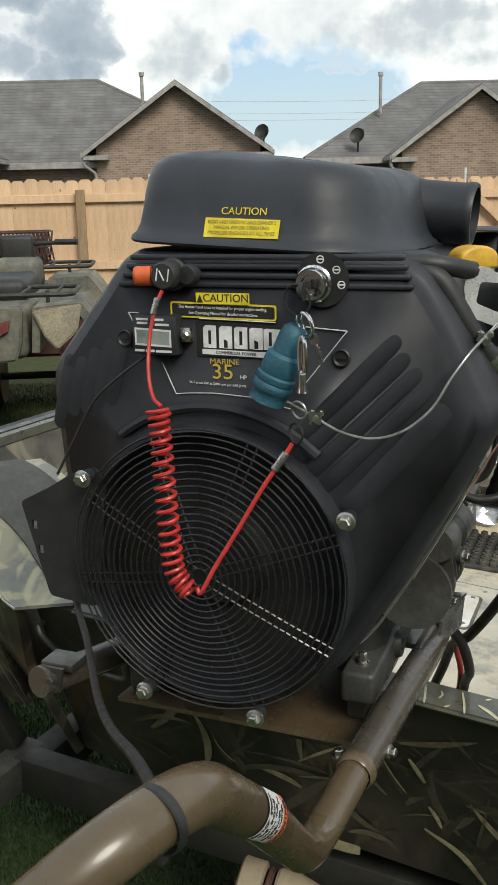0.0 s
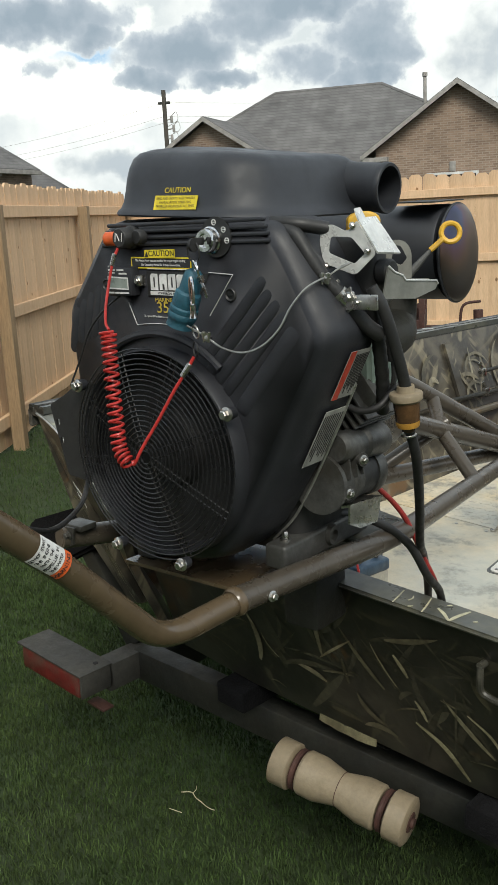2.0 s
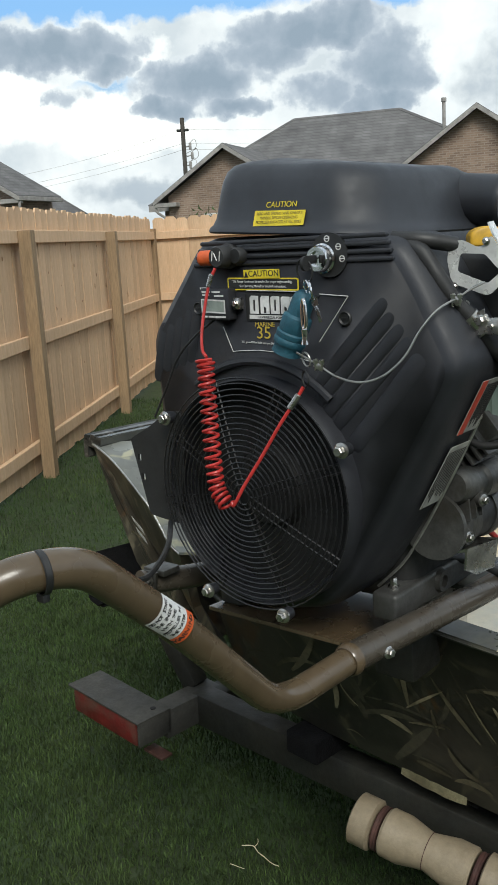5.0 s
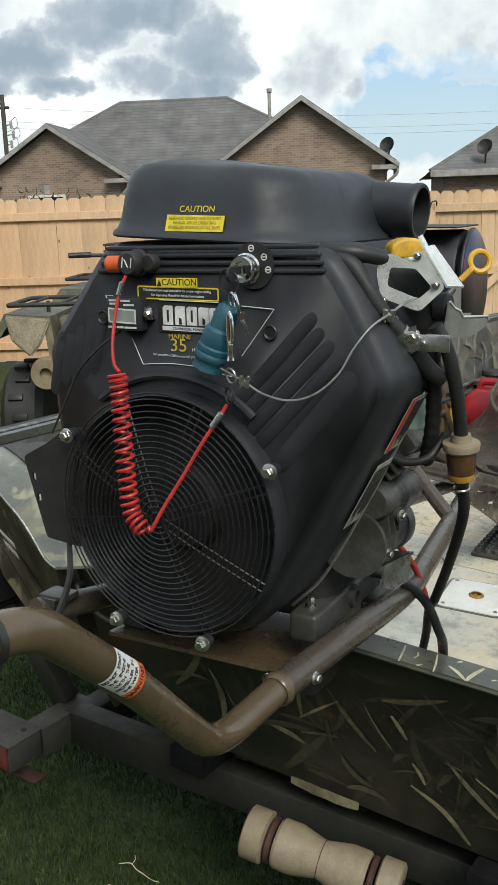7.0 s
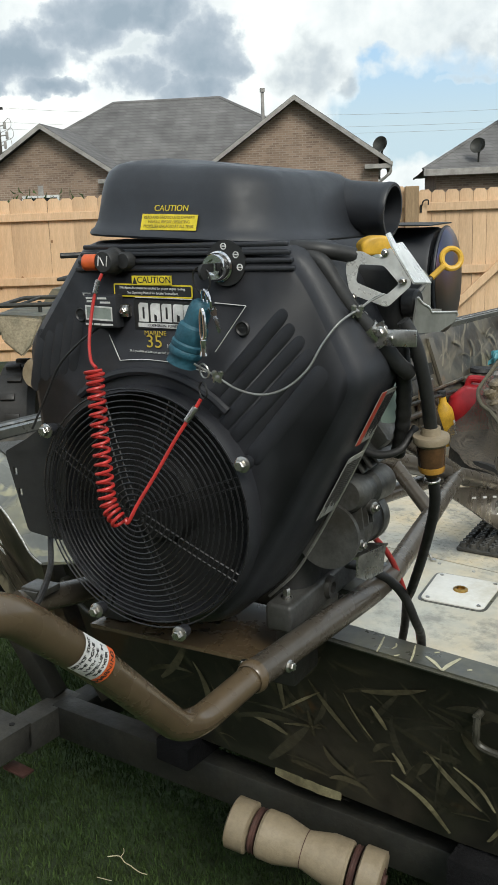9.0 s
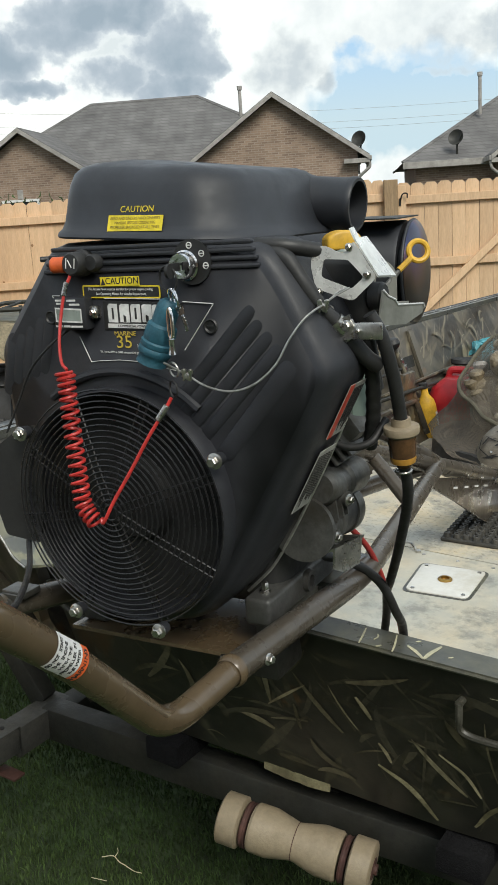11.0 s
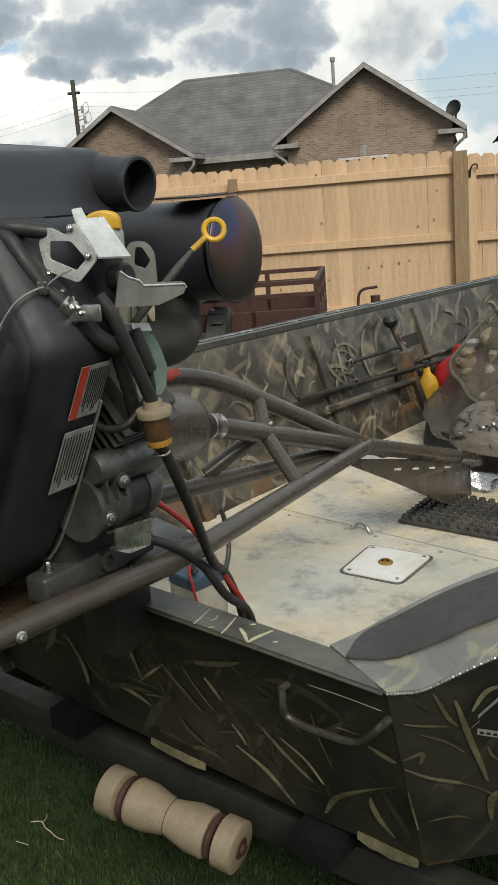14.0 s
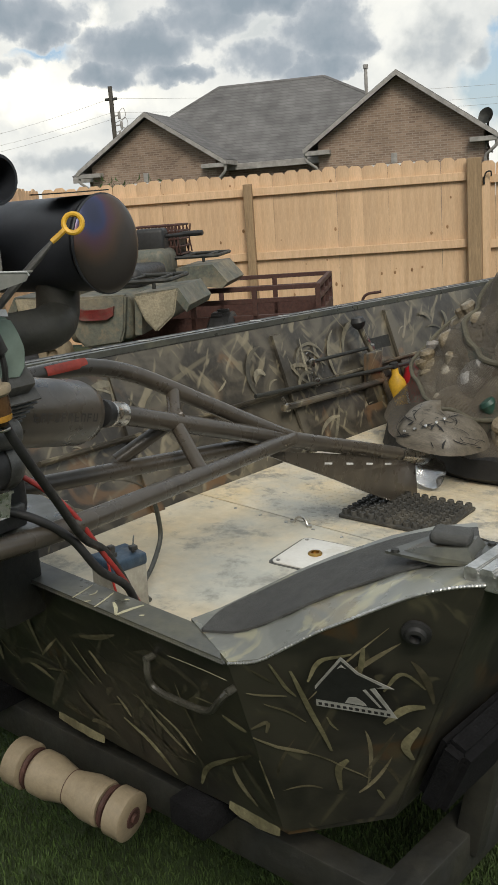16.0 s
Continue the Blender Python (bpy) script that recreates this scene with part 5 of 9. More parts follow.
# grab handle on the transom
for s in (1, -1):
    bm = bmesh.new()
    feet = (raked(0.362, 0.812), raked(0.553, 0.822))
    line = [raked(0.362, 0.812), raked(0.363, 0.785), raked(0.362, 0.762), raked(0.382, 0.752), raked(0.425, 0.752), raked(0.478, 0.757), raked(0.508, 0.770), raked(0.540, 0.806), raked(0.553, 0.822)]
    sweep(bm, smooth_path([(x * s, y - 0.026 + (0.010 if k in (0, 8) else 0), z) for k, (x, y, z) in enumerate(line)], 5), 0.0062, 8)
    for q in feet:
        rod(bm, (q[0] * s, q[1] + 0.004, q[2]), (q[0] * s, q[1] - 0.020, q[2]), 0.0066, 10)
    part("grab_handle", bm, M_HANDLE, boat, "camouflaged welded grab handle")

# triangular decal, its picture kept as plain shapes
dc = corner_point(0.575, 0.285, 1, 0)
dax = (corner_point(0.6, 0.36, 1, 0) - corner_point(0.46, 0.36, 1, 0)).normalized()
dax = Vector((dax.x, dax.y, 0)).normalized()
down = (corner_point(0.53, 0.42, 1, 0) - corner_point(0.53, 0.30, 1, 0)).normalized()
nrm = down.cross(-dax).normalized()
nrm = -nrm if nrm.y > 0 else nrm
day = nrm.cross(dax).normalized()
dec = Matrix((dax, day, nrm)).transposed().to_4x4()
dec.translation = dc + nrm * 0.007
decal = thing("decal", BOAT @ dec @ Matrix.Diagonal((1.12, 1.08, 1, 1)), "white triangular sticker with dark shapes on the stern", "sticker")
bm = bmesh.new()
plate(bm, [(-0.068, -0.040), (-0.044, 0.002), (-0.006, 0.062), (0.016, 0.036), (0.062, 0.012), (0.036, 0.010), (0.064, -0.046)], 0.0008)
part("backing", bm, M_SIDE, decal)
bm = bmesh.new()
plate(bm, [(-0.057, -0.026), (-0.040, 0.002), (-0.006, 0.055), (0.013, 0.033), (0.047, 0.0145), (0.029, 0.008), (0.051, -0.031)], 0.0006, pose(0, 0, 0.001))
part("dark_field", bm, M_LABEL_B, decal)
bm = bmesh.new()
plate(bm, [(-0.006, -0.026), (0.0, -0.014), (0.010, -0.012), (0.020, -0.020), (0.024, -0.027)], 0.0006, pose(0, 0, 0.0018))
part("pale_shape", bm, M_SIDE, decal)
for outline in ([(0.024, 0.006), (0.044, -0.026), (0.041, -0.027), (0.020, 0.004)], [(-0.012, 0.040), (-0.006, 0.049), (0.0, 0.042), (-0.006, 0.044)]):
    bm = bmesh.new()
    plate(bm, outline, 0.0006, pose(0, 0, 0.0018))
    part("pale_shape", bm, M_SIDE, decal)
bm = bmesh.new()
for i in range(13):
    x = -0.052 + i * 0.0085
    box(bm, (x, -0.0372 - 0.0004 * i, 0.001), (x + 0.0048, -0.0326 - 0.0004 * i, 0.0016))
part("printed_line", bm, M_INK, decal)["kind"] = "stuff"
# dealer's lettering on the port corner, kept as bars
bm = bmesh.new()
pm = Matrix((Vector((dax.x, -dax.y, 0)), Vector((-day.x, day.y, day.z)), Vector((-nrm.x, nrm.y, nrm.z)))).transposed().to_4x4()
pm.translation = Vector((-0.712, 0.002, 0.852)) + Vector((-nrm.x, nrm.y, nrm.z)) * 0.018
bars = bmesh.new()
for row, n, y in ((0, 8, 0.03), (1, 7, 0.0)):
    for i in range(n):
        box(bars, (-0.06 + i * 0.014, y - 0.006, 0), (-0.06 + i * 0.014 + 0.009, y + 0.008, 0.0008))
bmesh.ops.transform(bars, matrix=pm @ pose(0, 0.02, 0), verts=bars.verts)
part("printed_line", bars, M_LABEL_W, boat, "faint pale lettering")["kind"] = "stuff"
bm = bmesh.new()
nv = (nrm.x, nrm.y, nrm.z)
p = corner_point(0.775, 0.135, 1, 0.003)
lathe(bm, p, p + nrm * 0.015, [(0.007, 0.3), (0.022, 0), (0.022, 0.35), (0.016, 0.5), (0.014, 0.9), (0.009, 1), (0.007, 0.4), (0, 0.4)], 20)
part("drain_plug", bm, M_RUBBER, boat, "black round rubber through-hull fitting")

# cleat plate on the corner deck
cle = thing("navigation_light_base", BOAT @ pose(0.80, 0.225, 1.040, 0, 0, 18), "grey moulded light base screwed to the corner deck", "boat fitting")
bm = bmesh.new()
slab(bm, [(-0.085, -0.03, 0), (0.0, -0.05, 0), (0.07, -0.03, 0), (0.07, 0.05, 0), (-0.03, 0.06, 0)], (0, 0, 0.004))
part("foot_plate", bm, M_CAP, cle)
bm = bmesh.new()
loft(bm, [[(-0.06, -0.022, 0.004), (0.045, -0.035, 0.004), (0.05, 0.04, 0.004), (-0.03, 0.045, 0.004)], [(-0.03, -0.015, 0.012), (0.035, -0.022, 0.020), (0.04, 0.032, 0.020), (-0.015, 0.032, 0.012)]])
part("housing", bm, M_CAP, cle)
bm = bmesh.new()
box(bm, (-0.024, -0.018, 0.016), (0.036, 0.028, 0.036), 0.009, seg=3)
part("cover_lid", bm, M_PAD, cle)
bm = bmesh.new()
for x, y in ((-0.07, -0.028), (0.06, -0.02), (0.058, 0.042)):
    bm = bmesh.new()
    lathe(bm, (x, y, 0.004), (x, y, 0.008), [(0.007, 0), (0.006, 1), (0, 1)], 8)
    part("screw", bm, M_FRAME, cle)

# ---- trailer ----
trailer = thing("boat_trailer", BOAT, "black steel boat trailer with carpeted bunks and a cream keel roller", "trailer")


def beam(p0, p1, w, h, mat, name, label=""):
    bm = bmesh.new()
    p0, p1 = Vector(p0), Vector(p1)
    d = p1 - p0
    box(bm, (0, -w / 2, -h / 2), (d.length, w / 2, h / 2), 0.005, Matrix.Translation(p0) @ Vector(d).to_track_quat("X", "Z").to_matrix().to_4x4())
    return part(name, bm, mat, trailer, label)


beam((-0.745, 0.15, 0.365), (0.70, 0.225, 0.365), 0.06, 0.085, M_FRAME, "rear_crossmember")
for s in (-1, 1):
    beam((0.715 * s, 0.12 if s > 0 else 0.15, 0.36), (0.72 * s, 4.0, 0.36), 0.064, 0.09, M_FRAME, "side_rail")
    beam((0.34 * s, 0.09, 0.435), (0.34 * s, 3.2, 0.435), 0.09, 0.055, M_CARPET, "bunk", "black carpeted bunk board")
    bm = bmesh.new()
    slab(bm, [(0.800 * s, 0.215, 0.735), (0.738 * s, 0.235, 0.585), (0.785 * s, 0.240, 0.560), (0.852 * s, 0.215, 0.715)], (0, 2.1, 0))
    bmesh.ops.bevel(bm, geom=list(bm.edges), offset=0.014, segments=3, affect="EDGES", clamp_overlap=True)
    part("side_bunk", bm, M_CARPET, trailer, "black carpeted side board")
    beam((0.735 * s, 0.44, 0.36), (0.775 * s, 0.44, 0.60), 0.04, 0.05, M_FRAME, "bracket_post")
for s in (-1, 1):
    bm = bmesh.new()
    box(bm, (-0.145, -0.052, 0.0), (0.145, 0.052, 0.006), 0.002)
    box(bm, (-0.145, 0.046, -0.075), (0.145, 0.052, 0.001), 0.002)
    box(bm, (0.085, 0.04, -0.075), (0.145, 0.22, 0.0015), 0.003)
    box(bm, (0.139, -0.05, -0.06), (0.145, 0.05, 0.001), 0.002)
    put = pose(-0.865, -0.018, 0.404) if s < 0 else pose(0.865, -0.018, 0.404) @ Matrix.Diagonal((-1, 1, 1, 1))
    bmesh.ops.transform(bm, matrix=put, verts=bm.verts)
    lamp = part("tail_lamp", bm, M_LAMPBOX, trailer, "dusty dark steel tail lamp bracket")
    bm = bmesh.new()
    box(bm, (-0.132, -0.046, -0.066), (0.128, 0.0, -0.004), 0.006, put)
    part("lens", bm, M_TAIL, lamp, "dirty red lamp lens")
    bm = bmesh.new()
    box(bm, (0.10, -0.005, -0.105), (0.17, 0.03, -0.098), 0.002, put)
    part("ground_tab", bm, M_RUST, lamp, "rusty bent tab")
    # hole's inner shade painted as a dark disc on the plate
    bm = bmesh.new()
    lathe(bm, put @ Vector((0.115, 0.02, 0.0055)), put @ Vector((0.115, 0.02, 0.0075)), [(0.007, 0), (0.007, 1), (0, 1)], 12)
    part("bolt_hole", bm, M_DARK, lamp)
# keel roller
r0, r1 = Vector((-0.142, 0.039, 0.386)), Vector((0.165, 0.105, 0.345))
ax = (r1 - r0).normalized()
L = (r1 - r0).length
bm = bmesh.new()
lathe(bm, r0 + ax * 0.066, r1 - ax * 0.066, [(0, 0), (0.045, 0.0), (0.049, 0.03), (0.049, 0.22), (0.037, 0.5), (0.049, 0.78), (0.049, 0.97), (0.045, 1.0), (0, 1)], 32)
roller = part("keel_roller", bm, M_ROLLER, trailer, "worn cream rubber keel roller")
for a, b in ((r0, r0 + ax * 0.046), (r1 - ax * 0.046, r1)):
    bm = bmesh.new()
    lathe(bm, a, b, [(0, 0.05), (0.018, 0.05), (0.02, 0.0), (0.046, 0.0), (0.052, 0.08), (0.052, 0.92), (0.046, 1.0), (0.02, 1.0), (0.018, 0.95), (0, 0.95)], 32)
    part("end_bell", bm, M_ROLLER, roller)
for a in (r0 + ax * 0.056, r1 - ax * 0.056):
    bm = bmesh.new()
    lathe(bm, a - ax * 0.006, a + ax * 0.006, [(0, 0), (0.044, 0), (0.046, 0.3), (0.044, 0.6), (0.046, 1), (0, 1)], 24)
    box(bm, (-0.006, 0.02, -0.012), (0.006, 0.12, 0.006), 0.002, Matrix.Translation(a) @ pose(0, 0, 0, -30, 0, 0))
    part("roller_bracket", bm, M_RUST, trailer, "rusty steel roller bracket")
bm = bmesh.new()
rod(bm, r0 - ax * 0.008, r1 + ax * 0.008, 0.011, 12)
part("roller_shaft", bm, M_RUST, roller)
bm = bmesh.new()
lathe(bm, r0 + ax * (L * 0.5 - 0.001), r0 + ax * (L * 0.5 + 0.001), [(0.034, 0), (0.0382, 0.2), (0.0382, 0.8), (0.034, 1)], 32)
part("mould_seam", bm, M_RUST, roller)
for a in (r0 + ax * 0.001, r1 - ax * 0.001):
    bm = bmesh.new()
    lathe(bm, a - ax * 0.004, a + ax * 0.003, [(0.012, 0), (0.019, 0), (0.024, 0.5), (0.020, 1), (0.012, 1)], 24)
    part("hub_ring", bm, M_RUST, roller, "rust-stained hub")
bm = bmesh.new()
slab(bm, [(-1.188, 0.10, 0.648), (-1.168, 0.10, 0.675), (-0.860, 0.10, 0.800), (-0.806, 0.10, 0.703), (-1.10, 0.10, 0.536), (-1.142, 0.10, 0.545)], (0.01, 0.045, 0))
bmesh.ops.bevel(bm, geom=list(bm.edges), offset=0.009, segments=2, affect="EDGES", clamp_overlap=True)
part("guide_board", bm, M_CARPET, trailer, "black carpeted guide board")
beam((-0.975, 0.14, 0.70), (-0.775, 0.165, 0.40), 0.05, 0.05, M_FRAME, "guide_arm")
for s in (-1, 1):
    for yy in (1.6,):
        bm = bmesh.new()
        lathe(bm, (1.02 * s, yy, 0.31), (1.22 * s, yy, 0.31), [(0, 0), (0.17, 0.02), (0.27, 0.08), (0.31, 0.25), (0.31, 0.75), (0.27, 0.92), (0.17, 0.98), (0, 1)], 32)
        part("wheel", bm, M_RUBBER, trailer, "black rubber trailer tyre")
        beam((0.7 * s, yy, 0.31), (1.05 * s, yy, 0.31), 0.05, 0.05, M_FRAME, "axle")
beam((0, 0.2, 0.36), (0, 6.3, 0.40), 0.08, 0.1, M_FRAME, "tongue")
for s in (-1, 1):
    beam((0.72 * s, 4.0, 0.36), (0.0, 5.6, 0.38), 0.06, 0.09, M_FRAME, "tongue_arm")
bm = bmesh.new()
rod(bm, (0.06, 6.2, 0.0), (0.06, 6.2, 0.75), 0.03, 12)
rod(bm, (0.06, 6.14, 0.08), (0.06, 6.26, 0.08), 0.08, 16)
part("jack", bm, M_STEEL, trailer)

# ---- mud motor: engine ----
ENGINE = pose(-0.057, 0.920, 1.2, 0, 0, -21.5)
FRONT = pose(0, 0.045, 0, 90, 0, 0)  # local x right, y up, z towards the viewer of the fan side
motor = thing("mud_motor", ENGINE, "black twin-cylinder mud motor with fan guard, tiller and long tail", "motor")


def front(y):
    return pose(0, y, 0, 90, 0, 0)


FAN = (-0.004, 0.016)
OUT = [(-0.108, 0.357), (0.214, 0.350), (0.242, 0.312), (0.301, 0.200), (0.266, 0.128), (0.204, 0.01), (0.135, -0.10), (0.085, -0.148), (0.0, -0.168), (-0.085, -0.148), (-0.15, -0.07), (-0.208, 0.09), (-0.216, 0.225), (-0.132, 0.328)]
body = round_poly(OUT, 0.022, 4)


def inset(loop, d):
    """The outline moved inwards by d, towards its middle."""
    cx, cy = 0.04, 0.1
    out = []
    for x, y in loop:
        r = math.hypot(x - cx, y - cy)
        out.append((cx + (x - cx) * (r - d) / r, cy + (y - cy) * (r - d) / r))
    return out


bm = bmesh.new()
# the rounded rim and the flank
levels = [(0.0, 0.155), (0.0, 0.085), (0.004, 0.066), (0.012, 0.052), (0.024, 0.044)]
loft(bm, [[(x, y, z) for x, z in inset(body, d)] for d, y in levels], cap=False)
plate(bm, inset(body, 0.024), 0.004, front(0.048), holes=[circle(*FAN, 0.149, 48)])
bmesh.ops.remove_doubles(bm, verts=bm.verts, dist=0.0006)
shroud = part("blower_shroud", bm, M_PLASTIC, motor, "ribbed black plastic blower shroud")
# raised mouth round the fan
bm = bmesh.new()
ring = [(0.160, 0.0), (0.159, 0.4), (0.157, 0.85), (0.155, 0.95), (0.152, 0.85), (0.148, 0.4), (0.147, -0.6)]
lathe(bm, (FAN[0], 0.05, FAN[1]), (FAN[0], 0.016, FAN[1]), ring, 64)
part("fan_mouth", bm, M_PLASTIC, shroud)
bm = bmesh.new()
sweep(bm, smooth_path([(FAN[0] + 0.178 * math.cos(radians(a)), 0.040, FAN[1] + 0.178 * math.sin(radians(a))) for a in range(48, 136, 8)], 3), 0.006, 8)
part("brow_rib", bm, M_PLASTIC, shroud)

# diagonal cooling pleats: broad low ridges side by side with narrow grooves
def pleat(bm, p0, p1, half, rise_, back=0.0455, fade=(0.0, 0.0)):
    p0, p1 = Vector(p0), Vector(p1)
    d = (p1 - p0).normalized()
    n = Vector((d.y, -d.x))
    length = (p1 - p0).length
    cuts = sorted({0.0, 0.03, 0.12, 0.3, 0.6, 1.0} | {1.0 + (length / half - 2.0) * k / 8 for k in range(9)} | {length / half - q for q in (0.6, 0.3, 0.12, 0.03, 0.0)})
    rows = []
    for q in cuts:
        edge = min(q, length / half - q, 1.0)
        f = math.sqrt(max(0.0, 1 - (1 - edge) ** 2)) * 0.98 + 0.02
        k = q * half / length
        tall = rise_ * f * min(1.0, k / fade[0] if fade[0] else 1.0, (1 - k) / fade[1] if fade[1] else 1.0) + (0.0002 if fade[1] else 0)
        c = p0 + d * (q * half)
        rows.append([bm.verts.new((c.x + n.x * half * f * math.cos(a), back - tall * math.sin(a) ** 0.6, c.y + n.y * half * f * math.cos(a))) for a in (math.pi * k / 10 for k in range(11))])
    for a, b in zip(rows, rows[1:]):
        for k in range(10):
            bm.faces.new((a[k], a[k + 1], b[k + 1], b[k]))
    return bm


RIBS = (((0.207, 0.283), (0.083, 0.156), 0.0089), ((0.2165, 0.2665), (0.083, 0.134), 0.0089), ((0.229, 0.2525), (0.096, 0.120), 0.0089), ((0.240, 0.2375), (0.113, 0.108), 0.0089), ((0.254, 0.218), (0.139, 0.084), 0.0125))
for a, b, half in RIBS:
    bm = bmesh.new()
    pleat(bm, a, b, half, 0.0052, 0.0462, (0.20, 0.06))
    part("cooling_rib", bm, M_PLASTIC, shroud)
for k in range(5):
    bm = bmesh.new()
    pleat(bm, (-0.100 - 0.0185 * k, 0.290 - 0.012 * k), (-0.132 - 0.0165 * k, 0.172 - 0.004 * k), 0.0088, 0.0034, 0.0456, (0.35, 0.3))
    part("cooling_rib", bm, M_PLASTIC, shroud)
for k in range(4):
    z = 0.3185 + k * 0.0092
    bm = bmesh.new()
    box(bm, (-0.108 + 0.005 * k, 0.0415, z), (0.210 - 0.003 * k, 0.05, z + 0.0060), 0.0024)
    part("louvre_rib", bm, M_PLASTIC, shroud)
# fan guard: rings on pairs of spokes
guard_y = lambda r: 0.010 - 0.012 * math.cos(min(1.0, r / 0.162) * math.pi / 2)
guard = None
n_ring = 21
for i in range(n_ring):
    r = 0.010 + i * (0.150 / (n_ring - 1))
    pts = [(FAN[0] + r * math.cos(2 * math.pi * k / 56), guard_y(r), FAN[1] + r * math.sin(2 * math.pi * k / 56)) for k in range(57)]
    bm = bmesh.new()
    sweep(bm, pts, 0.0012, 5)
    if guard:
        part("guard_ring", bm, M_WIRE, guard)
    else:
        guard = part("fan_guard", bm, M_WIRE, motor, "black wire fan guard of close rings")
for a in (20, 68, 110, 152, 190, 245, 292, 333):
    for off in (-0.0055, 0.0055):
        c, s = math.cos(radians(a)), math.sin(radians(a))
        bm = bmesh.new()
        sweep(bm, [(FAN[0] + r * c - off * s, guard_y(r) + 0.003, FAN[1] + r * s + off * c) for r in (0.008, 0.05, 0.1, 0.13, 0.158)], 0.0016, 6)
        part("guard_spoke", bm, M_WIRE, guard)
# near-black disc paints the shade inside the fan opening
bm = bmesh.new()
lathe(bm, (FAN[0], 0.075, FAN[1]), (FAN[0], 0.050, FAN[1]), [(0, 0), (0.150, 0), (0.150, 0.4), (0.06, 0.5), (0.05, 1), (0, 1)], 48)
part("fan_screen", bm, M_DARK, motor, "dark disc standing for the shaded hollow behind the guard")
for p in ((-0.142, 0.0, 0.113), (0.157, 0.0, 0.096), (0.058, -0.006, -0.137), (-0.077, -0.004, -0.130)):
    bm = bmesh.new()
    lathe(bm, (p[0], p[1] + 0.014, p[2]), (p[0], p[1], p[2]), [(0.008, 0), (0.0095, 0.9), (0.008, 1), (0, 1)], 16)
    lug = part("mounting_lug", bm, M_PLASTIC, motor)
    bm = bmesh.new()
    bolt(bm, p, (0, -1, 0), 0.0075, 0.009)
    part("flange_bolt", bm, M_STEEL, lug, "bright zinc flange bolt")

# left side bracket
bm = bmesh.new()
plate(bm, round_poly([(-0.243, 0.070), (-0.200, 0.092), (-0.175, 0.108), (-0.140, 0.120), (-0.128, 0.10), (-0.142, -0.02), (-0.150, -0.050), (-0.212, -0.044)], 0.006), 0.004, front(0.026), holes=[[(-0.230, 0.048), (-0.223, 0.048), (-0.223, 0.038), (-0.230, 0.038)], [(-0.224, 0.018), (-0.217, 0.018), (-0.217, 0.008), (-0.224, 0.008)]])
plate(bm, [(-0.205, 0.075), (-0.165, 0.095), (-0.165, -0.03), (-0.195, -0.03)], 0.05, front(0.084))
part("side_bracket", bm, M_RUBBER, motor, "black slotted steel side bracket")

# emblem lines
bm = bmesh.new()
Y = 0.0425
lines = [[(-0.098, 0.291), (-0.086, 0.291)], [(-0.098, 0.291), (-0.088, 0.272)], [(-0.06, 0.238), (-0.045, 0.205)], [(-0.045, 0.205), (-0.03, 0.2065), (0.0, 0.208), (0.04, 0.206), (0.075, 0.198), (0.085, 0.196)], [(0.113, 0.238), (0.145, 0.278)], [(0.145, 0.278), (0.102, 0.281)], [(-0.015, 0.2865), (0.07, 0.2845)], [(0.113, 0.238), (0.10, 0.222)]]
for ln in lines:
    bm = bmesh.new()
    sweep(bm, [(x, Y, z) for x, z in ln], 0.0006, 5)
    part("emblem_outline", bm, M_LABEL_W, shroud, "thin white emblem outline")
bm = bmesh.new()
plate(bm, [(-0.018, 0.247), (0.082, 0.247), (0.102, 0.279), (-0.018, 0.284)], 0.0012, front(0.0440))
emblem = part("emblem_plate", bm, M_LABEL_B, shroud, "black emblem plate")
xs = [-0.0105, 0.0075, 0.0245, 0.0415, 0.0570, 0.0705]
for i, x in enumerate(xs):
    w = 0.0145 if i < 5 else 0.011
    bm = bmesh.new()
    plate(bm, [(x, 0.2565), (x + w, 0.2560), (x + w, 0.2795 - 0.0005 * i), (x + 0.003, 0.280 - 0.0005 * i), (x, 0.277)], 0.0007, front(0.0426), holes=[[(x + 0.0055, 0.2600), (x + w - 0.0055, 0.2600), (x + w - 0.0055, 0.2745), (x + 0.0055, 0.2745)]] if i % 2 == 0 else [[(x + 0.005, 0.2568), (x + w - 0.005, 0.2566), (x + w - 0.005, 0.264), (x + 0.005, 0.266)]])
    part("emblem_shape", bm, M_LABEL_W, emblem, "plain white block shape")
bm = bmesh.new()
plate(bm, [(-0.012, 0.2495), (0.072, 0.2478), (0.072, 0.2535), (-0.012, 0.2548)], 0.0007, front(0.0426))
part("emblem_bar", bm, M_LABEL_W, emblem)
text("emblem_line", "COMMERCIAL POWER", 0.0045, front(0.0417) @ pose(0.026, 0.2514, 0, 0, 0, -1.2), M_INK, emblem)
text("power_line", "MARINE", 0.0082, front(0.0426) @ pose(0.0125, 0.2418, 0), M_GOLD, shroud, wide=1.15)
text("power_line", "35", 0.0225, front(0.0426) @ pose(0.010, 0.2305, 0), M_GOLD, shroud, wide=1.15)
text("power_line", "HP", 0.0062, front(0.0426) @ pose(0.0335, 0.2262, 0), M_LABEL_W, shroud)
text("power_line", "26.1 gross kW at 3600 rpm per SAE J1995", 0.0038, front(0.0426) @ pose(0.004, 0.2178, 0, 0, 0, -1.5), M_LABEL_W, shroud)
text("caution_line", "CAUTION", 0.0112, front(0.0395) @ pose(0.0170, 0.3080, 0), M_INK, shroud)
bm = bmesh.new()
plate(bm, [(-0.0165, 0.3020), (0.0430, 0.3020), (0.0430, 0.3135), (-0.0165, 0.3135)], 0.0008, front(0.0405))
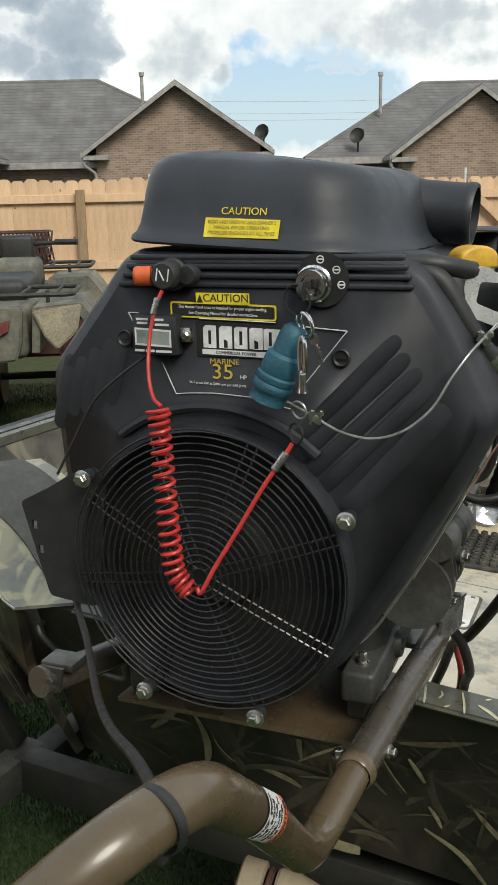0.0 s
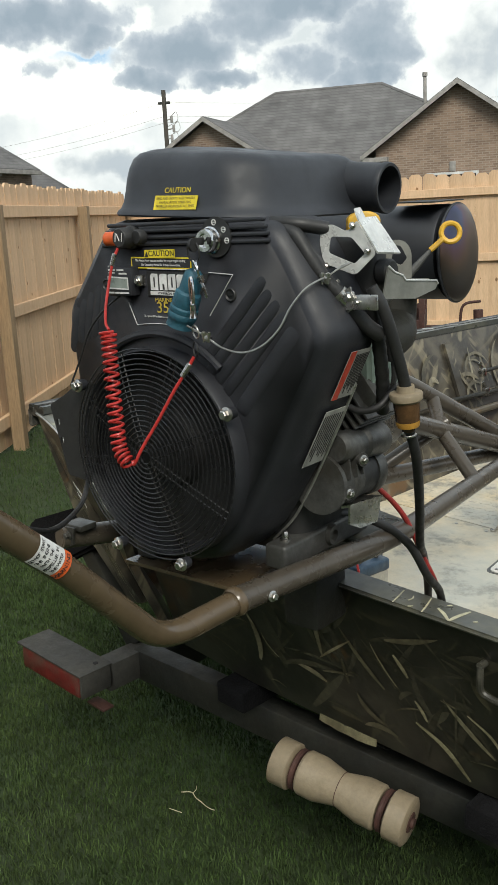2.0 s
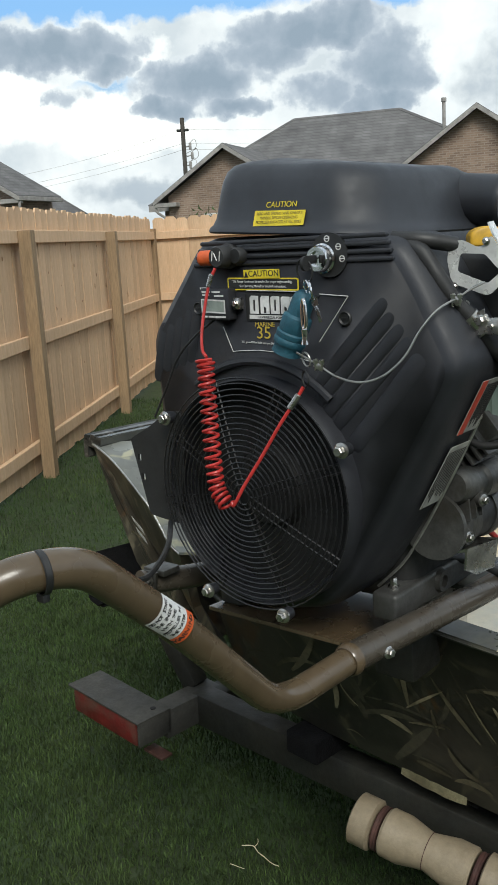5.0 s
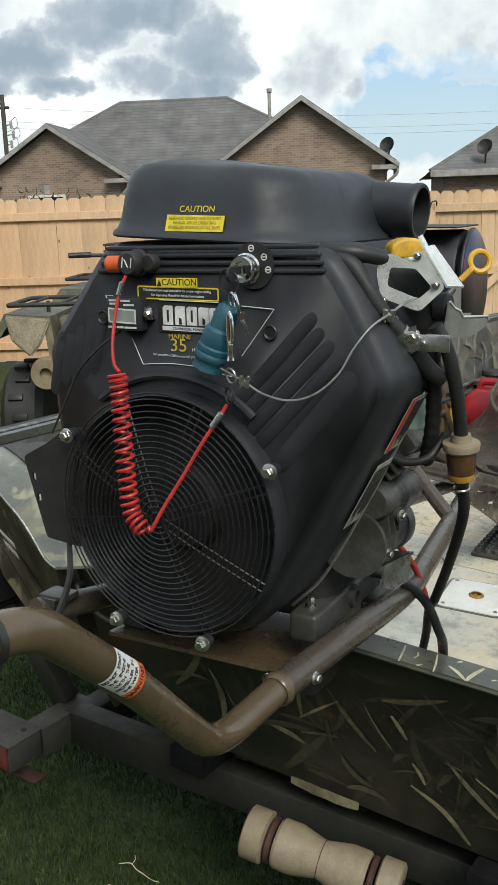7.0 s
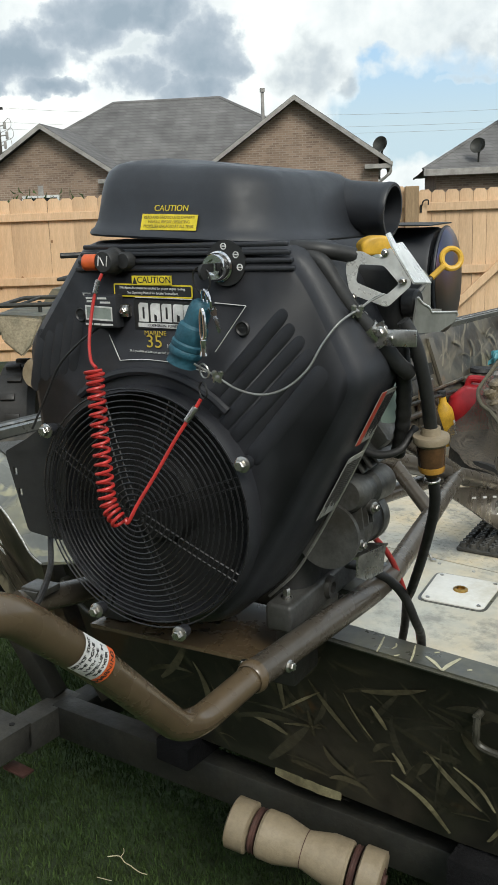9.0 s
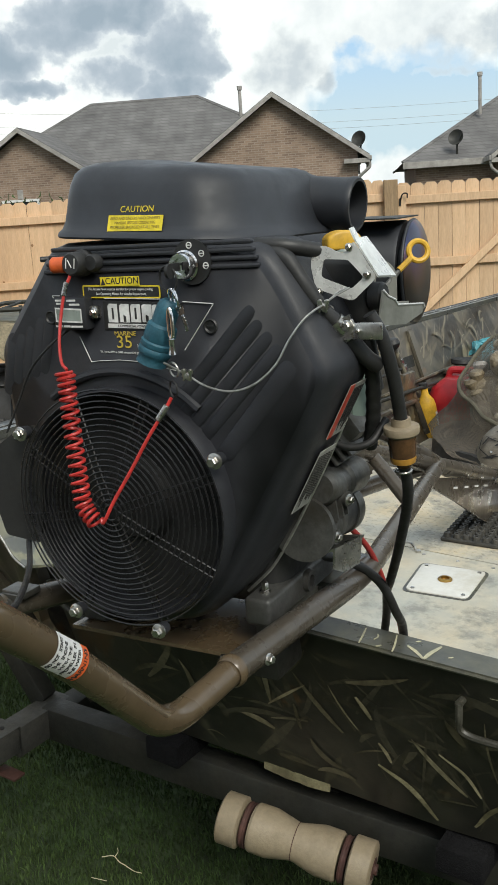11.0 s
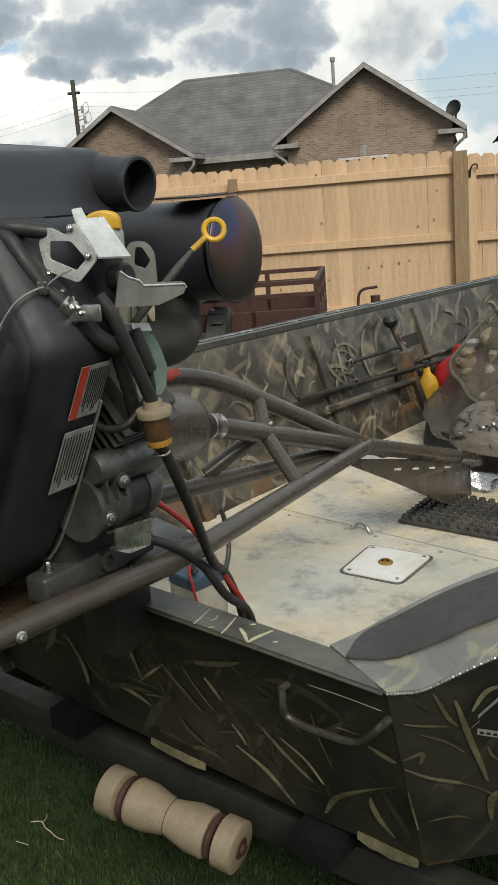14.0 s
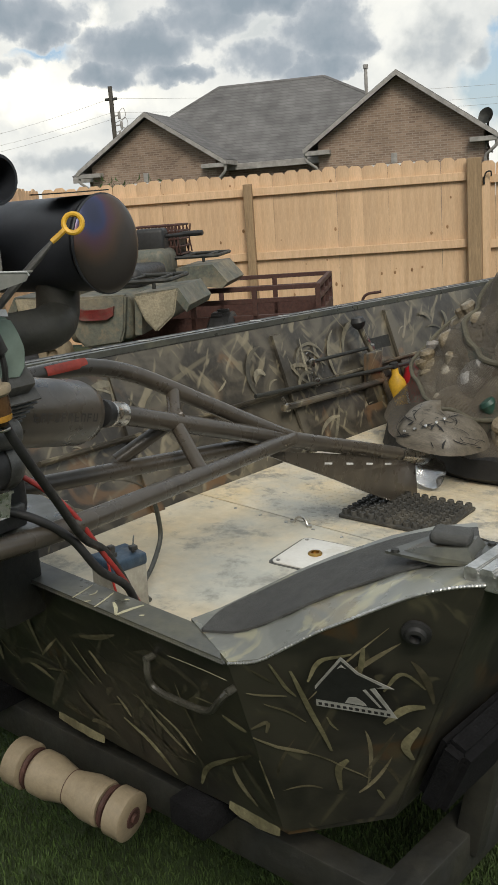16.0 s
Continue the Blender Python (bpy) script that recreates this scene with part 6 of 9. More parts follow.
plate(bm, round_poly([(-0.0475, 0.2875), (0.071, 0.2855), (0.071, 0.3015), (-0.0475, 0.3040)], 0.003), 0.0006, front(0.0430))
part("caution_label", bm, M_LABEL_Y, shroud, "yellow caution label")
bm = bmesh.new()
plate(bm, round_poly([(-0.0455, 0.2893), (0.0692, 0.2874), (0.0692, 0.2998), (-0.0455, 0.3020)], 0.002), 0.0008, front(0.0430))
part("caution_field", bm, M_LABEL_B, shroud)
text("caution_line", "This Access Panel must be installed for proper engine cooling.", 0.0046, front(0.0419) @ pose(0.0115, 0.2978, 0, 0, 0, -1.1), M_LABEL_W, shroud, wide=0.86)
text("caution_line", "See Operating Manual for detailed instructions.", 0.0046, front(0.0419) @ pose(0.0125, 0.2918, 0, 0, 0, -1.1), M_LABEL_W, shroud, wide=0.88)
bm = bmesh.new()
plate(bm, [(-0.0155, 0.3035), (-0.0085, 0.3035), (-0.012, 0.3115)], 0.0008, front(0.0401))
part("warning_triangle", bm, M_INK, shroud)
for x, z in ((-0.104, 0.263), (0.139, 0.251)):
    bm = bmesh.new()
    lathe(bm, (x, 0.0445, z), (x, 0.041, z), [(0.0095, 0), (0.0095, 0.6), (0.008, 1), (0.006, 0.4), (0, 0.4)], 18)
    box(bm, (x - 0.005, 0.0415, z - 0.001), (x + 0.005, 0.043, z + 0.001))
    part("access_screw", bm, M_RUBBER, shroud)

# tachometer
bm = bmesh.new()
box(bm, (-0.086, 0.026, 0.2485), (-0.034, 0.0445, 0.2905), 0.003)
tach = part("tachometer", bm, M_PLASTIC, motor, "small black hour meter with a grey display")
bm = bmesh.new()
plate(bm, [(-0.0825, 0.2590), (-0.0400, 0.2575), (-0.0400, 0.2755), (-0.0825, 0.2775)], 0.0006, front(0.0262), holes=[[(-0.0805, 0.2610), (-0.0420, 0.2595), (-0.0420, 0.2735), (-0.0805, 0.2755)]])
part("display_frame", bm, M_LABEL_W, tach)
bm = bmesh.new()
plate(bm, [(-0.0805, 0.2610), (-0.0420, 0.2595), (-0.0420, 0.2735), (-0.0805, 0.2755)], 0.0004, front(0.0262))
part("display", bm, M_LCD, tach, "grey liquid crystal display")
bm = bmesh.new()
for x0, x1, z in ((-0.080, -0.066, 0.2865), (-0.079, -0.067, 0.2825), (-0.062, -0.048, 0.2862), (-0.058, -0.042, 0.2810), (-0.083, -0.072, 0.2535), (-0.070, -0.060, 0.2533), (-0.058, -0.040, 0.2530)):
    box(bm, (x0, 0.0252, z - 0.0012), (x1, 0.0262, z + 0.0012))
part("printed_line", bm, M_LABEL_W, tach)["kind"] = "stuff"
bm = bmesh.new()
box(bm, (-0.034, 0.034, 0.262), (-0.022, 0.0445, 0.278), 0.002)
bolt(bm, (-0.0260, 0.034, 0.270), (0, -1, 0), 0.0048, 0.006)
part("tach_bracket", bm, M_STEEL, tach, "small bracket with a bright bolt")
bm = bmesh.new()
sweep(bm, smooth_path([(-0.07, 0.038, 0.249), (-0.10, 0.03, 0.228), (-0.14, 0.032, 0.195), (-0.17, 0.034, 0.15), (-0.195, 0.03, 0.105)], 6), 0.0016, 6)
part("sender_wire", bm, M_RUBBER, tach, "thin black wire")

# switches
bm = bmesh.new()
lathe(bm, (-0.042, 0.046, 0.332), (-0.042, 0.016, 0.332), [(0.017, 0), (0.017, 0.25), (0.0145, 0.3), (0.0145, 0.9), (0.0125, 1), (0, 1)], 28)
lathe(bm, (-0.022, 0.046, 0.332), (-0.022, 0.030, 0.332), [(0.011, 0), (0.011, 0.8), (0.009, 1), (0, 1)], 20)
choke = part("choke_knob", bm, M_RUBBER, motor, "black round choke knob with a white mark")
bm = bmesh.new()
for p, q in (((-0.0495, 0.327), (-0.0475, 0.3395)), ((-0.0455, 0.3375), (-0.0405, 0.3275)), ((-0.0365, 0.3265), (-0.0345, 0.339))):
    sweep(bm, [(p[0], 0.0156, p[1]), (q[0], 0.0156, q[1])], 0.0008, 5)
part("white_mark", bm, M_LABEL_W, choke)
bm = bmesh.new()
lathe(bm, (-0.062, 0.030, 0.331), (-0.079, 0.024, 0.331), [(0, 0), (0.0102, 0), (0.0102, 0.85), (0.008, 1), (0, 1)], 24)
part("stop_button", bm, M_ORANGE, motor, "orange stop button")
bm = bmesh.new()
lathe(bm, (0.112, 0.045, 0.324), (0.112, 0.025, 0.324), [(0.0185, 0), (0.0185, 0.35), (0.0165, 0.42), (0.0160, 0.85), (0.0145, 1), (0.0095, 1), (0.0090, 0.8), (0, 0.8)], 32)
ign = part("ignition_switch", bm, M_CHROME, motor, "bright ignition switch with a key in it")
bm = bmesh.new()
plate(bm, circle(0.120, 0.328, 0.027, 28), 0.0030, front(0.0440))
part("switch_plate", bm, M_LABEL_B, ign)
bm = bmesh.new()
for x, z in ((0.118, 0.3475), (0.1345, 0.3375), (0.1395, 0.323)):
    sweep(bm, [(x + 0.0035 * math.cos(a), 0.0406, z + 0.0035 * math.sin(a)) for a in (k * math.pi / 6 for k in range(13))], 0.0007, 4)
    box(bm, (x - 0.003, 0.0400, z - 0.0005), (x + 0.003, 0.0409, z + 0.0008))
part("switch_mark", bm, M_LABEL_W, ign)
bm = bmesh.new()
box(bm, (0.1108, 0.004, 0.319), (0.1132, 0.026, 0.329), 0.001, pose(0, 0, 0))
lathe(bm, (0.1100, 0.004, 0.320), (0.1138, 0.004, 0.320), [(0, 0), (0.009, 0), (0.009, 1), (0, 1)], 20)
key = part("key", bm, M_RUBBER, ign, "black-headed key")


def torus(bm, c, axis, R, r, seg=28, sides=7, arc=1.0):
    m, _ = axis_matrix(c, Vector(c) + Vector(axis))
    k = int(seg * arc)
    sweep(bm, [m @ Vector((R * math.cos(2 * math.pi * i / seg), R * math.sin(2 * math.pi * i / seg), 0)) for i in range(k + 1)], r, sides)
    return bm


lan = thing("key_float", ENGINE, "blue foam key float hanging from the key by split rings", "key float")
bm = bmesh.new()
torus(bm, (0.104, 0.012, 0.311), (0.3, 1, 0.1), 0.0150, 0.0012)
part("fob_cord", bm, M_RUBBER, lan, "thin black cord loop")
bm = bmesh.new()
torus(bm, (0.114, 0.004, 0.288), (0.8, 1, 0.3), 0.0125, 0.0015)
torus(bm, (0.1165, 0.005, 0.287), (1.1, 1, 0.2), 0.0125, 0.0015)
part("split_ring", bm, M_CHROME, lan, "bright split ring")
bm = bmesh.new()
a, b = Vector((0.1035, 0.014, 0.286)), Vector((0.071, 0.010, 0.211))
lathe(bm, a, b, [(0, 0), (0.0080, 0.0), (0.0125, 0.05), (0.0142, 0.14), (0.0146, 0.36), (0.0180, 0.40), (0.0188, 0.46), (0.0190, 0.60), (0.0180, 0.635), (0.0202, 0.66), (0.0202, 0.72), (0.0193, 0.74), (0.0206, 0.77), (0.0206, 0.83), (0.0198, 0.85), (0.0181, 0.88), (0.0181, 0.95), (0.0189, 1.0), (0, 1)], 28)
part("float_body", bm, M_BLUE, lan, "blue ribbed float")
bm = bmesh.new()
hang = pose(0.1215, 0.004, 0.280, 0, -16, 12)
plate(bm, round_poly([(-0.004, -0.011), (0.004, -0.011), (0.005, 0.0), (-0.005, 0.0)], 0.002), 0.0018, hang @ pose(0, 0, 0, 90, 0, 0))
box(bm, (-0.0022, -0.0018, -0.031), (0.0022, 0.0, -0.010), 0.0006, hang)
for k in range(4):
    box(bm, (0.0018, -0.0016, -0.028 + 0.004 * k), (0.0036, -0.0004, -0.0262 + 0.004 * k), 0.0003, hang)
part("spare_key", bm, M_CHROME, lan, "small bright spare key")
bm = bmesh.new()
sweep(bm, smooth_path([(0.105, -0.008, 0.268), (0.1085, -0.010, 0.260), (0.109, -0.010, 0.240), (0.106, -0.009, 0.232), (0.103, -0.008, 0.240), (0.103, -0.008, 0.260), (0.105, -0.008, 0.268)], 5), 0.0023, 8)
lathe(bm, (0.106, -0.009, 0.232), (0.105, -0.008, 0.214), [(0, 0), (0.0045, 0), (0.0035, 0.5), (0.0055, 1), (0, 1)], 14)
bm.transform(pose(0.010, 0.0, 0.011))
part("snap_hook", bm, M_CHROME, lan, "bright steel snap hook")

# kill-switch lanyard
cord = thing("kill_switch_lanyard", ENGINE, "red coiled kill-switch lanyard looped in front of the fan guard", "lanyard")
bm = bmesh.new()
sweep(bm, smooth_path([(-0.041, 0.012, 0.318), (-0.047, 0.006, 0.300), (-0.0505, -0.002, 0.270), (-0.046, -0.016, 0.238), (-0.036, -0.028, 0.216), (-0.024, -0.034, 0.208)], 8), 0.0021, 8)
part("upper_cord", bm, M_RED, cord)
centre = smooth_path([(-0.029, -0.032, 0.204), (-0.0245, -0.036, 0.16), (-0.020, -0.040, 0.11), (-0.0165, -0.042, 0.068), (-0.011, -0.044, 0.036), (0.006, -0.045, 0.016)], 12)
turns, R = 20, 0.0098
bm = bmesh.new()
helix = []
N = turns * 16
for i in range(N + 1):
    s = i / N
    f = s ** 1.25 * (len(centre) - 1)
    k = min(int(f), len(centre) - 2)
    p = centre[k].lerp(centre[k + 1], f - k)
    d = (centre[k + 1] - centre[k]).normalized()
    u = d.cross(Vector((0, 1, 0))).normalized()
    v = d.cross(u)
    ang = 2 * math.pi * turns * s
    rr = R * (1.15 if s < 0.06 else 1.0)
    helix.append(p + u * rr * math.cos(ang) + v * rr * math.sin(ang))
sweep(bm, helix, 0.0022, 7)
part("coil", bm, M_RED, cord, "bright red coiled cord")
bm = bmesh.new()
sweep(bm, smooth_path([helix[-1], (0.018, -0.046, 0.020), (0.030, -0.038, 0.045), (0.050, -0.024, 0.082), (0.072, -0.010, 0.124), (0.090, 0.000, 0.153), (0.100, 0.004, 0.170)], 8), 0.0024, 8)
part("lower_cord", bm, M_RED, cord)
bm = bmesh.new()
rod(bm, (0.083, -0.004, 0.143), (0.095, 0.001, 0.161), 0.0042, 10, 0.001)
part("crimp", bm, M_STEEL, cord, "bright crimp sleeve")
bm = bmesh.new()
rod(bm, (-0.0445, 0.008, 0.311), (-0.0485, 0.004, 0.294), 0.0032, 10, 0.001)
part("crimp", bm, M_STEEL, cord)
bm = bmesh.new()
torus(bm, (0.104, 0.004, 0.181), (0.6, 1, 0), 0.010, 0.0013, 20, 6)
part("wire_loop", bm, M_RUBBER, cord)

cable = thing("steel_tether", ENGINE, "thin clear-coated steel tether with cable clamps", "tether")
bm = bmesh.new()
sweep(bm, smooth_path([(0.098, -0.004, 0.214), (0.110, 0.004, 0.205), (0.123, 0.008, 0.197), (0.150, 0.008, 0.184), (0.180, 0.012, 0.179), (0.209, 0.016, 0.188), (0.234, 0.022, 0.210), (0.250, 0.028, 0.238), (0.264, 0.042, 0.260), (0.272, 0.066, 0.270), (0.272, 0.080, 0.269)], 8), 0.0014, 7)
part("tether_wire", bm, M_ALU, cable)
bm = bmesh.new()
torus(bm, (0.108, 0.002, 0.205), (0.4, 1, 0.2), 0.009, 0.0012)
part("tether_eye", bm, M_ALU, cable)
for p in ((0.123, 0.008, 0.197), (0.272, 0.076, 0.269)):
    bm = bmesh.new()
    x, y, z = p
    box(bm, (-0.006, -0.004, -0.004), (0.006, 0.004, 0.004), 0.001, Matrix.Translation(p) @ pose(0, 0, 0, 0, 30, 0))
    for dx in (-0.0045, 0.0045):
        rod(bm, (x + dx, y - 0.002, z - 0.006), (x + dx + 0.003, y - 0.004, z + 0.009), 0.0016, 8)
        lathe(bm, (x + dx + 0.002, y - 0.004, z + 0.004), (x + dx + 0.0027, y - 0.0045, z + 0.008), [(0, 0), (0.0034, 0), (0.0034, 1), (0, 1)], 6)
    part("cable_clamp", bm, M_STEEL, cable, "zinc wire-rope clamp")
bm = bmesh.new()
sweep(bm, smooth_path([(0.272, 0.076, 0.269), (0.281, 0.086, 0.279), (0.296, 0.100, 0.288), (0.284, 0.095, 0.284), (0.272, 0.078, 0.271)], 6), 0.0011, 6)
part("tether_eye", bm, M_ALU, cable)

# air cleaner
AC = [(-0.117, 0.095), (-0.085, 0.066), (0.115, 0.064), (0.158, 0.105), (0.178, 0.19), (0.178, 0.345), (0.14, 0.385), (-0.08, 0.385), (-0.117, 0.35)]
base = round_poly(AC, 0.03, 5)
cx, cy = 0.03, 0.225


def shrink(loop, d, z):
    out = []
    for x, y in loop:
        r = math.hypot(x - cx, y - cy)
        k = (r - d) / r
        out.append((cx + (x - cx) * k, cy + (y - cy) * k, z + 0.005 - 0.06 * x - 0.02 * max(0.0, x - 0.04) * (z > 0.40)))
    return out


bm = bmesh.new()
loft(bm, [shrink(base, d, z) for d, z in ((0.01, 0.3525), (-0.004, 0.3525), (-0.006, 0.355), (-0.004, 0.3595), (0.001, 0.363), (0.006, 0.372), (0.010, 0.388), (0.0135, 0.405), (0.018, 0.420), (0.025, 0.433), (0.036, 0.441), (0.055, 0.4455), (0.10, 0.448))])
cleaner = part("air_cleaner_cover", bm, M_COVER, motor, "smooth black air cleaner cover")
bm = bmesh.new()
lathe(bm, (0.125, 0.323, 0.392), (0.222, 0.3235, 0.382), [(0.046, 0), (0.038, 0.25), (0.036, 0.35), (0.036, 0.86), (0.0375, 0.9), (0.0375, 0.97), (0.036, 1.0), (0.032, 1.0), (0.031, 0.55), (0, 0.5)], 40)
part("intake_pipe", bm, M_COVER, cleaner, "black open intake pipe")
for x, y in ((0.0, 0.10), (-0.04, 0.26), (0.12, 0.14)):
    bm = bmesh.new()
    rod(bm, (x, y, 0.335), (x, y, 0.352), 0.007, 12)
    part("cover_post", bm, M_RUBBER, cleaner)
bm = bmesh.new()
LEAN = Matrix.Translation((0, 0.0662, 0.366)) @ pose(0, 0, 0, -17, 0, 0) @ Matrix.Translation((0, -0.0662, -0.366))
plate(bm, [(-0.0175, 0.3685), (0.0655, 0.3655), (0.0665, 0.3850), (-0.0165, 0.3890)], 0.0008, LEAN @ front(0.0655))
lab = part("caution_label", bm, M_LABEL_Y, cleaner, "yellow caution label")
text("caution_line", "CAUTION", 0.0108, LEAN @ front(0.0650) @ pose(0.026, 0.3945, 0, 0, 0, -2), M_LABEL_Y, cleaner, wide=1.05)
for k, words in enumerate(("READ AND UNDERSTAND OWNER'S", "MANUAL BEFORE OPERATING", "PROPELLER ENGAGED AT ALL TIMES")):
    text("caution_line", words, 0.0052, LEAN @ front(0.0644) @ pose(0.0245, 0.3830 - k * 0.0056, 0, 0, 0, -2), M_FADED, lab, wide=0.88)

# crankcase, cylinders and the parts at the side
bm = bmesh.new()
loft(bm, [[(x, y, z) for x, z in inset(body, d)] for d, y in ((0.012, 0.154), (0.010, 0.158), (0.010, 0.170), (0.03, 0.172))])
part("back_plate", bm, M_CAST, motor, "cast aluminium back plate")
bm = bmesh.new()
box(bm, (-0.13, 0.165, -0.17), (0.150, 0.37, 0.10), 0.03, seg=3)
part("crankcase", bm, M_RUBBER, motor, "blackened crankcase")
for s in (-1, 1):
    for k in range(9):
        bm = bmesh.new()
        d = Vector((0.788 * s, 0, 0.616))
        c = Vector((0.03 + 0.06 * s, 0.29, 0.015)) + d * (0.035 + k * 0.0135)
        q = Matrix.Translation(c) @ pose(0, 0, 0, 0, 52 * s, 0)
        box(bm, (-0.064, -0.075, -0.0022), (0.064, 0.045, 0.0022), 0.001, q)
        part("cylinder_fin", bm, M_CAST, motor, smooth=False)
    bm = bmesh.new()
    box(bm, (-0.05, -0.06, 0), (0.05, 0.035, 0.17), 0.01, Matrix.Translation((0.03 + 0.06 * s, 0.29, 0.015)) @ pose(0, 0, 0, 0, 52 * s, 0))
    part("cylinder", bm, M_CAST, motor)
    bm = bmesh.new()
    box(bm, (-0.042, -0.045, 0.165), (0.042, 0.010, 0.210), 0.010, Matrix.Translation((0.03 + 0.06 * s, 0.29, 0.015)) @ pose(0, 0, 0, 0, 52 * s, 0), seg=3)
    if s < 0:
        part("rocker_cover", bm, M_CAST, motor, "cast rocker cover")
    else:
        bm.free()
bm = bmesh.new()
slab(bm, [(0.234, 0.236, 0.188), (0.240, 0.258, 0.193), (0.248, 0.292, 0.185), (0.251, 0.302, 0.165), (0.253, 0.311, 0.135), (0.252, 0.306, 0.104), (0.248, 0.294, 0.090), (0.236, 0.236, 0.095)], (-0.075, -0.01, -0.012))
bmesh.ops.bevel(bm, geom=list(bm.edges), offset=0.005, segments=3, affect="EDGES", clamp_overlap=True)
rocker = part("rocker_cover", bm, M_GREEN, motor, "pale green enamelled rocker cover")
bm = bmesh.new()
slab(bm, [(0.236, 0.262, 0.190), (0.245, 0.290, 0.186), (0.239, 0.292, 0.196), (0.230, 0.266, 0.199)], (-0.03, 0, 0.0))
part("cover_cap", bm, M_LABEL_W, rocker, "pale top of the cover", smooth=False)
bm = bmesh.new()
sweep(bm, smooth_path([(0.262, 0.232, 0.195), (0.268, 0.240, 0.165), (0.268, 0.250, 0.140)], 5), 0.0105, 14)
sweep(bm, smooth_path([(0.268, 0.250, 0.140), (0.266, 0.254, 0.11), (0.255, 0.255, 0.08), (0.235, 0.25, 0.07)], 5), 0.0045, 8)
part("plug_boot", bm, M_RUBBER, motor, "black spark plug boot and lead")
bm = bmesh.new()
box(bm, (-0.10, 0.15, 0.14), (0.13, 0.35, 0.32), 0.02)
part("intake_block", bm, M_RUBBER, motor)
# starter
bm = bmesh.new()
lathe(bm, (0.190, 0.160, -0.040), (0.190, 0.228, -0.043), [(0, 0), (0.046, 0), (0.046, 0.12), (0.040, 0.2), (0.040, 0.55), (0.043, 0.6), (0.043, 0.75), (0.039, 0.8), (0.039, 1.0), (0, 1)], 32)
starter = part("starter_motor", bm, M_CAST, motor, "dull aluminium starter motor")
bm = bmesh.new()
lathe(bm, (0.190, 0.226, -0.043), (0.190, 0.272, -0.045), [(0, 0), (0.0375, 0), (0.0375, 1), (0, 1)], 32)
part("black_body", bm, M_RUBBER, starter, "black middle section")
bm = bmesh.new()
lathe(bm, (0.190, 0.270, -0.045), (0.190, 0.302, -0.046), [(0, 0), (0.040, 0), (0.041, 0.25), (0.041, 0.6), (0.034, 1), (0, 1)], 32)
part("end_cap", bm, M_CAST, starter)
bm = bmesh.new()
lathe(bm, (0.214, 0.170, 0.016), (0.214, 0.296, 0.006), [(0, 0), (0.020, 0.0), (0.024, 0.05), (0.024, 0.30), (0.021, 0.33), (0.021, 0.48), (0.026, 0.52), (0.026, 0.95), (0.022, 1), (0, 1)], 28)
part("solenoid", bm, M_CAST, starter, "dull aluminium solenoid")
for y in (0.178, 0.196, 0.212):
    bm = bmesh.new()
    slab(bm, [(0.205, y, 0.012), (0.232, y, 0.004), (0.236, y, -0.03), (0.205, y, -0.04)], (0, 0.0035, 0))
    part("web_rib", bm, M_CAST, starter, smooth=False)
for p in ((0.240, 0.205, -0.006), (0.232, 0.178, -0.052)):
    bm = bmesh.new()
    lathe(bm, (p[0] - 0.02, p[1] + 0.004, p[2]), (p[0] + 0.001, p[1], p[2]), [(0, 0), (0.011, 0), (0.0105, 1), (0, 1)], 16)
    boss = part("bolt_boss", bm, M_CAST, starter)
    bm = bmesh.new()
    bolt(bm, p, (1, -0.3, 0), 0.0055, 0.007)
    part("case_bolt", bm, M_STEEL, boss)
bm = bmesh.new()
slab(bm, [(0.205, 0.195, -0.085), (0.222, 0.195, -0.080), (0.238, 0.262, -0.080), (0.20, 0.262, -0.085)], (0, 0, 0.004))
slab(bm, [(0.221, 0.196, -0.079), (0.237, 0.258, -0.079), (0.235, 0.250, -0.116), (0.226, 0.215, -0.118), (0.219, 0.196, -0.108)], (-0.003, 0, 0))
part("starter_bracket", bm, M_STEEL, motor, "bent zinc starter bracket", smooth=False)
# lower edge trim of the shroud
bm = bmesh.new()
sweep(bm, smooth_path([(0.262, 0.157, 0.118), (0.228, 0.158, 0.050), (0.203, 0.160, 0.004), (0.176, 0.160, -0.045), (0.143, 0.160, -0.098), (0.10, 0.160, -0.142)], 5), 0.0024, 6)
part("edge_trim", bm, M_ALU, motor, "bright bent edge trim")
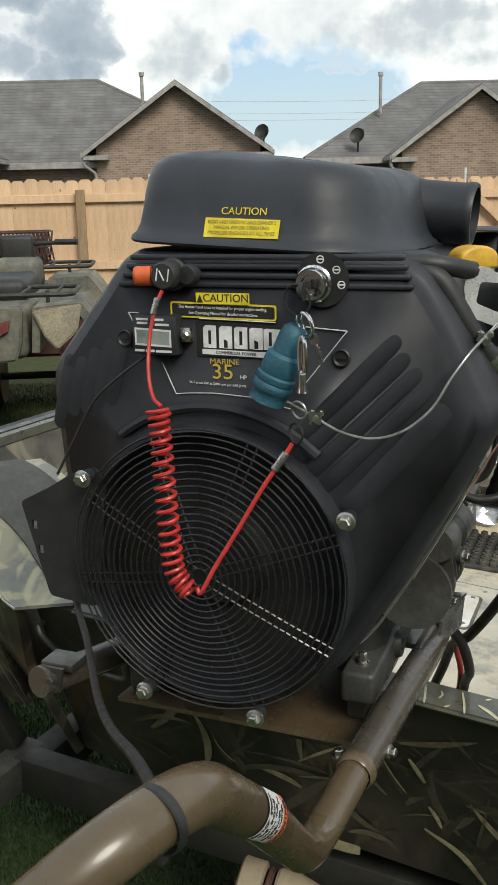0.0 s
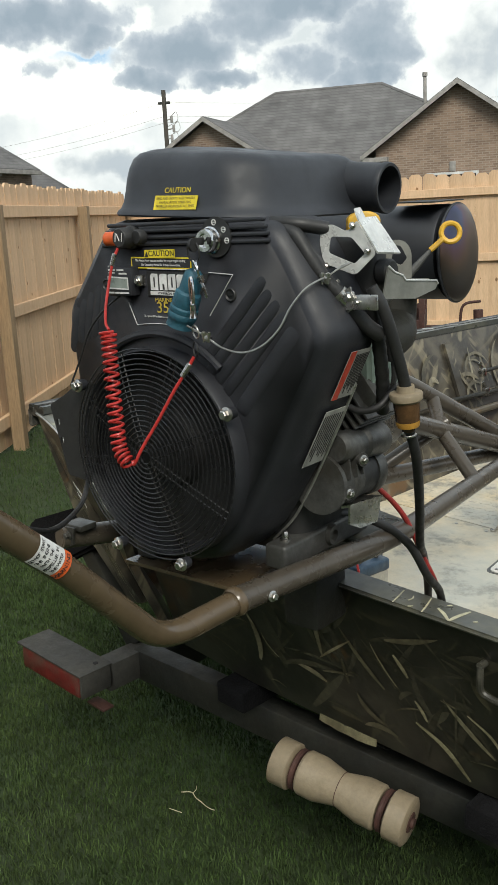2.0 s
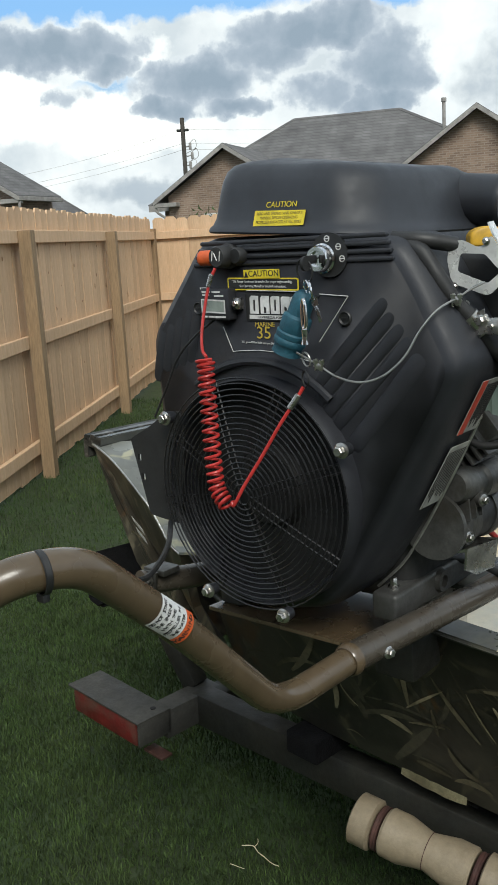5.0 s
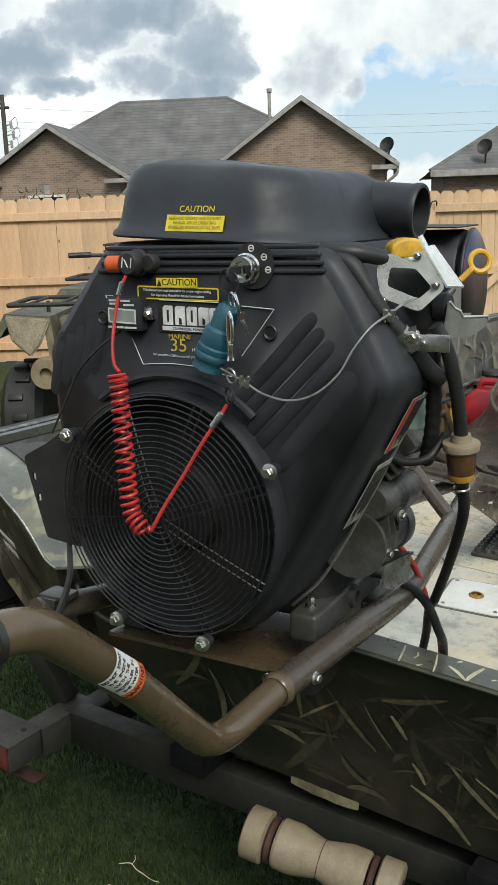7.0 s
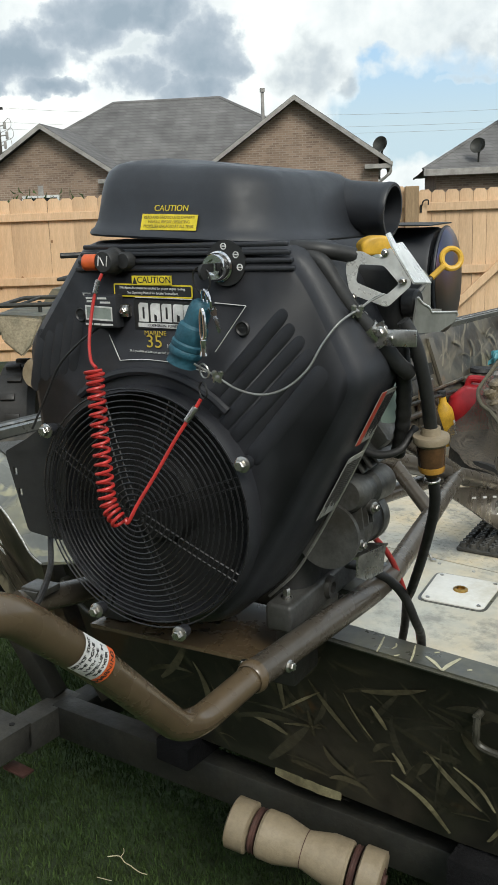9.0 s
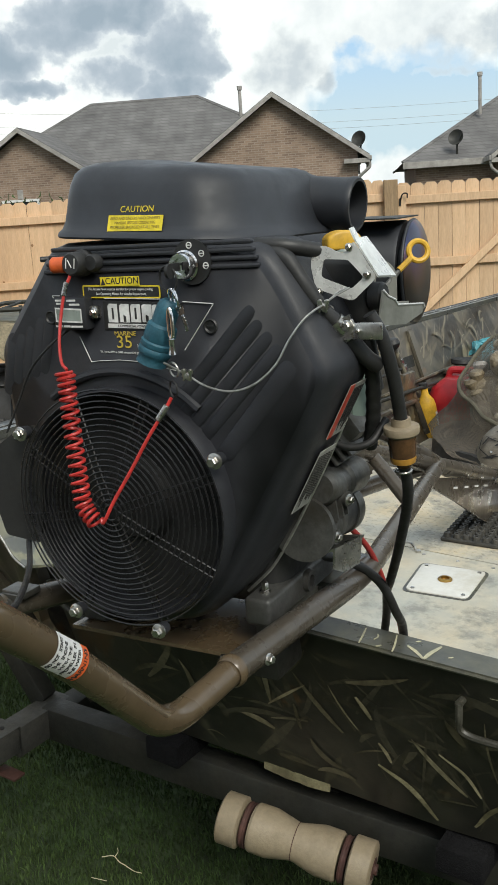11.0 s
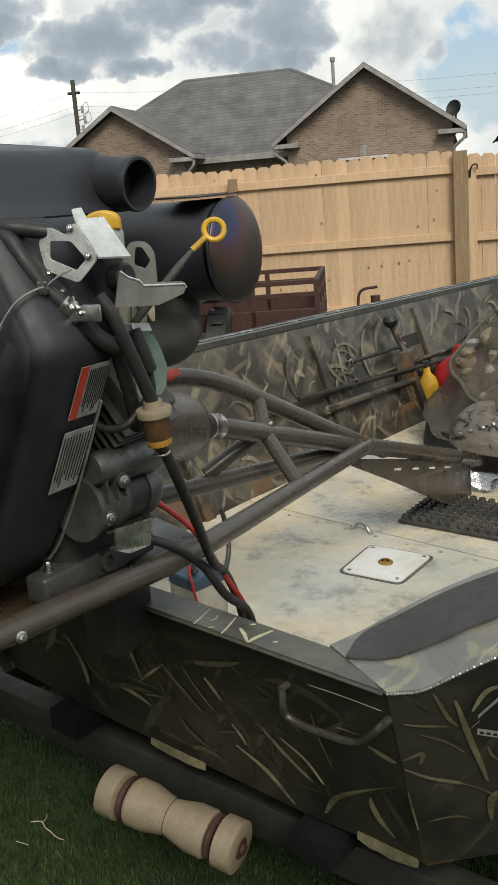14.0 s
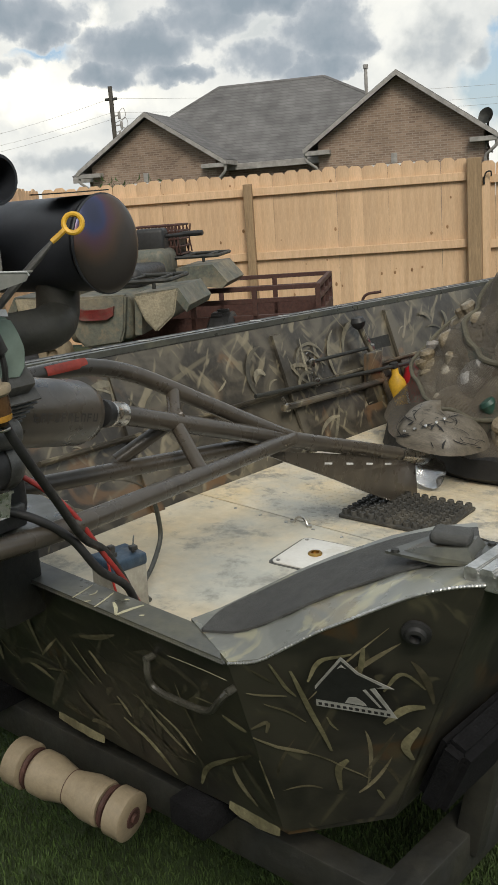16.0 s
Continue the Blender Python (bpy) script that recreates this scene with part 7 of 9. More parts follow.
# side labels lie on the flank
for x0, z0, x1, z1, m_edge, nm in ((0.290, 0.174, 0.2545, 0.106, M_LABEL_R, "warning_label"), (0.2465, 0.089, 0.2010, 0.004, None, "data_label")):
    d = Vector((x1 - x0, 0, z1 - z0))
    nv = Vector((d.z, 0, -d.x)).normalized()
    nv = nv if nv.x > 0 else -nv
    o = Vector((x0, 0.0, z0)) + nv * 0.0035
    bm = bmesh.new()
    slab(bm, [o + Vector((0, 0.100, 0)), o + Vector((0, 0.150, 0)), o + d + Vector((0, 0.150, 0)), o + d + Vector((0, 0.100, 0))], nv * 0.0008)
    lb = part(nm, bm, M_SIDE, motor, "white printed side label with dark bars", smooth=False)
    if m_edge:
        bm = bmesh.new()
        slab(bm, [o + nv * 0.001 + Vector((0, 0.1003, 0)), o + nv * 0.001 + Vector((0, 0.113, 0)), o + nv * 0.001 + d + Vector((0, 0.113, 0)), o + nv * 0.001 + d + Vector((0, 0.1003, 0))], nv * 0.0006)
        part("red_edge", bm, M_LABEL_R, lb, "red warning edge", smooth=False)
    bm = bmesh.new()
    y0 = 0.117 if m_edge else 0.102
    for i in range(9):
        yy = y0 + i * (0.150 - y0) / 9
        a, b = o + d * 0.08 + nv * 0.0011, o + d * random.uniform(0.7, 0.93) + nv * 0.0011
        slab(bm, [a + Vector((0, yy, 0)), a + Vector((0, yy + 0.0018, 0)), b + Vector((0, yy + 0.0018, 0)), b + Vector((0, yy, 0))], nv * 0.0004)
    part("printed_line", bm, M_INK, lb, smooth=False)["kind"] = "stuff"

# throttle bracket
def upright(p0, along, outline):
    """Places of an upright flat plate: x along the given heading, z up."""
    d = Vector((along[0], along[1], 0)).normalized()
    o = Vector(p0)
    return [(o + d * u + Vector((0, 0, v))) for u, v in outline], Vector((d.y, -d.x, 0))


bm = bmesh.new()
m_front = Matrix.Translation((0.29, 0.112, 0)) @ pose(0, 0, 0, 0, 0, 11.5) @ pose(0, 0, 0, 90, 0, 0) @ Matrix.Translation((-0.29, 0, 0))
OUTB = round_poly([(0.250, 0.334), (0.263, 0.338), (0.282, 0.328), (0.290, 0.330), (0.298, 0.342), (0.324, 0.298), (0.295, 0.2715), (0.251, 0.288), (0.246, 0.316)], 0.006)
HOLEB = round_poly([(0.262, 0.322), (0.291, 0.320), (0.309, 0.299), (0.294, 0.286), (0.258, 0.301)], 0.004)
plate(bm, OUTB, 0.0025, m_front, holes=[HOLEB])
brk = part("throttle_bracket", bm, M_PLATE, motor, "plain aluminium throttle bracket with a cut-out")
bm = bmesh.new()
slab(bm, [(0.2985, 0.1128, 0.342), (0.3245, 0.1175, 0.298), (0.3285, 0.168, 0.294), (0.292, 0.168, 0.342)], (0.0012, 0, 0.0022))
part("folded_flange", bm, M_PLATE, brk, smooth=False)
bm = bmesh.new()
slab(bm, [(0.2990, 0.1125, 0.3415), (0.2955, 0.135, 0.3425), (0.288, 0.135, 0.356), (0.2905, 0.118, 0.355)], (0.002, 0, 0.001))
part("folded_tab", bm, M_PLATE, brk, smooth=False)
pts, nrm_ = upright((0.315, 0.165, 0), (0.17, 0.985), [(-0.003, 0.279), (0.008, 0.271), (0.025, 0.265), (0.031, 0.258), (0.098, 0.252), (0.101, 0.247), (0.096, 0.240), (0.052, 0.231), (-0.015, 0.237)])
bm = bmesh.new()
slab(bm, pts, nrm_ * -0.0025)
vane = part("bracket_arm", bm, M_ARM, brk, "thin grey bracket arm", smooth=False)
# thin brighter line along the arm's upper edge
bm = bmesh.new()
sweep(bm, [q + nrm_ * 0.0006 for q in pts[:6]], 0.0014, 6)
part("bright_edge", bm, M_PLATE, vane, "bright line along the arm's edge")
# black block added to stand for the darkness seen through the bracket's cut-out
bm = bmesh.new()
box(bm, (0.205, 0.155, 0.235), (0.292, 0.205, 0.325), 0.015, seg=3)
rod(bm, (0.29, 0.18, 0.27), (0.31, 0.18, 0.27), 0.018, 16, 0.003)
part("carburettor", bm, M_RUBBER, motor, "black block added for the darkness behind the bracket")
bm = bmesh.new()
slab(bm, [(0.318, 0.215, 0.252), (0.300, 0.30, 0.249), (0.262, 0.295, 0.249), (0.27, 0.21, 0.252)], (0, 0, 0.0025))
part("bracket_shelf", bm, M_ARM, brk, smooth=False)
bm = bmesh.new()
m_eye = Matrix.Translation((0.285, 0.235, 0)) @ pose(0, 0, 0, 0, 0, 30) @ pose(0, 0, 0, 90, 0, 0)
plate(bm, round_poly([(-0.021, 0.252), (-0.021, 0.290), (-0.012, 0.310), (0.009, 0.310), (0.020, 0.296), (0.020, 0.252)], 0.008), 0.0025, m_eye, holes=[round_poly([(-0.004, 0.303), (0.005, 0.302), (0.014, 0.285), (0.006, 0.275), (-0.008, 0.281)], 0.003)])
part("bracket_eye", bm, M_ARM, brk, "upright eye plate with a slanted hole")
for p in ((0.256, 0.103, 0.284), (0.266, 0.112, 0.262), (0.2935, 0.1095, 0.3345), (0.314, 0.1125, 0.302)):
    bm = bmesh.new()
    bolt(bm, p, (0, -1, 0), 0.0036, 0.004)
    part("bracket_screw", bm, M_STEEL, brk)
bm = bmesh.new()
half_disc = [(-0.023, 0.0)] + [(-0.023 * math.cos(a), 0.012 + 0.013 * math.sin(a)) for a in (math.pi * k / 12 for k in range(13))] + [(0.023, 0.0)]
plate(bm, half_disc, 0.030, Matrix.Translation((0.237, 0.225, 0.3265)) @ pose(0, 0, 0, 0, 0, 38) @ pose(0, 0.015, 0, 90, 0, 0), bevel=0.004)
fill = part("filler_cap", bm, M_YELLOW, motor, "yellow half-round filler cap")
bm = bmesh.new()
lathe(bm, (0.237, 0.230, 0.265), (0.237, 0.230, 0.328), [(0.017, 0), (0.021, 0.2), (0.0225, 0.9), (0.02, 1), (0, 1)], 24)
part("filler_neck", bm, M_LCD, fill, "cloudy grey filler neck")
# hoses
hoses = [("breather_hose", 0.0105, [(0.17, 0.08, 0.338), (0.222, 0.075, 0.330), (0.245, 0.078, 0.300), (0.262, 0.088, 0.268), (0.282, 0.105, 0.240), (0.302, 0.125, 0.205), (0.31, 0.145, 0.19)]), ("intake_hose", 0.0095, [(0.19, 0.075, 0.343), (0.225, 0.082, 0.340), (0.255, 0.11, 0.332)]), ("fuel_hose", 0.0085, [(0.31, 0.125, 0.255), (0.322, 0.135, 0.225), (0.328, 0.155, 0.17), (0.326, 0.182, 0.115)]), ("fuel_hose", 0.0075, [(0.325, 0.190, 0.060), (0.318, 0.225, 0.0), (0.275, 0.31, -0.10), (0.225, 0.40, -0.20), (0.19, 0.475, -0.255), (0.165, 0.535, -0.33), (0.13, 0.60, -0.43), (0.10, 0.65, -0.54)]), ("conduit", 0.012, [(0.30, 0.14, 0.24), (0.298, 0.16, 0.18), (0.288, 0.185, 0.12), (0.272, 0.21, 0.07)]), ("plug_lead", 0.005, [(0.235, 0.165, 0.085), (0.262, 0.165, 0.078), (0.288, 0.175, 0.085), (0.30, 0.20, 0.11)]), ("battery_cable", 0.0075, [(0.10, 0.16, -0.125), (0.125, 0.225, -0.120), (0.146, 0.285, -0.128), (0.185, 0.335, -0.152), (0.212, 0.385, -0.20), (0.222, 0.43, -0.27), (0.205, 0.508, -0.335), (0.19, 0.55, -0.42), (0.16, 0.60, -0.52)])]
for nm, r, pts in hoses:
    bm = bmesh.new()
    if nm == "conduit":
        path = smooth_path(pts, 14)
        sweep(bm, path, lambda t: 0.0098 + 0.0006 * math.sin(t * 330), 12)
    else:
        sweep(bm, smooth_path(pts, 8), r, 12)
    part(nm, bm, M_RUBBER, motor, "black rubber hose")
bm = bmesh.new()
sweep(bm, smooth_path([(0.150, 0.30, -0.058), (0.168, 0.346, -0.090), (0.187, 0.410, -0.159), (0.196, 0.467, -0.257), (0.198, 0.510, -0.325), (0.18, 0.57, -0.42), (0.15, 0.62, -0.52)], 8), 0.0047, 12)
part("battery_cable", bm, M_REDCABLE, motor, "red battery cable")
bm = bmesh.new()
m, _ = axis_matrix((0.275, 0.099, 0.250), (0.290, 0.114, 0.228))
lathe(bm, (0.275, 0.099, 0.250), (0.288, 0.112, 0.230), [(0.0108, 0), (0.0125, 0), (0.0125, 1), (0.0108, 1)], 20)
box(bm, (0.284, 0.098, 0.232), (0.300, 0.102, 0.252), 0.002, pose(0, 0, 0))
box(bm, (0.298, 0.097, 0.228), (0.336, 0.1005, 0.248), 0.0015)
slab(bm, [(0.283, 0.0965, 0.226), (0.300, 0.0965, 0.230), (0.296, 0.0965, 0.258), (0.280, 0.0965, 0.250)], (0, 0.003, 0))
bolt(bm, (0.292, 0.098, 0.244), (0, -1, 0), 0.006, 0.006)
bolt(bm, (0.306, 0.098, 0.238), (0, -1, 0), 0.003, 0.004)
part("hose_clamp", bm, M_STEEL, motor, "bright hose clamp with a bracket")
bm = bmesh.new()
lathe(bm, (0.3255, 0.183, 0.116), (0.3252, 0.189, 0.058), [(0, 0), (0.012, 0), (0.013, 0.16), (0.0225, 0.18), (0.0235, 0.22), (0.0225, 0.34), (0.0185, 0.40), (0, 0.4)], 28)
filt = part("fuel_filter", bm, M_ROLLER, motor, "cream and amber in-line fuel filter")
bm = bmesh.new()
lathe(bm, (0.3252, 0.1885, 0.0660), (0.3251, 0.1898, 0.0575), [(0.0168, 0), (0.0172, 0.4), (0.0160, 1), (0.012, 1), (0.012, 0)], 28)
part("amber_band", bm, M_AMBER, filt, "amber lower edge of the bowl")
bm = bmesh.new()
lathe(bm, (0.3254, 0.185, 0.094), (0.3250, 0.191, 0.050), [(0.018, 0), (0.0185, 0.1), (0.0165, 0.75), (0.010, 0.85), (0.009, 1), (0, 1)], 28)
part("filter_bowl", bm, material("dark_bowl", (0.040, 0.022, 0.012), 0.15, scale=20, vary=0.3, second=(0.085, 0.045, 0.02)), filt, "amber fuel bowl")
bm = bmesh.new()
torus(bm, (0.3245, 0.192, 0.044), (0, 0.15, -1), 0.0095, 0.002)
part("spring_clamp", bm, M_STEEL, filt)

# muffler and dipstick
bm = bmesh.new()
lathe(bm, (-0.165, 0.482, 0.277), (0.245, 0.514, 0.277), [(0, 0), (0.055, 0.0), (0.076, 0.03), (0.078, 0.06), (0.078, 0.945), (0.0765, 0.955), (0.060, 0.955), (0.060, 0.99), (0, 0.99)], 48)
muf = part("muffler", bm, M_COVER, motor, "black cylindrical muffler")
bm = bmesh.new()
lathe(bm, (0.238, 0.5135, 0.275), (0.253, 0.5147, 0.275), [(0.072, 0), (0.0785, 0.02), (0.0795, 0.14), (0.0785, 0.24), (0.074, 0.42), (0.066, 0.65), (0.048, 0.84), (0.024, 0.96), (0, 1)], 56)
part("muffler_dome", bm, M_BLUED, muf, "domed heat-blued end cap")
bm = bmesh.new()
torus(bm, (0.237, 0.5134, 0.275), (0.41, 0.032, 0), 0.0795, 0.0026, 56, 8)
part("rolled_rim", bm, M_COVER, muf)
bm = bmesh.new()
slab(bm, [(0.15, 0.44, 0.3595), (0.236, 0.435, 0.3575), (0.240, 0.53, 0.3595), (0.15, 0.54, 0.361)], (0, 0, 0.002))
part("heat_shield", bm, M_FRAME, muf, "thin black shield")
bm = bmesh.new()
sweep(bm, bent_path([(0.13, 0.495, 0.22), (0.13, 0.488, 0.155), (0.16, 0.44, 0.145), (0.13, 0.36, 0.14)], 0.045), 0.037, 20)
part("exhaust_elbow", bm, M_FRAME, muf)
bm = bmesh.new()
torus(bm, (0.279, 0.407, 0.312), (0.55, -0.75, 0.15), 0.0142, 0.0042, 32, 8)
sweep(bm, [(0.272, 0.395, 0.303), (0.264, 0.385, 0.293), (0.259, 0.378, 0.287)], 0.0045, 8)
dip = part("dipstick_handle", bm, M_YELLOW, motor, "yellow looped dipstick handle")
bm = bmesh.new()
sweep(bm, [(0.262, 0.382, 0.291), (0.246, 0.36, 0.265), (0.225, 0.33, 0.23), (0.20, 0.30, 0.19)], lambda t: 0.0025 if t < 0.3 else 0.006, 10)
part("dipstick_tube", bm, M_CAST, dip)

# engine bed
bm = bmesh.new()
box(bm, (0.118, 0.112, -0.170), (0.158, 0.345, -0.130), 0.006, seg=3)
box(bm, (0.118, 0.14, -0.206), (0.14, 0.31, -0.172), 0.004)
foot = part("engine_foot", bm, M_CAST, motor, "cast aluminium mounting foot")
bm = bmesh.new()
lathe(bm, (0.157, 0.235, -0.146), (0.165, 0.235, -0.146), [(0.018, 0), (0.016, 1), (0.009, 1), (0.008, 0), (0, 0)], 18)
part("foot_bush", bm, M_CAST, foot)
bm = bmesh.new()
bolt(bm, (0.138, 0.140, -0.130), (0, 0, 1), 0.006, 0.012)
part("foot_bolt", bm, M_STEEL, foot)
bm = bmesh.new()
box(bm, (-0.165, 0.112, -0.206), (-0.120, 0.325, -0.134), 0.006, seg=3)
part("engine_foot", bm, M_CAST, motor)
bm = bmesh.new()
slab(bm, [(-0.17, 0.09, -0.212), (0.14, 0.09, -0.212), (0.14, 0.48, -0.218), (-0.14, 0.48, -0.218)], (0, 0, 0.006))
part("bed_plate", bm, M_BROWN, motor, "brown steel bed plate", smooth=False)
bm = bmesh.new()
box(bm, (-0.045, 0.36, -0.40), (0.035, 0.46, -0.216), 0.01)
part("swivel_bracket", bm, M_FRAME, motor, "black steel swivel bracket")
bm = bmesh.new()
slab(bm, [(0.06, 0.30, -0.170), (0.185, 0.293, -0.174), (0.200, 0.361, -0.175), (0.182, 0.428, -0.175), (0.032, 0.482, -0.175), (-0.02, 0.465, -0.172)], (0, 0, -0.008))
part("tilt_plate", bm, M_CAP, motor, "flat grey steel plate")

# frame and tiller tubes
tubes = [("upper_tube", M_OLIVE, 0.019, bent_path([(-0.085, 0.44, 0.024), (-0.10, 0.80, 0.020), (0.02, 1.24, -0.232), (0.012, 1.42, -0.312)], 0.14)), ("tail_tube", M_OLIVE, 0.0215, [(-0.012, 0.74, -0.080), (0.018, 1.25, -0.250), (-0.004, 1.93, -0.468)]), ("right_frame_tube", M_OLIVE, 0.0190, bent_path([(0.177, -0.03, -0.159), (0.181, 0.14, -0.171), (0.188, 0.385, -0.190), (0.024, 1.31, -0.268)], 0.12)), ("left_frame_tube", M_OLIVE, 0.0190, bent_path([(-0.222, -0.002, -0.148), (-0.19, 0.12, -0.165), (0.006, 1.31, -0.268)], 0.1)), ("strut", M_OLIVE, 0.0155, [(-0.055, 0.965, -0.073), (-0.002, 0.905, -0.135)]), ("strut", M_OLIVE, 0.0155, [(-0.002, 0.905, -0.135), (0.103, 0.862, -0.228)]), ("strut", M_OLIVE, 0.016, [(-0.09, 0.80, -0.205), (0.0, 0.93, -0.12)])]
for nm, mt, r, pts in tubes:
    bm = bmesh.new()
    sweep(bm, pts, r, 20)
    part(nm, bm, mt, motor, "brown-grey painted steel tube")
bm = bmesh.new()
sweep(bm, bent_path([(0.177, 0.0, -0.160), (0.169, -0.165, -0.165), (0.194, -0.345, 0.010), (0.204, -0.450, 0.100), (0.187, -0.511, 0.104), (0.09, -0.60, 0.02)], 0.05, 8), 0.0170, 28)
till = part("tiller", bm, M_BROWN, motor, "brown painted tiller tube")
bm = bmesh.new()
d = Vector((0.03, -0.18, -0.004)).normalized()
lathe(bm, (0.1770, -0.024, -0.1600), (0.1762, -0.037, -0.1605), [(0.0208, 0), (0.0215, 0.3), (0.0205, 0.7), (0.0178, 1)], 24)
part("weld_ring", bm, M_BROWN, till)
bm = bmesh.new()
lathe(bm, (0.198, -0.480, 0.1015), (0.1962, -0.4862, 0.1015), [(0.0174, 0), (0.0186, 0.15), (0.0186, 0.85), (0.0174, 1)], 28)
box(bm, (0.191, -0.487, 0.076), (0.201, -0.479, 0.084), 0.002)
part("cable_tie", bm, M_RUBBER, till, "black cable tie")
for p, ax in (((0.151, -0.004, -0.164), (0, 0, 1)), ((0.197, 0.028, -0.168), (1, -0.2, 0.1))):
    bm = bmesh.new()
    bolt(bm, p, ax, 0.006, 0.007)
    part("tube_bolt", bm, M_STEEL, till)
# wrapped warning sticker on the tiller
p0, p1 = Vector((0.1938, -0.3340, 0.0008)), Vector((0.1970, -0.3745, 0.0350))
m, L = axis_matrix(p0, p1)
face = m.inverted().to_3x3() @ Vector((0.45, -0.75, 0.55))
mid = math.atan2(face.y, face.x)


def wrap(bm, h0, h1, a0, a1, r, steps=14):
    rows = [[bm.verts.new(m @ Vector((r * math.cos(mid + a), r * math.sin(mid + a), h * L))) for h in (h0, h1)] for a in (a0 + (a1 - a0) * i / steps for i in range(steps + 1))]
    for (a, b), (c, e) in zip(rows, rows[1:]):
        bm.faces.new((a, b, e, c))
    return bm


bm = wrap(bmesh.new(), 0.22, 1.0, -1.0, 1.15, 0.0181)
stk = part("warning_sticker", bm, M_LABEL_W, till, "white and orange printed sticker")
bm = wrap(bmesh.new(), 0.0, 0.215, -1.0, 1.15, 0.0181)
part("orange_band", bm, M_ORANGE, stk)
for k, words in enumerate(("DO NOT START", "THE ENGINE", "WITH THE", "PROPELLER IN", "THE WATER")):
    for ch, a in zip(words, [(-0.6 + i * 1.2 / max(1, len(words) - 1)) * len(words) / 9 for i in range(len(words))]):
        if ch == " ":
            continue
        h = 0.90 - k * 0.145
        ang = mid + a
        out_ = Vector((math.cos(ang), math.sin(ang), 0))
        tan_ = Vector((-math.sin(ang), math.cos(ang), 0))
        q = Matrix((tan_, Vector((0, 0, 1)), out_)).transposed().to_4x4()
        q.translation = out_ * 0.0183 + Vector((0, 0, h * L))
        text("letter", ch, 0.0058, m @ q, M_INK, stk)
for ch, a in zip("WARNING", [-0.75 + i * 0.25 for i in range(7)]):
    ang = mid + a
    out_, tan_ = Vector((math.cos(ang), math.sin(ang), 0)), Vector((-math.sin(ang), math.cos(ang), 0))
    q = Matrix((tan_, Vector((0, 0, 1)), out_)).transposed().to_4x4()
    q.translation = out_ * 0.0183 + Vector((0, 0, 0.11 * L))
    text("letter", ch, 0.0078, m @ q, M_INK, stk)
bm = bmesh.new()
box(bm, (-0.226, 0.010, -0.136), (-0.182, 0.045, -0.126), 0.002)
slab(bm, [(-0.224, 0.006, -0.13), (-0.190, 0.002, -0.128), (-0.196, 0.002, -0.158), (-0.214, 0.004, -0.166)], (0, 0.004, 0))
bolt(bm, (-0.205, 0.002, -0.142), (0, -1, 0), 0.006, 0.007)
part("tube_clamp", bm, M_CAST, motor, "bent zinc clamp at the tube end")
bm = bmesh.new()
sweep(bm, smooth_path([(-0.185, 0.055, -0.02), (-0.192, 0.045, -0.054), (-0.138, -0.021, -0.072), (-0.051, -0.143, -0.060), (0.037, -0.263, -0.008), (0.12, -0.37, 0.05), (0.185, -0.455, 0.085)], 6), 0.0042, 8)
part("tail_light_wire", bm, M_RUBBER, motor, "black hanging wire")

# gearbox drum and coupling
bm = bmesh.new()
lathe(bm, (0.066, 0.35, 0.014), (0.010, 0.632, -0.052), [(0, 0), (0.062, 0), (0.064, 0.05), (0.064, 0.86), (0.058, 0.95), (0.045, 1.0), (0, 1)], 40)
drum = part("drive_housing", bm, M_OLIVE, motor, "olive-grey drive housing drum")
md, Ld = axis_matrix((0.066, 0.35, 0.014), (0.010, 0.632, -0.052))
fc = md.inverted().to_3x3() @ Vector((0.95, -0.3, 0.0))
mda = math.atan2(fc.y, fc.x)
bm = bmesh.new()
for i in range(10):
    h = 0.20 + i * 0.066
    for h0, h1, a0, a1 in ((h, h + 0.012, -0.13, 0.11), (h, h + 0.045, -0.13, -0.09) if i % 3 else (h, h + 0.045, 0.07, 0.11), (h + 0.034, h + 0.045, -0.13, 0.11) if i % 2 else (h + 0.01, h + 0.04, -0.03, 0.01)):
        vs = [bm.verts.new(md @ Vector((0.0644 * math.cos(mda + a), 0.0644 * math.sin(mda + a), hh * Ld))) for a in (a0, a1) for hh in (h0, h1)]
        bm.faces.new((vs[0], vs[1], vs[3], vs[2]))
part("printed_line", bm, M_INK, drum, "dark printed marks")["kind"] = "stuff"
bm = bmesh.new()
lathe(bm, (0.012, 0.628, -0.051), (0.002, 0.682, -0.065), [(0, 0), (0.008, 0), (0.008, 1), (0, 1)], 16)
lathe(bm, (0.002, 0.678, -0.064), (-0.004, 0.706, -0.071), [(0, 0), (0.021, 0), (0.0285, 0.08), (0.029, 0.5), (0.027, 1), (0, 1)], 28)
cpl = part("shaft_coupling", bm, M_RUBBER, motor, "black rubber coupling")
bm = bmesh.new()
lathe(bm, (-0.003, 0.702, -0.0705), (-0.0095, 0.752, -0.083), [(0, 0), (0.0265, 0), (0.0275, 0.06), (0.0275, 0.2), (0.0262, 0.24), (0.0262, 0.94), (0.0235, 1), (0, 1)], 28)
part("bright_collar", bm, M_STEEL, cpl, "polished steel collar")
bm = bmesh.new()
m, L = axis_matrix((-0.0915, 0.62, 0.022), (-0.0965, 0.735, 0.021))
fc = m.inverted().to_3x3() @ Vector((0.9, -0.3, 0.35))
mid = math.atan2(fc.y, fc.x)
wrap(bm, 0.0, 1.0, -0.55, 0.55, 0.0196, 8)
part("warning_strip", bm, M_LABEL_R, motor, "red printed warning strip on the tube")
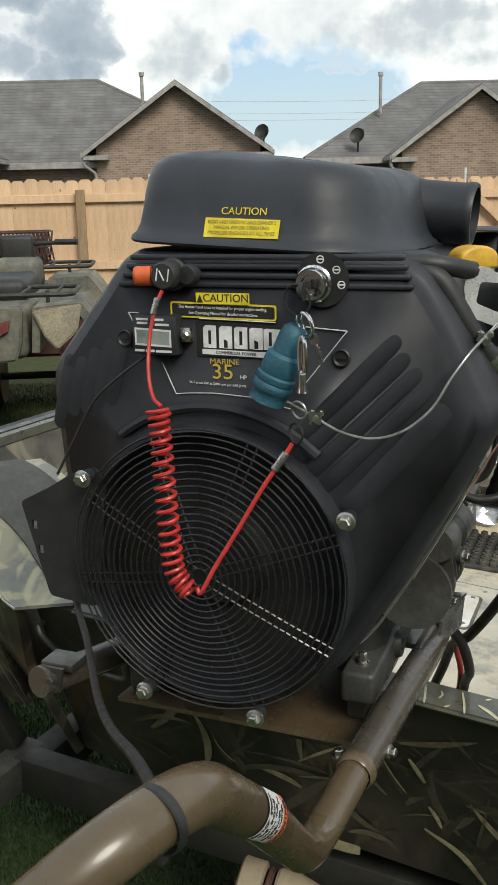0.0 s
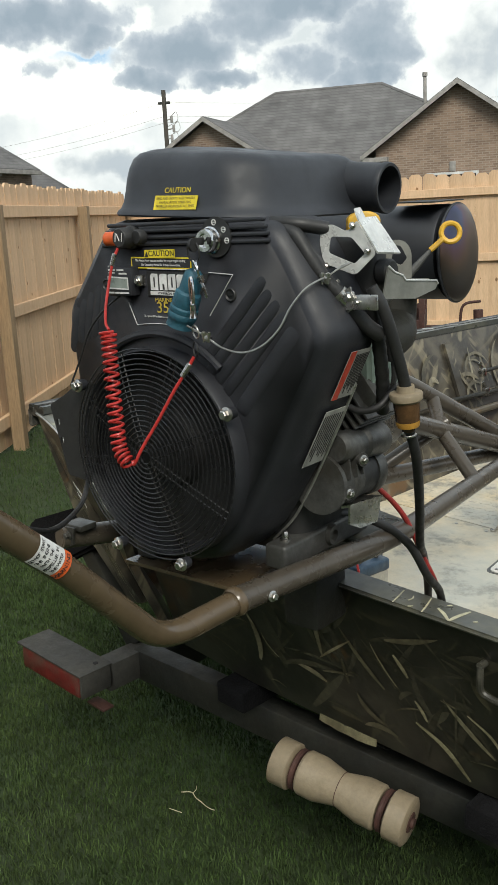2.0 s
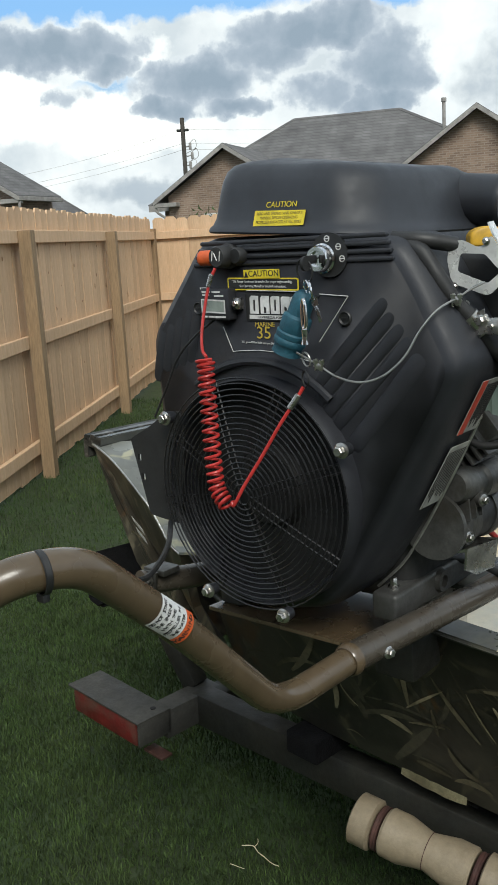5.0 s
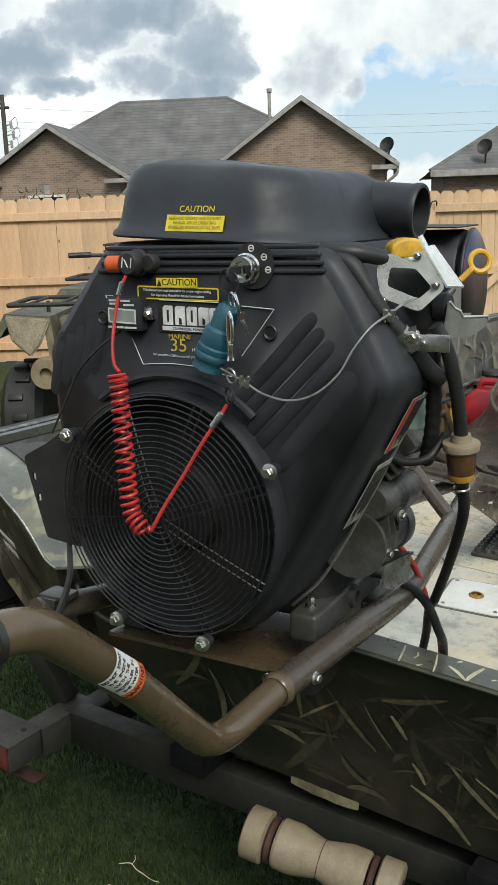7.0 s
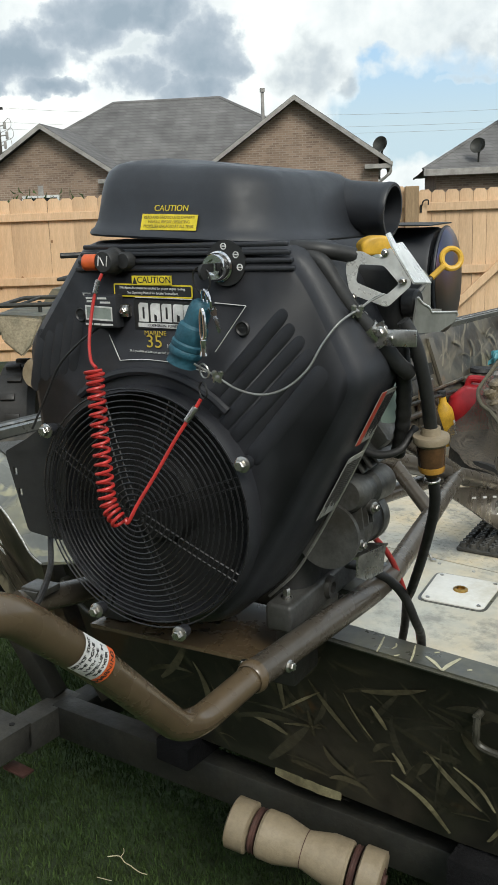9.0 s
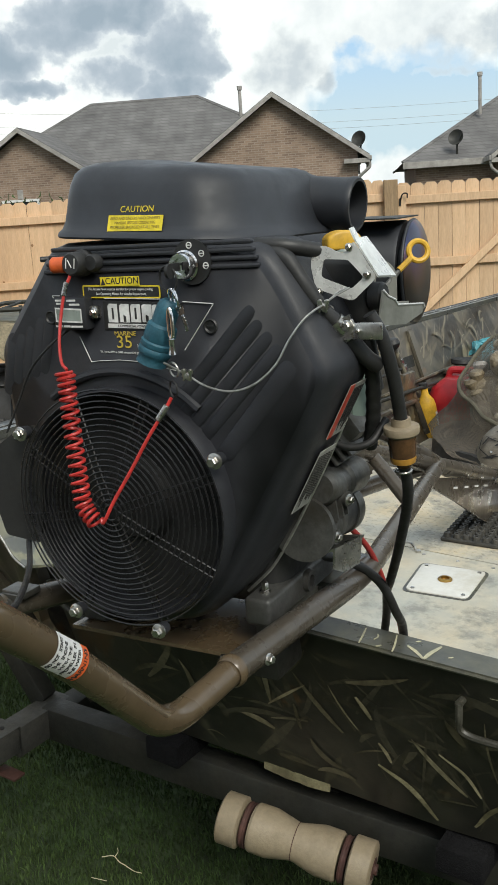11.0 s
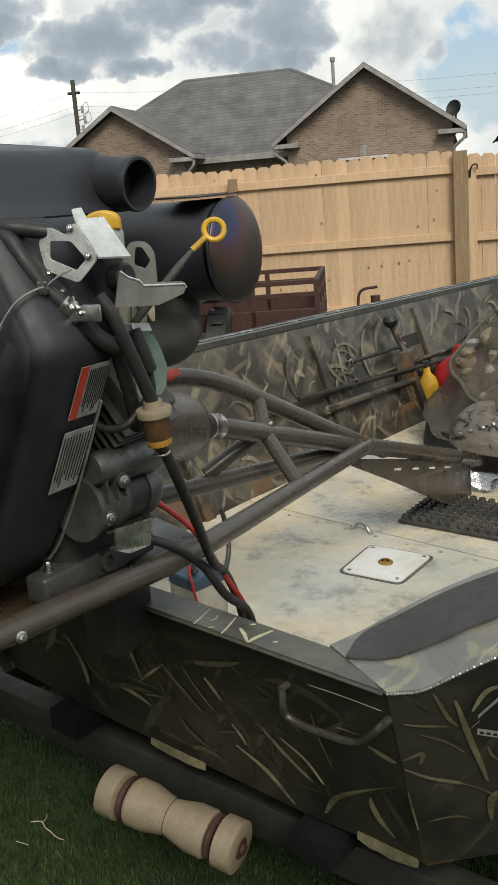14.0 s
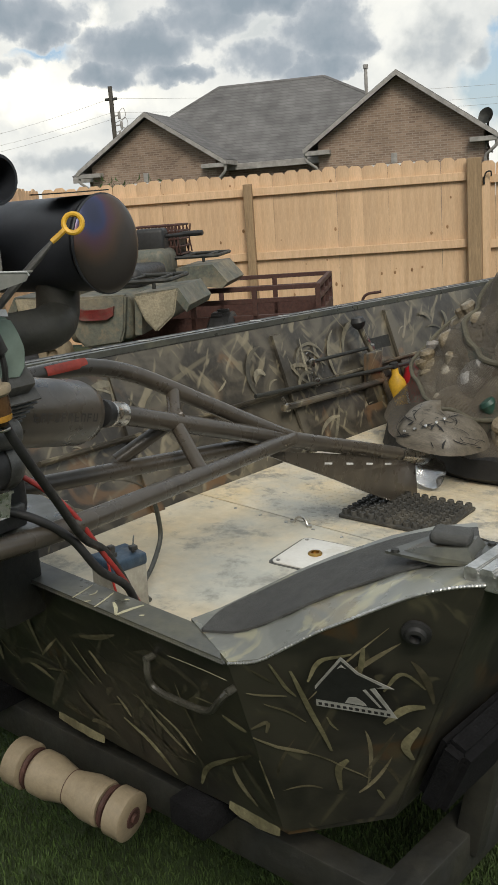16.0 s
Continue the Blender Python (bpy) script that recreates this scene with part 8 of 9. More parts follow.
# skeg, cavitation plate, propeller
bm = bmesh.new()
slab(bm, [(0.016, 1.16, -0.262), (0.004, 1.98, -0.490), (0.0, 2.035, -0.520), (0.0, 2.05, -0.655), (0.0, 1.965, -0.650), (0.006, 1.80, -0.575), (0.012, 1.50, -0.425)], (-0.006, 0, 0))
skeg = part("skeg", bm, M_OLIVE, motor, "olive triangular skeg plate", smooth=False)
for k in range(4):
    bm = bmesh.new()
    y = 1.50 + k * 0.115
    box(bm, (-0.0012, -0.019, -0.0028), (0.0012, 0.019, 0.0028), 0, Matrix.Translation((0.0165 - 0.0115 * (y - 1.16) / 0.82, y, -0.385 - 0.27 * (y - 1.50))) @ pose(0, 0, 0, -15.5, 0, 0))
    part("stitch_weld", bm, M_LABEL_W, skeg)
bm = bmesh.new()
C = Vector((0.055, 2.12, -0.475))
vv = []
for i in range(10):
    t = i / 9
    el = radians(4 + 86 * t)
    row = []
    for k in range(21):
        az = radians(-175 + 200 * k / 20)
        wav = 1 + 0.03 * math.sin(5 * az)
        row.append(bm.verts.new(C + Vector((0.148 * math.cos(az) * math.cos(el) * wav, 0.155 * math.sin(az) * math.cos(el) * wav, 0.125 * math.sin(el) - 0.02 * math.cos(az)))))
    vv.append(row)
for a, b in zip(vv, vv[1:]):
    for k in range(20):
        bm.faces.new((a[k], a[k + 1], b[k + 1], b[k]))
bmesh.ops.remove_doubles(bm, verts=bm.verts, dist=0.0005)
bmesh.ops.solidify(bm, geom=list(bm.faces), thickness=0.004)
cav = part("propeller_guard", bm, material("grey_camo_metal", (0.145, 0.125, 0.095), 0.5, scale=20, vary=0.35, second=(0.085, 0.072, 0.054), stretch=(0.5, 2, 2)), motor, "curved camouflaged guard over the propeller")

def on_dome(px, py):
    az, el = radians(-165 + 180 * px), radians(8 + 72 * py)
    return C + Vector((0.148 * math.cos(az) * math.cos(el), 0.155 * math.sin(az) * math.cos(el), 0.125 * math.sin(el) - 0.02 * math.cos(az))) * 1.035


part("dark_streak", reed_print(77, 60, (0, 0, 0), (1, 0, 0), (0, 1, 0), [(0.02, 0.02), (0.98, 0.02), (0.98, 0.95), (0.02, 0.95)], 0.20, 0.8, place=on_dome), M_DARK, cav, "dark printed streaks", smooth=False)["kind"] = "stuff"
for k in range(5):
    bm = bmesh.new()
    az, el = radians(-120 + 16 * k), radians(24 + 9 * k)
    dv = Vector((0.148 * math.cos(az) * math.cos(el), 0.155 * math.sin(az) * math.cos(el), 0.125 * math.sin(el) - 0.02 * math.cos(az)))
    lathe(bm, C + dv * 1.0, C + dv * 1.055, [(0.0065, 0), (0.005, 0.7), (0, 1)], 10)
    part("rivet", bm, M_STEEL, cav)
bm = bmesh.new()
lathe(bm, (-0.003, 1.94, -0.474), (-0.006, 2.16, -0.538), [(0, 0), (0.02, 0), (0.021, 0.3), (0.027, 0.4), (0.027, 0.9), (0.015, 1), (0, 1)], 24)
prop = part("propeller_hub", bm, M_STEEL, motor, "stainless propeller hub")
for k in range(2):
    bm = bmesh.new()
    q = Matrix.Translation((-0.004, 2.10, -0.52)) @ pose(0, 0, 0, -16, 0, 0) @ pose(0, 0, 0, 0, 58 + 180 * k, 0)
    rows = []
    for i in range(7):
        r = 0.02 + 0.095 * i / 6
        w = 0.055 * math.sin(math.pi * (0.22 + 0.7 * i / 6))
        tw = radians(30 - 3 * i)
        rows.append([q @ Vector((r, w * u * math.sin(tw) + 0.006 * (1 - u * u), w * u * math.cos(tw))) for u in (-1, -0.5, 0, 0.5, 1)])
    vv = [[bm.verts.new(p) for p in r] for r in rows]
    for a, b in zip(vv, vv[1:]):
        for j in range(4):
            bm.faces.new((a[j], a[j + 1], b[j + 1], b[j]))
    bmesh.ops.solidify(bm, geom=list(bm.faces), thickness=0.003)
    part("propeller_blade", bm, M_CHROME, prop, "polished propeller blade")

# ---- things in the boat ----
def on_boat(x, y, z, rz=0.0, rx=0.0, ry=0.0):
    return BOAT @ pose(x, y, z, rx, ry, rz)


batt = thing("battery", on_boat(-0.213, 0.423, 0.566, 84) @ Matrix.Diagonal((0.46, 0.52, 0.72, 1)), "boat battery with a blue lid and red terminal", "battery")
bm = bmesh.new()
box(bm, (-0.11, -0.085, 0.0), (0.11, 0.085, 0.175), 0.008)
part("case", bm, material("milky_battery_case", (0.42, 0.40, 0.34), 0.5, scale=9, vary=0.15), batt)
bm = bmesh.new()
box(bm, (-0.115, -0.09, 0.172), (0.115, 0.09, 0.215), 0.012, seg=3)
part("lid", bm, material("blue_battery_lid", (0.045, 0.080, 0.125), 0.45, scale=12, vary=0.25, stains=(0.16, 0.16, 0.15)), batt, "dusty blue lid")
for x, mt in ((-0.065, M_CAST), (0.065, M_CAST)):
    bm = bmesh.new()
    lathe(bm, (x, -0.04, 0.214), (x, -0.04, 0.236), [(0.012, 0), (0.010, 1), (0, 1)], 16)
    box(bm, (x - 0.018, -0.055, 0.222), (x + 0.02, -0.025, 0.238), 0.003)
    part("terminal", bm, mt, batt)
bm = bmesh.new()
box(bm, (-0.085, -0.05, 0.236), (-0.05, -0.02, 0.262), 0.005)
part("terminal_nut", bm, M_CAST, batt)
bm = bmesh.new()
sweep(bm, smooth_path([(-0.07, -0.04, 0.24), (-0.11, -0.06, 0.25), (-0.13, -0.10, 0.20), (-0.12, -0.14, 0.10)], 6), 0.006, 8)
part("red_lead", bm, M_RED, batt)
bm = bmesh.new()
sweep(bm, smooth_path([(0.065, -0.04, 0.232), (0.12, 0.02, 0.25), (0.15, 0.07, 0.20), (0.13, 0.05, 0.10), (0.10, -0.03, 0.02), (0.11, -0.14, 0.006)], 6), 0.004, 8)
part("grey_lead", bm, M_CAP, batt)

hose_ = thing("drain_hose", BOAT, "thin grey hose standing up beside the battery", "hose")
bm = bmesh.new()
sweep(bm, smooth_path([(-0.350, 0.665, 0.765), (-0.338, 0.668, 0.715), (-0.328, 0.662, 0.655), (-0.300, 0.605, 0.605), (-0.262, 0.53, 0.574), (-0.20, 0.50, 0.572)], 6), 0.0065, 10)
part("tube", bm, M_CAP, hose_)

mat_ = thing("rubber_mat", on_boat(-0.028, 1.408, 0.567, 5), "black rubber mat with rows of raised knobs", "mat")
bm = bmesh.new()
box(bm, (-0.165, -0.135, 0), (0.165, 0.135, 0.012), 0.004)
part("mat_base", bm, M_MATRUBBER, mat_)
bm = bmesh.new()
for i in range(11):
    for j in range(9):
        x, y = -0.148 + i * 0.0296, -0.118 + j * 0.0295
        lathe(bm, (x, y, 0.012), (x, y, 0.026), [(0.0125, 0), (0.0105, 0.9), (0.009, 1), (0.005, 1), (0.005, 0.3), (0, 0.3)], 10)
kn = part("raised_knob", bm, M_MATRUBBER, mat_)
kn["kind"] = "stuff"
bm = bmesh.new()
sweep(bm, smooth_path([(0.16, -0.05, 0.01), (0.21, -0.10, 0.004), (0.26, -0.08, 0.004), (0.33, -0.09, 0.004), (0.42, -0.04, 0.004)], 5), 0.003, 6)
part("loose_cord", bm, M_RUBBER, mat_)

can = thing("fuel_can", on_boat(-0.585, 2.57, 0.566, 10) @ Matrix.Diagonal((1, 1, 1.2, 1)), "red plastic fuel can tucked against the front deck", "fuel can")
bm = bmesh.new()
loft(bm, [[(x * k, y * k2, z) for x, y in round_poly([(-0.17, -0.11), (0.17, -0.11), (0.17, 0.11), (-0.17, 0.11)], 0.05)] for k, k2, z in ((0.94, 0.92, 0.0), (1.0, 1.0, 0.02), (1.0, 1.0, 0.12), (0.93, 0.93, 0.165), (0.62, 0.7, 0.20), (0.5, 0.5, 0.205))])
part("can_body", bm, M_FUEL, can)
bm = bmesh.new()
sweep(bm, bent_path([(-0.10, 0, 0.19), (-0.09, 0, 0.225), (0.06, 0, 0.225), (0.08, 0, 0.19)], 0.03), 0.014, 10)
part("handle", bm, M_FUEL, can)
bm = bmesh.new()
rod(bm, (0.12, 0, 0.16), (0.14, 0, 0.205), 0.03, 16, 0.004)
part("cap", bm, M_RUBBER, can)

bot = thing("oil_bottle", on_boat(-0.690, 2.40, 0.568, 30, 0, -10), "yellow oil bottle with a white label", "bottle")
bm = bmesh.new()
lathe(bm, (0, 0, 0), (0, 0, 0.22), [(0, 0), (0.036, 0), (0.04, 0.04), (0.04, 0.62), (0.034, 0.74), (0.016, 0.86), (0.015, 1.0), (0, 1)], 20, squash=(1.0, 0.7))
part("bottle_body", bm, M_YELLOW, bot)
bm = bmesh.new()
rod(bm, (0, 0, 0.215), (0, 0, 0.24), 0.019, 14, 0.003)
part("cap", bm, M_RUBBER, bot)
bm = bmesh.new()
arc = [(0.041 * math.cos(a), 0.0287 * math.sin(a)) for a in (radians(-40 + 12 * k) for k in range(8))]
for (xa, ya), (xb, yb) in zip(arc, arc[1:]):
    bm.faces.new([bm.verts.new(p) for p in ((xa, ya, 0.03), (xb, yb, 0.03), (xb, yb, 0.11), (xa, ya, 0.11))])
bmesh.ops.remove_doubles(bm, verts=bm.verts, dist=0.0003)
part("paper_label", bm, M_LABEL_W, bot)

lev = thing("steering_lever", on_boat(-0.70, 2.33, 0.60), "tall camouflaged control lever with a black knob and links", "lever")
bm = bmesh.new()
sweep(bm, smooth_path([(0.02, 0.0, 0.0), (-0.04, -0.03, 0.18), (-0.10, -0.09, 0.372)], 5), 0.013, 10)
part("lever_arm", bm, M_CAMO_IN_LIT, lev)
bm = bmesh.new()
lathe(bm, (-0.100, -0.090, 0.360), (-0.106, -0.096, 0.410), [(0.012, 0), (0.026, 0.25), (0.032, 0.6), (0.024, 0.95), (0, 1)], 18)
part("knob", bm, M_RUBBER, lev)
for a, b, r in (((-0.03, -0.52, 0.298), (-0.075, -0.05, 0.280), 0.007), ((-0.03, -0.82, 0.228), (-0.02, 0.197, 0.181), 0.008), ((-0.02, -0.68, 0.158), (-0.03, 0.0, 0.139), 0.013)):
    bm = bmesh.new()
    rod(bm, a, b, r, 10)
    part("link_rod", bm, M_FRAME if r < 0.01 else M_CAMO_IN_LIT, lev)
for p in ((-0.03, -0.50, 0.295), (-0.03, -0.47, 0.215), (-0.02, -0.66, 0.157), (-0.07, -0.05, 0.280)):
    bm = bmesh.new()
    box(bm, (-0.010, -0.014, -0.016), (0.010, 0.014, 0.016), 0.004, Matrix.Translation(p))
    slab(bm, [(p[0], p[1] - 0.012, p[2] + 0.012), (p[0], p[1] + 0.004, p[2] + 0.012), (p[0], p[1] - 0.022, p[2] + 0.045), (p[0], p[1] - 0.034, p[2] + 0.040)], (0.004, 0, 0))
    part("rod_clamp", bm, M_STEEL, lev, "bright clamp")
bm = bmesh.new()
box(bm, (-0.055, -0.13, -0.02), (-0.030, -0.02, 0.27), 0.008)
part("mount_plate", bm, M_CAMO_IN_LIT, lev)
# black panels put in for the shade of recesses; no hollow is cut
for y0, y1, z0, z1 in ((-0.54, -0.31, 0.13, 0.255), (0.0, 0.16, 0.20, 0.30)):
    bm = bmesh.new()
    slab(bm, [(-0.075 - 0.3 * (z0 - 0.13), y0, z0), (-0.075 - 0.3 * (z0 - 0.13), y1, z0), (-0.075 - 0.3 * (z1 - 0.13), y1, z1), (-0.075 - 0.3 * (z1 - 0.13), y0, z1)], (-0.03, 0, 0))
    part("pocket_panel", bm, M_FRAME, lev, "flat black panel standing for a shaded pocket in the hull wall", smooth=False)

# front deck clutter
for (x, y, rz, sc) in ((-0.735, 3.15, 20, 1.0), (-0.645, 2.99, 75, 0.9), (-0.54, 3.12, -30, 1.1)):
    rnd = random.Random(int(x * 100))
    glove = thing("glove", on_boat(x, y, 0.802, rz), "crumpled teal disposable glove on the deck", "glove", "gloves on the deck")
    bm = bmesh.new()
    bmesh.ops.create_grid(bm, x_segments=12, y_segments=9, size=0.5)
    for v in bm.verts:
        q = noise.noise_vector((v.co.x * 4 + x * 9, v.co.y * 4, y)) * 0.05
        v.co = Vector((v.co.x * 0.17 * sc + q.x, v.co.y * 0.10 * sc + q.y, 0.035 + q.z * 0.9 + 0.03 * math.cos(v.co.x * 5)))
    bmesh.ops.solidify(bm, geom=list(bm.faces), thickness=0.004)
    part("palm", bm, M_GLOVE, glove)
    for k in range(3):
        bm = bmesh.new()
        a = radians(-30 + 30 * k)
        sweep(bm, smooth_path([(0.07 * sc, 0.02 * (k - 1), 0.02), (0.10 * sc * math.cos(a) + 0.03, 0.10 * math.sin(a), 0.035), (0.14 * sc * math.cos(a) + 0.02, 0.13 * math.sin(a), 0.012)], 5), 0.011, 8, 0.6)
        part("finger", bm, M_GLOVE, glove)
puck = mesh_object("round_puck", lathe(bmesh.new(), (0, 0, 0), (0, 0, 0.022), [(0, 0), (0.05, 0), (0.055, 0.3), (0.05, 1), (0, 1)], 24), M_RUBBER)
puck.matrix_world = on_boat(-0.755, 2.90, 0.801)
tagged(puck, "flat black round rubber puck on the deck", "puck")

tm = thing("trolling_motor", on_boat(-0.71, 4.15, 1.10, 0), "black bow trolling motor folded on its mount", "trolling motor")
bm = bmesh.new()
box(bm, (-0.30, -0.05, -0.03), (0.85, 0.04, 0.02), 0.008)
part("mount_rail", bm, M_FRAME, tm)
bm = bmesh.new()
lathe(bm, (-0.24, 0.0, 0.07), (-0.10, 0.0, 0.075), [(0, 0), (0.03, 0.0), (0.036, 0.2), (0.036, 0.8), (0.028, 1), (0, 1)], 18)
box(bm, (-0.22, -0.03, 0.01), (-0.12, 0.03, 0.05), 0.006)
part("clamp_head", bm, M_FRAME, tm)
bm = bmesh.new()
rod(bm, (-0.19, 0.0, 0.10), (-0.18, 0.0, 0.165), 0.018, 12)
part("clamp_knob", bm, M_FRAME, tm)
bm = bmesh.new()
sweep(bm, smooth_path([(0.02, 0, 0.01), (0.03, 0, 0.06), (0.0, 0, 0.11)], 5), 0.012, 8)
sweep(bm, smooth_path([(0.06, 0, 0.01), (0.05, 0, 0.06), (0.085, 0, 0.11)], 5), 0.012, 8)
part("shaft_fork", bm, M_FRAME, tm)
bm = bmesh.new()
rod(bm, (0.05, 0.0, 0.045), (0.9, 0.05, 0.055), 0.017, 12)
part("shaft", bm, M_FRAME, tm)
bm = bmesh.new()
sweep(bm, smooth_path([(-0.20, -0.02, 0.0), (-0.22, -0.4, -0.12), (-0.16, -0.85, -0.27), (-0.10, -1.05, -0.295)], 8), 0.004, 6)
part("pull_cord", bm, M_LABEL_W, tm, "pale pull cord")


def net_bag(m):
    """A slumped hoop bag of fine net, full of decoys."""
    top = thing("decoy_bag", m, "olive net hoop bag heaped with brown duck decoys", "bag")
    rnd = random.Random(7)
    knots = [(0.0, 0.05, 0.00, 0.03, 0.56, 0.0), (0.12, 0.05, 0.00, 0.12, 0.565, 0.08), (0.36, 0.094, -0.01, 0.36, 0.475, 0.42), (0.64, 0.23, 0.02, 0.55, 0.425, 0.48), (0.84, 0.31, 0.04, 0.70, 0.37, 0.48), (1.0, 0.44, 0.09, 0.95, 0.10, 0.3)]

    def surf(u, v, fill=1.0):
        """u round the bag, v along its hoops from the foot to the mouth."""
        for lo, hi in zip(knots, knots[1:]):
            if v <= hi[0] + 1e-6:
                break
        k = (v - lo[0]) / (hi[0] - lo[0])
        x, y, z, rad, lean = (a + (b - a) * k for a, b in zip(lo[1:], hi[1:]))
        rad *= fill * (1 - 0.05 * math.sin(math.pi * k))
        a = 2 * math.pi * u
        p = Vector((x + rad * math.cos(a), y + rad * 0.85 * math.sin(a), z + lean * rad * 0.85 * math.sin(a)))
        p += noise.noise_vector(p * 4.0) * 0.030 * (v > 0.02) + noise.noise_vector(p * 9.0) * 0.022 * (v > 0.02)
        p.z = max(p.z, 0.012 + 0.05 * v)
        return p

    nu, nv = 96, 60
    bm = bmesh.new()
    lay = bm.loops.layers.uv.new("weave")
    grid = [[bm.verts.new(surf(i / nu, j / nv)) for i in range(nu + 1)] for j in range(nv + 1)]
    for j in range(nv):
        for i in range(nu):
            f = bm.faces.new((grid[j][i], grid[j][i + 1], grid[j + 1][i + 1], grid[j + 1][i]))
            for loop, (a, b) in zip(f.loops, ((i, j), (i + 1, j), (i + 1, j + 1), (i, j + 1))):
                loop[lay].uv = (a / nu, b / nv)
    part("net", bm, M_NET, top, "fine olive netting")
    for v, rad in ((0.36, 0.008), (0.64, 0.011), (0.84, 0.011)):
        bm = bmesh.new()
        sweep(bm, [surf(i / 80, v) for i in range(81)], rad, 8)
        part("hoop", bm, M_MESH, top, "cloth-covered hoop")
    bm = bmesh.new()
    lathe(bm, (0.05, 0, 0.0), (0.05, 0, 0.11), [(0, 0), (0.53, 0), (0.565, 0.3), (0.55, 0.9), (0.45, 1), (0, 0.9)], 48, squash=(1, 0.85))
    for v in bm.verts:
        v.co += noise.noise_vector(v.co * 6) * 0.025 * (v.co.z > 0.01)
    part("bag_foot", bm, M_RUBBER, top, "black bag bottom")
    for k in range(64):
        u, v = rnd.uniform(0.38, 1.02), rnd.choice((0.14, 0.22, 0.30, 0.40, 0.48, 0.56, 0.66, 0.74, 0.82))
        c = surf(u, v, 0.66 if v < 0.5 else 0.52)
        c.z = max(c.z, 0.15)
        q = pose(c.x, c.y, c.z, rnd.uniform(-35, 35), rnd.uniform(-35, 35), rnd.uniform(0, 360))
        bm = bmesh.new()
        lathe(bm, (-0.125, 0, 0), (0.13, 0, 0.0), [(0, 0), (0.02, 0.02), (0.05, 0.15), (0.075, 0.38), (0.078, 0.6), (0.055, 0.85), (0.02, 0.97), (0, 1)], 18, squash=(0.75, 1.0))
        lathe(bm, (0.09, 0, 0.03), (0.11, 0, 0.085), [(0, 0), (0.022, 0.05), (0.026, 0.4), (0.032, 0.7), (0.026, 0.92), (0, 1)], 12)
        for w in bm.verts:
            w.co += noise.noise_vector(w.co * 14 + Vector((k, 0, 0))) * 0.008
        bmesh.ops.transform(bm, matrix=q, verts=bm.verts)
        part("decoy", bm, (M_FEATHER, M_FEATHER, M_PALE, M_FEATHER, M_TEALHEAD, M_FEATHER, M_FEATHER)[k % 7], top, "feather-patterned duck decoy")
    return top


net_bag(on_boat(-0.085, 2.25, 0.567))


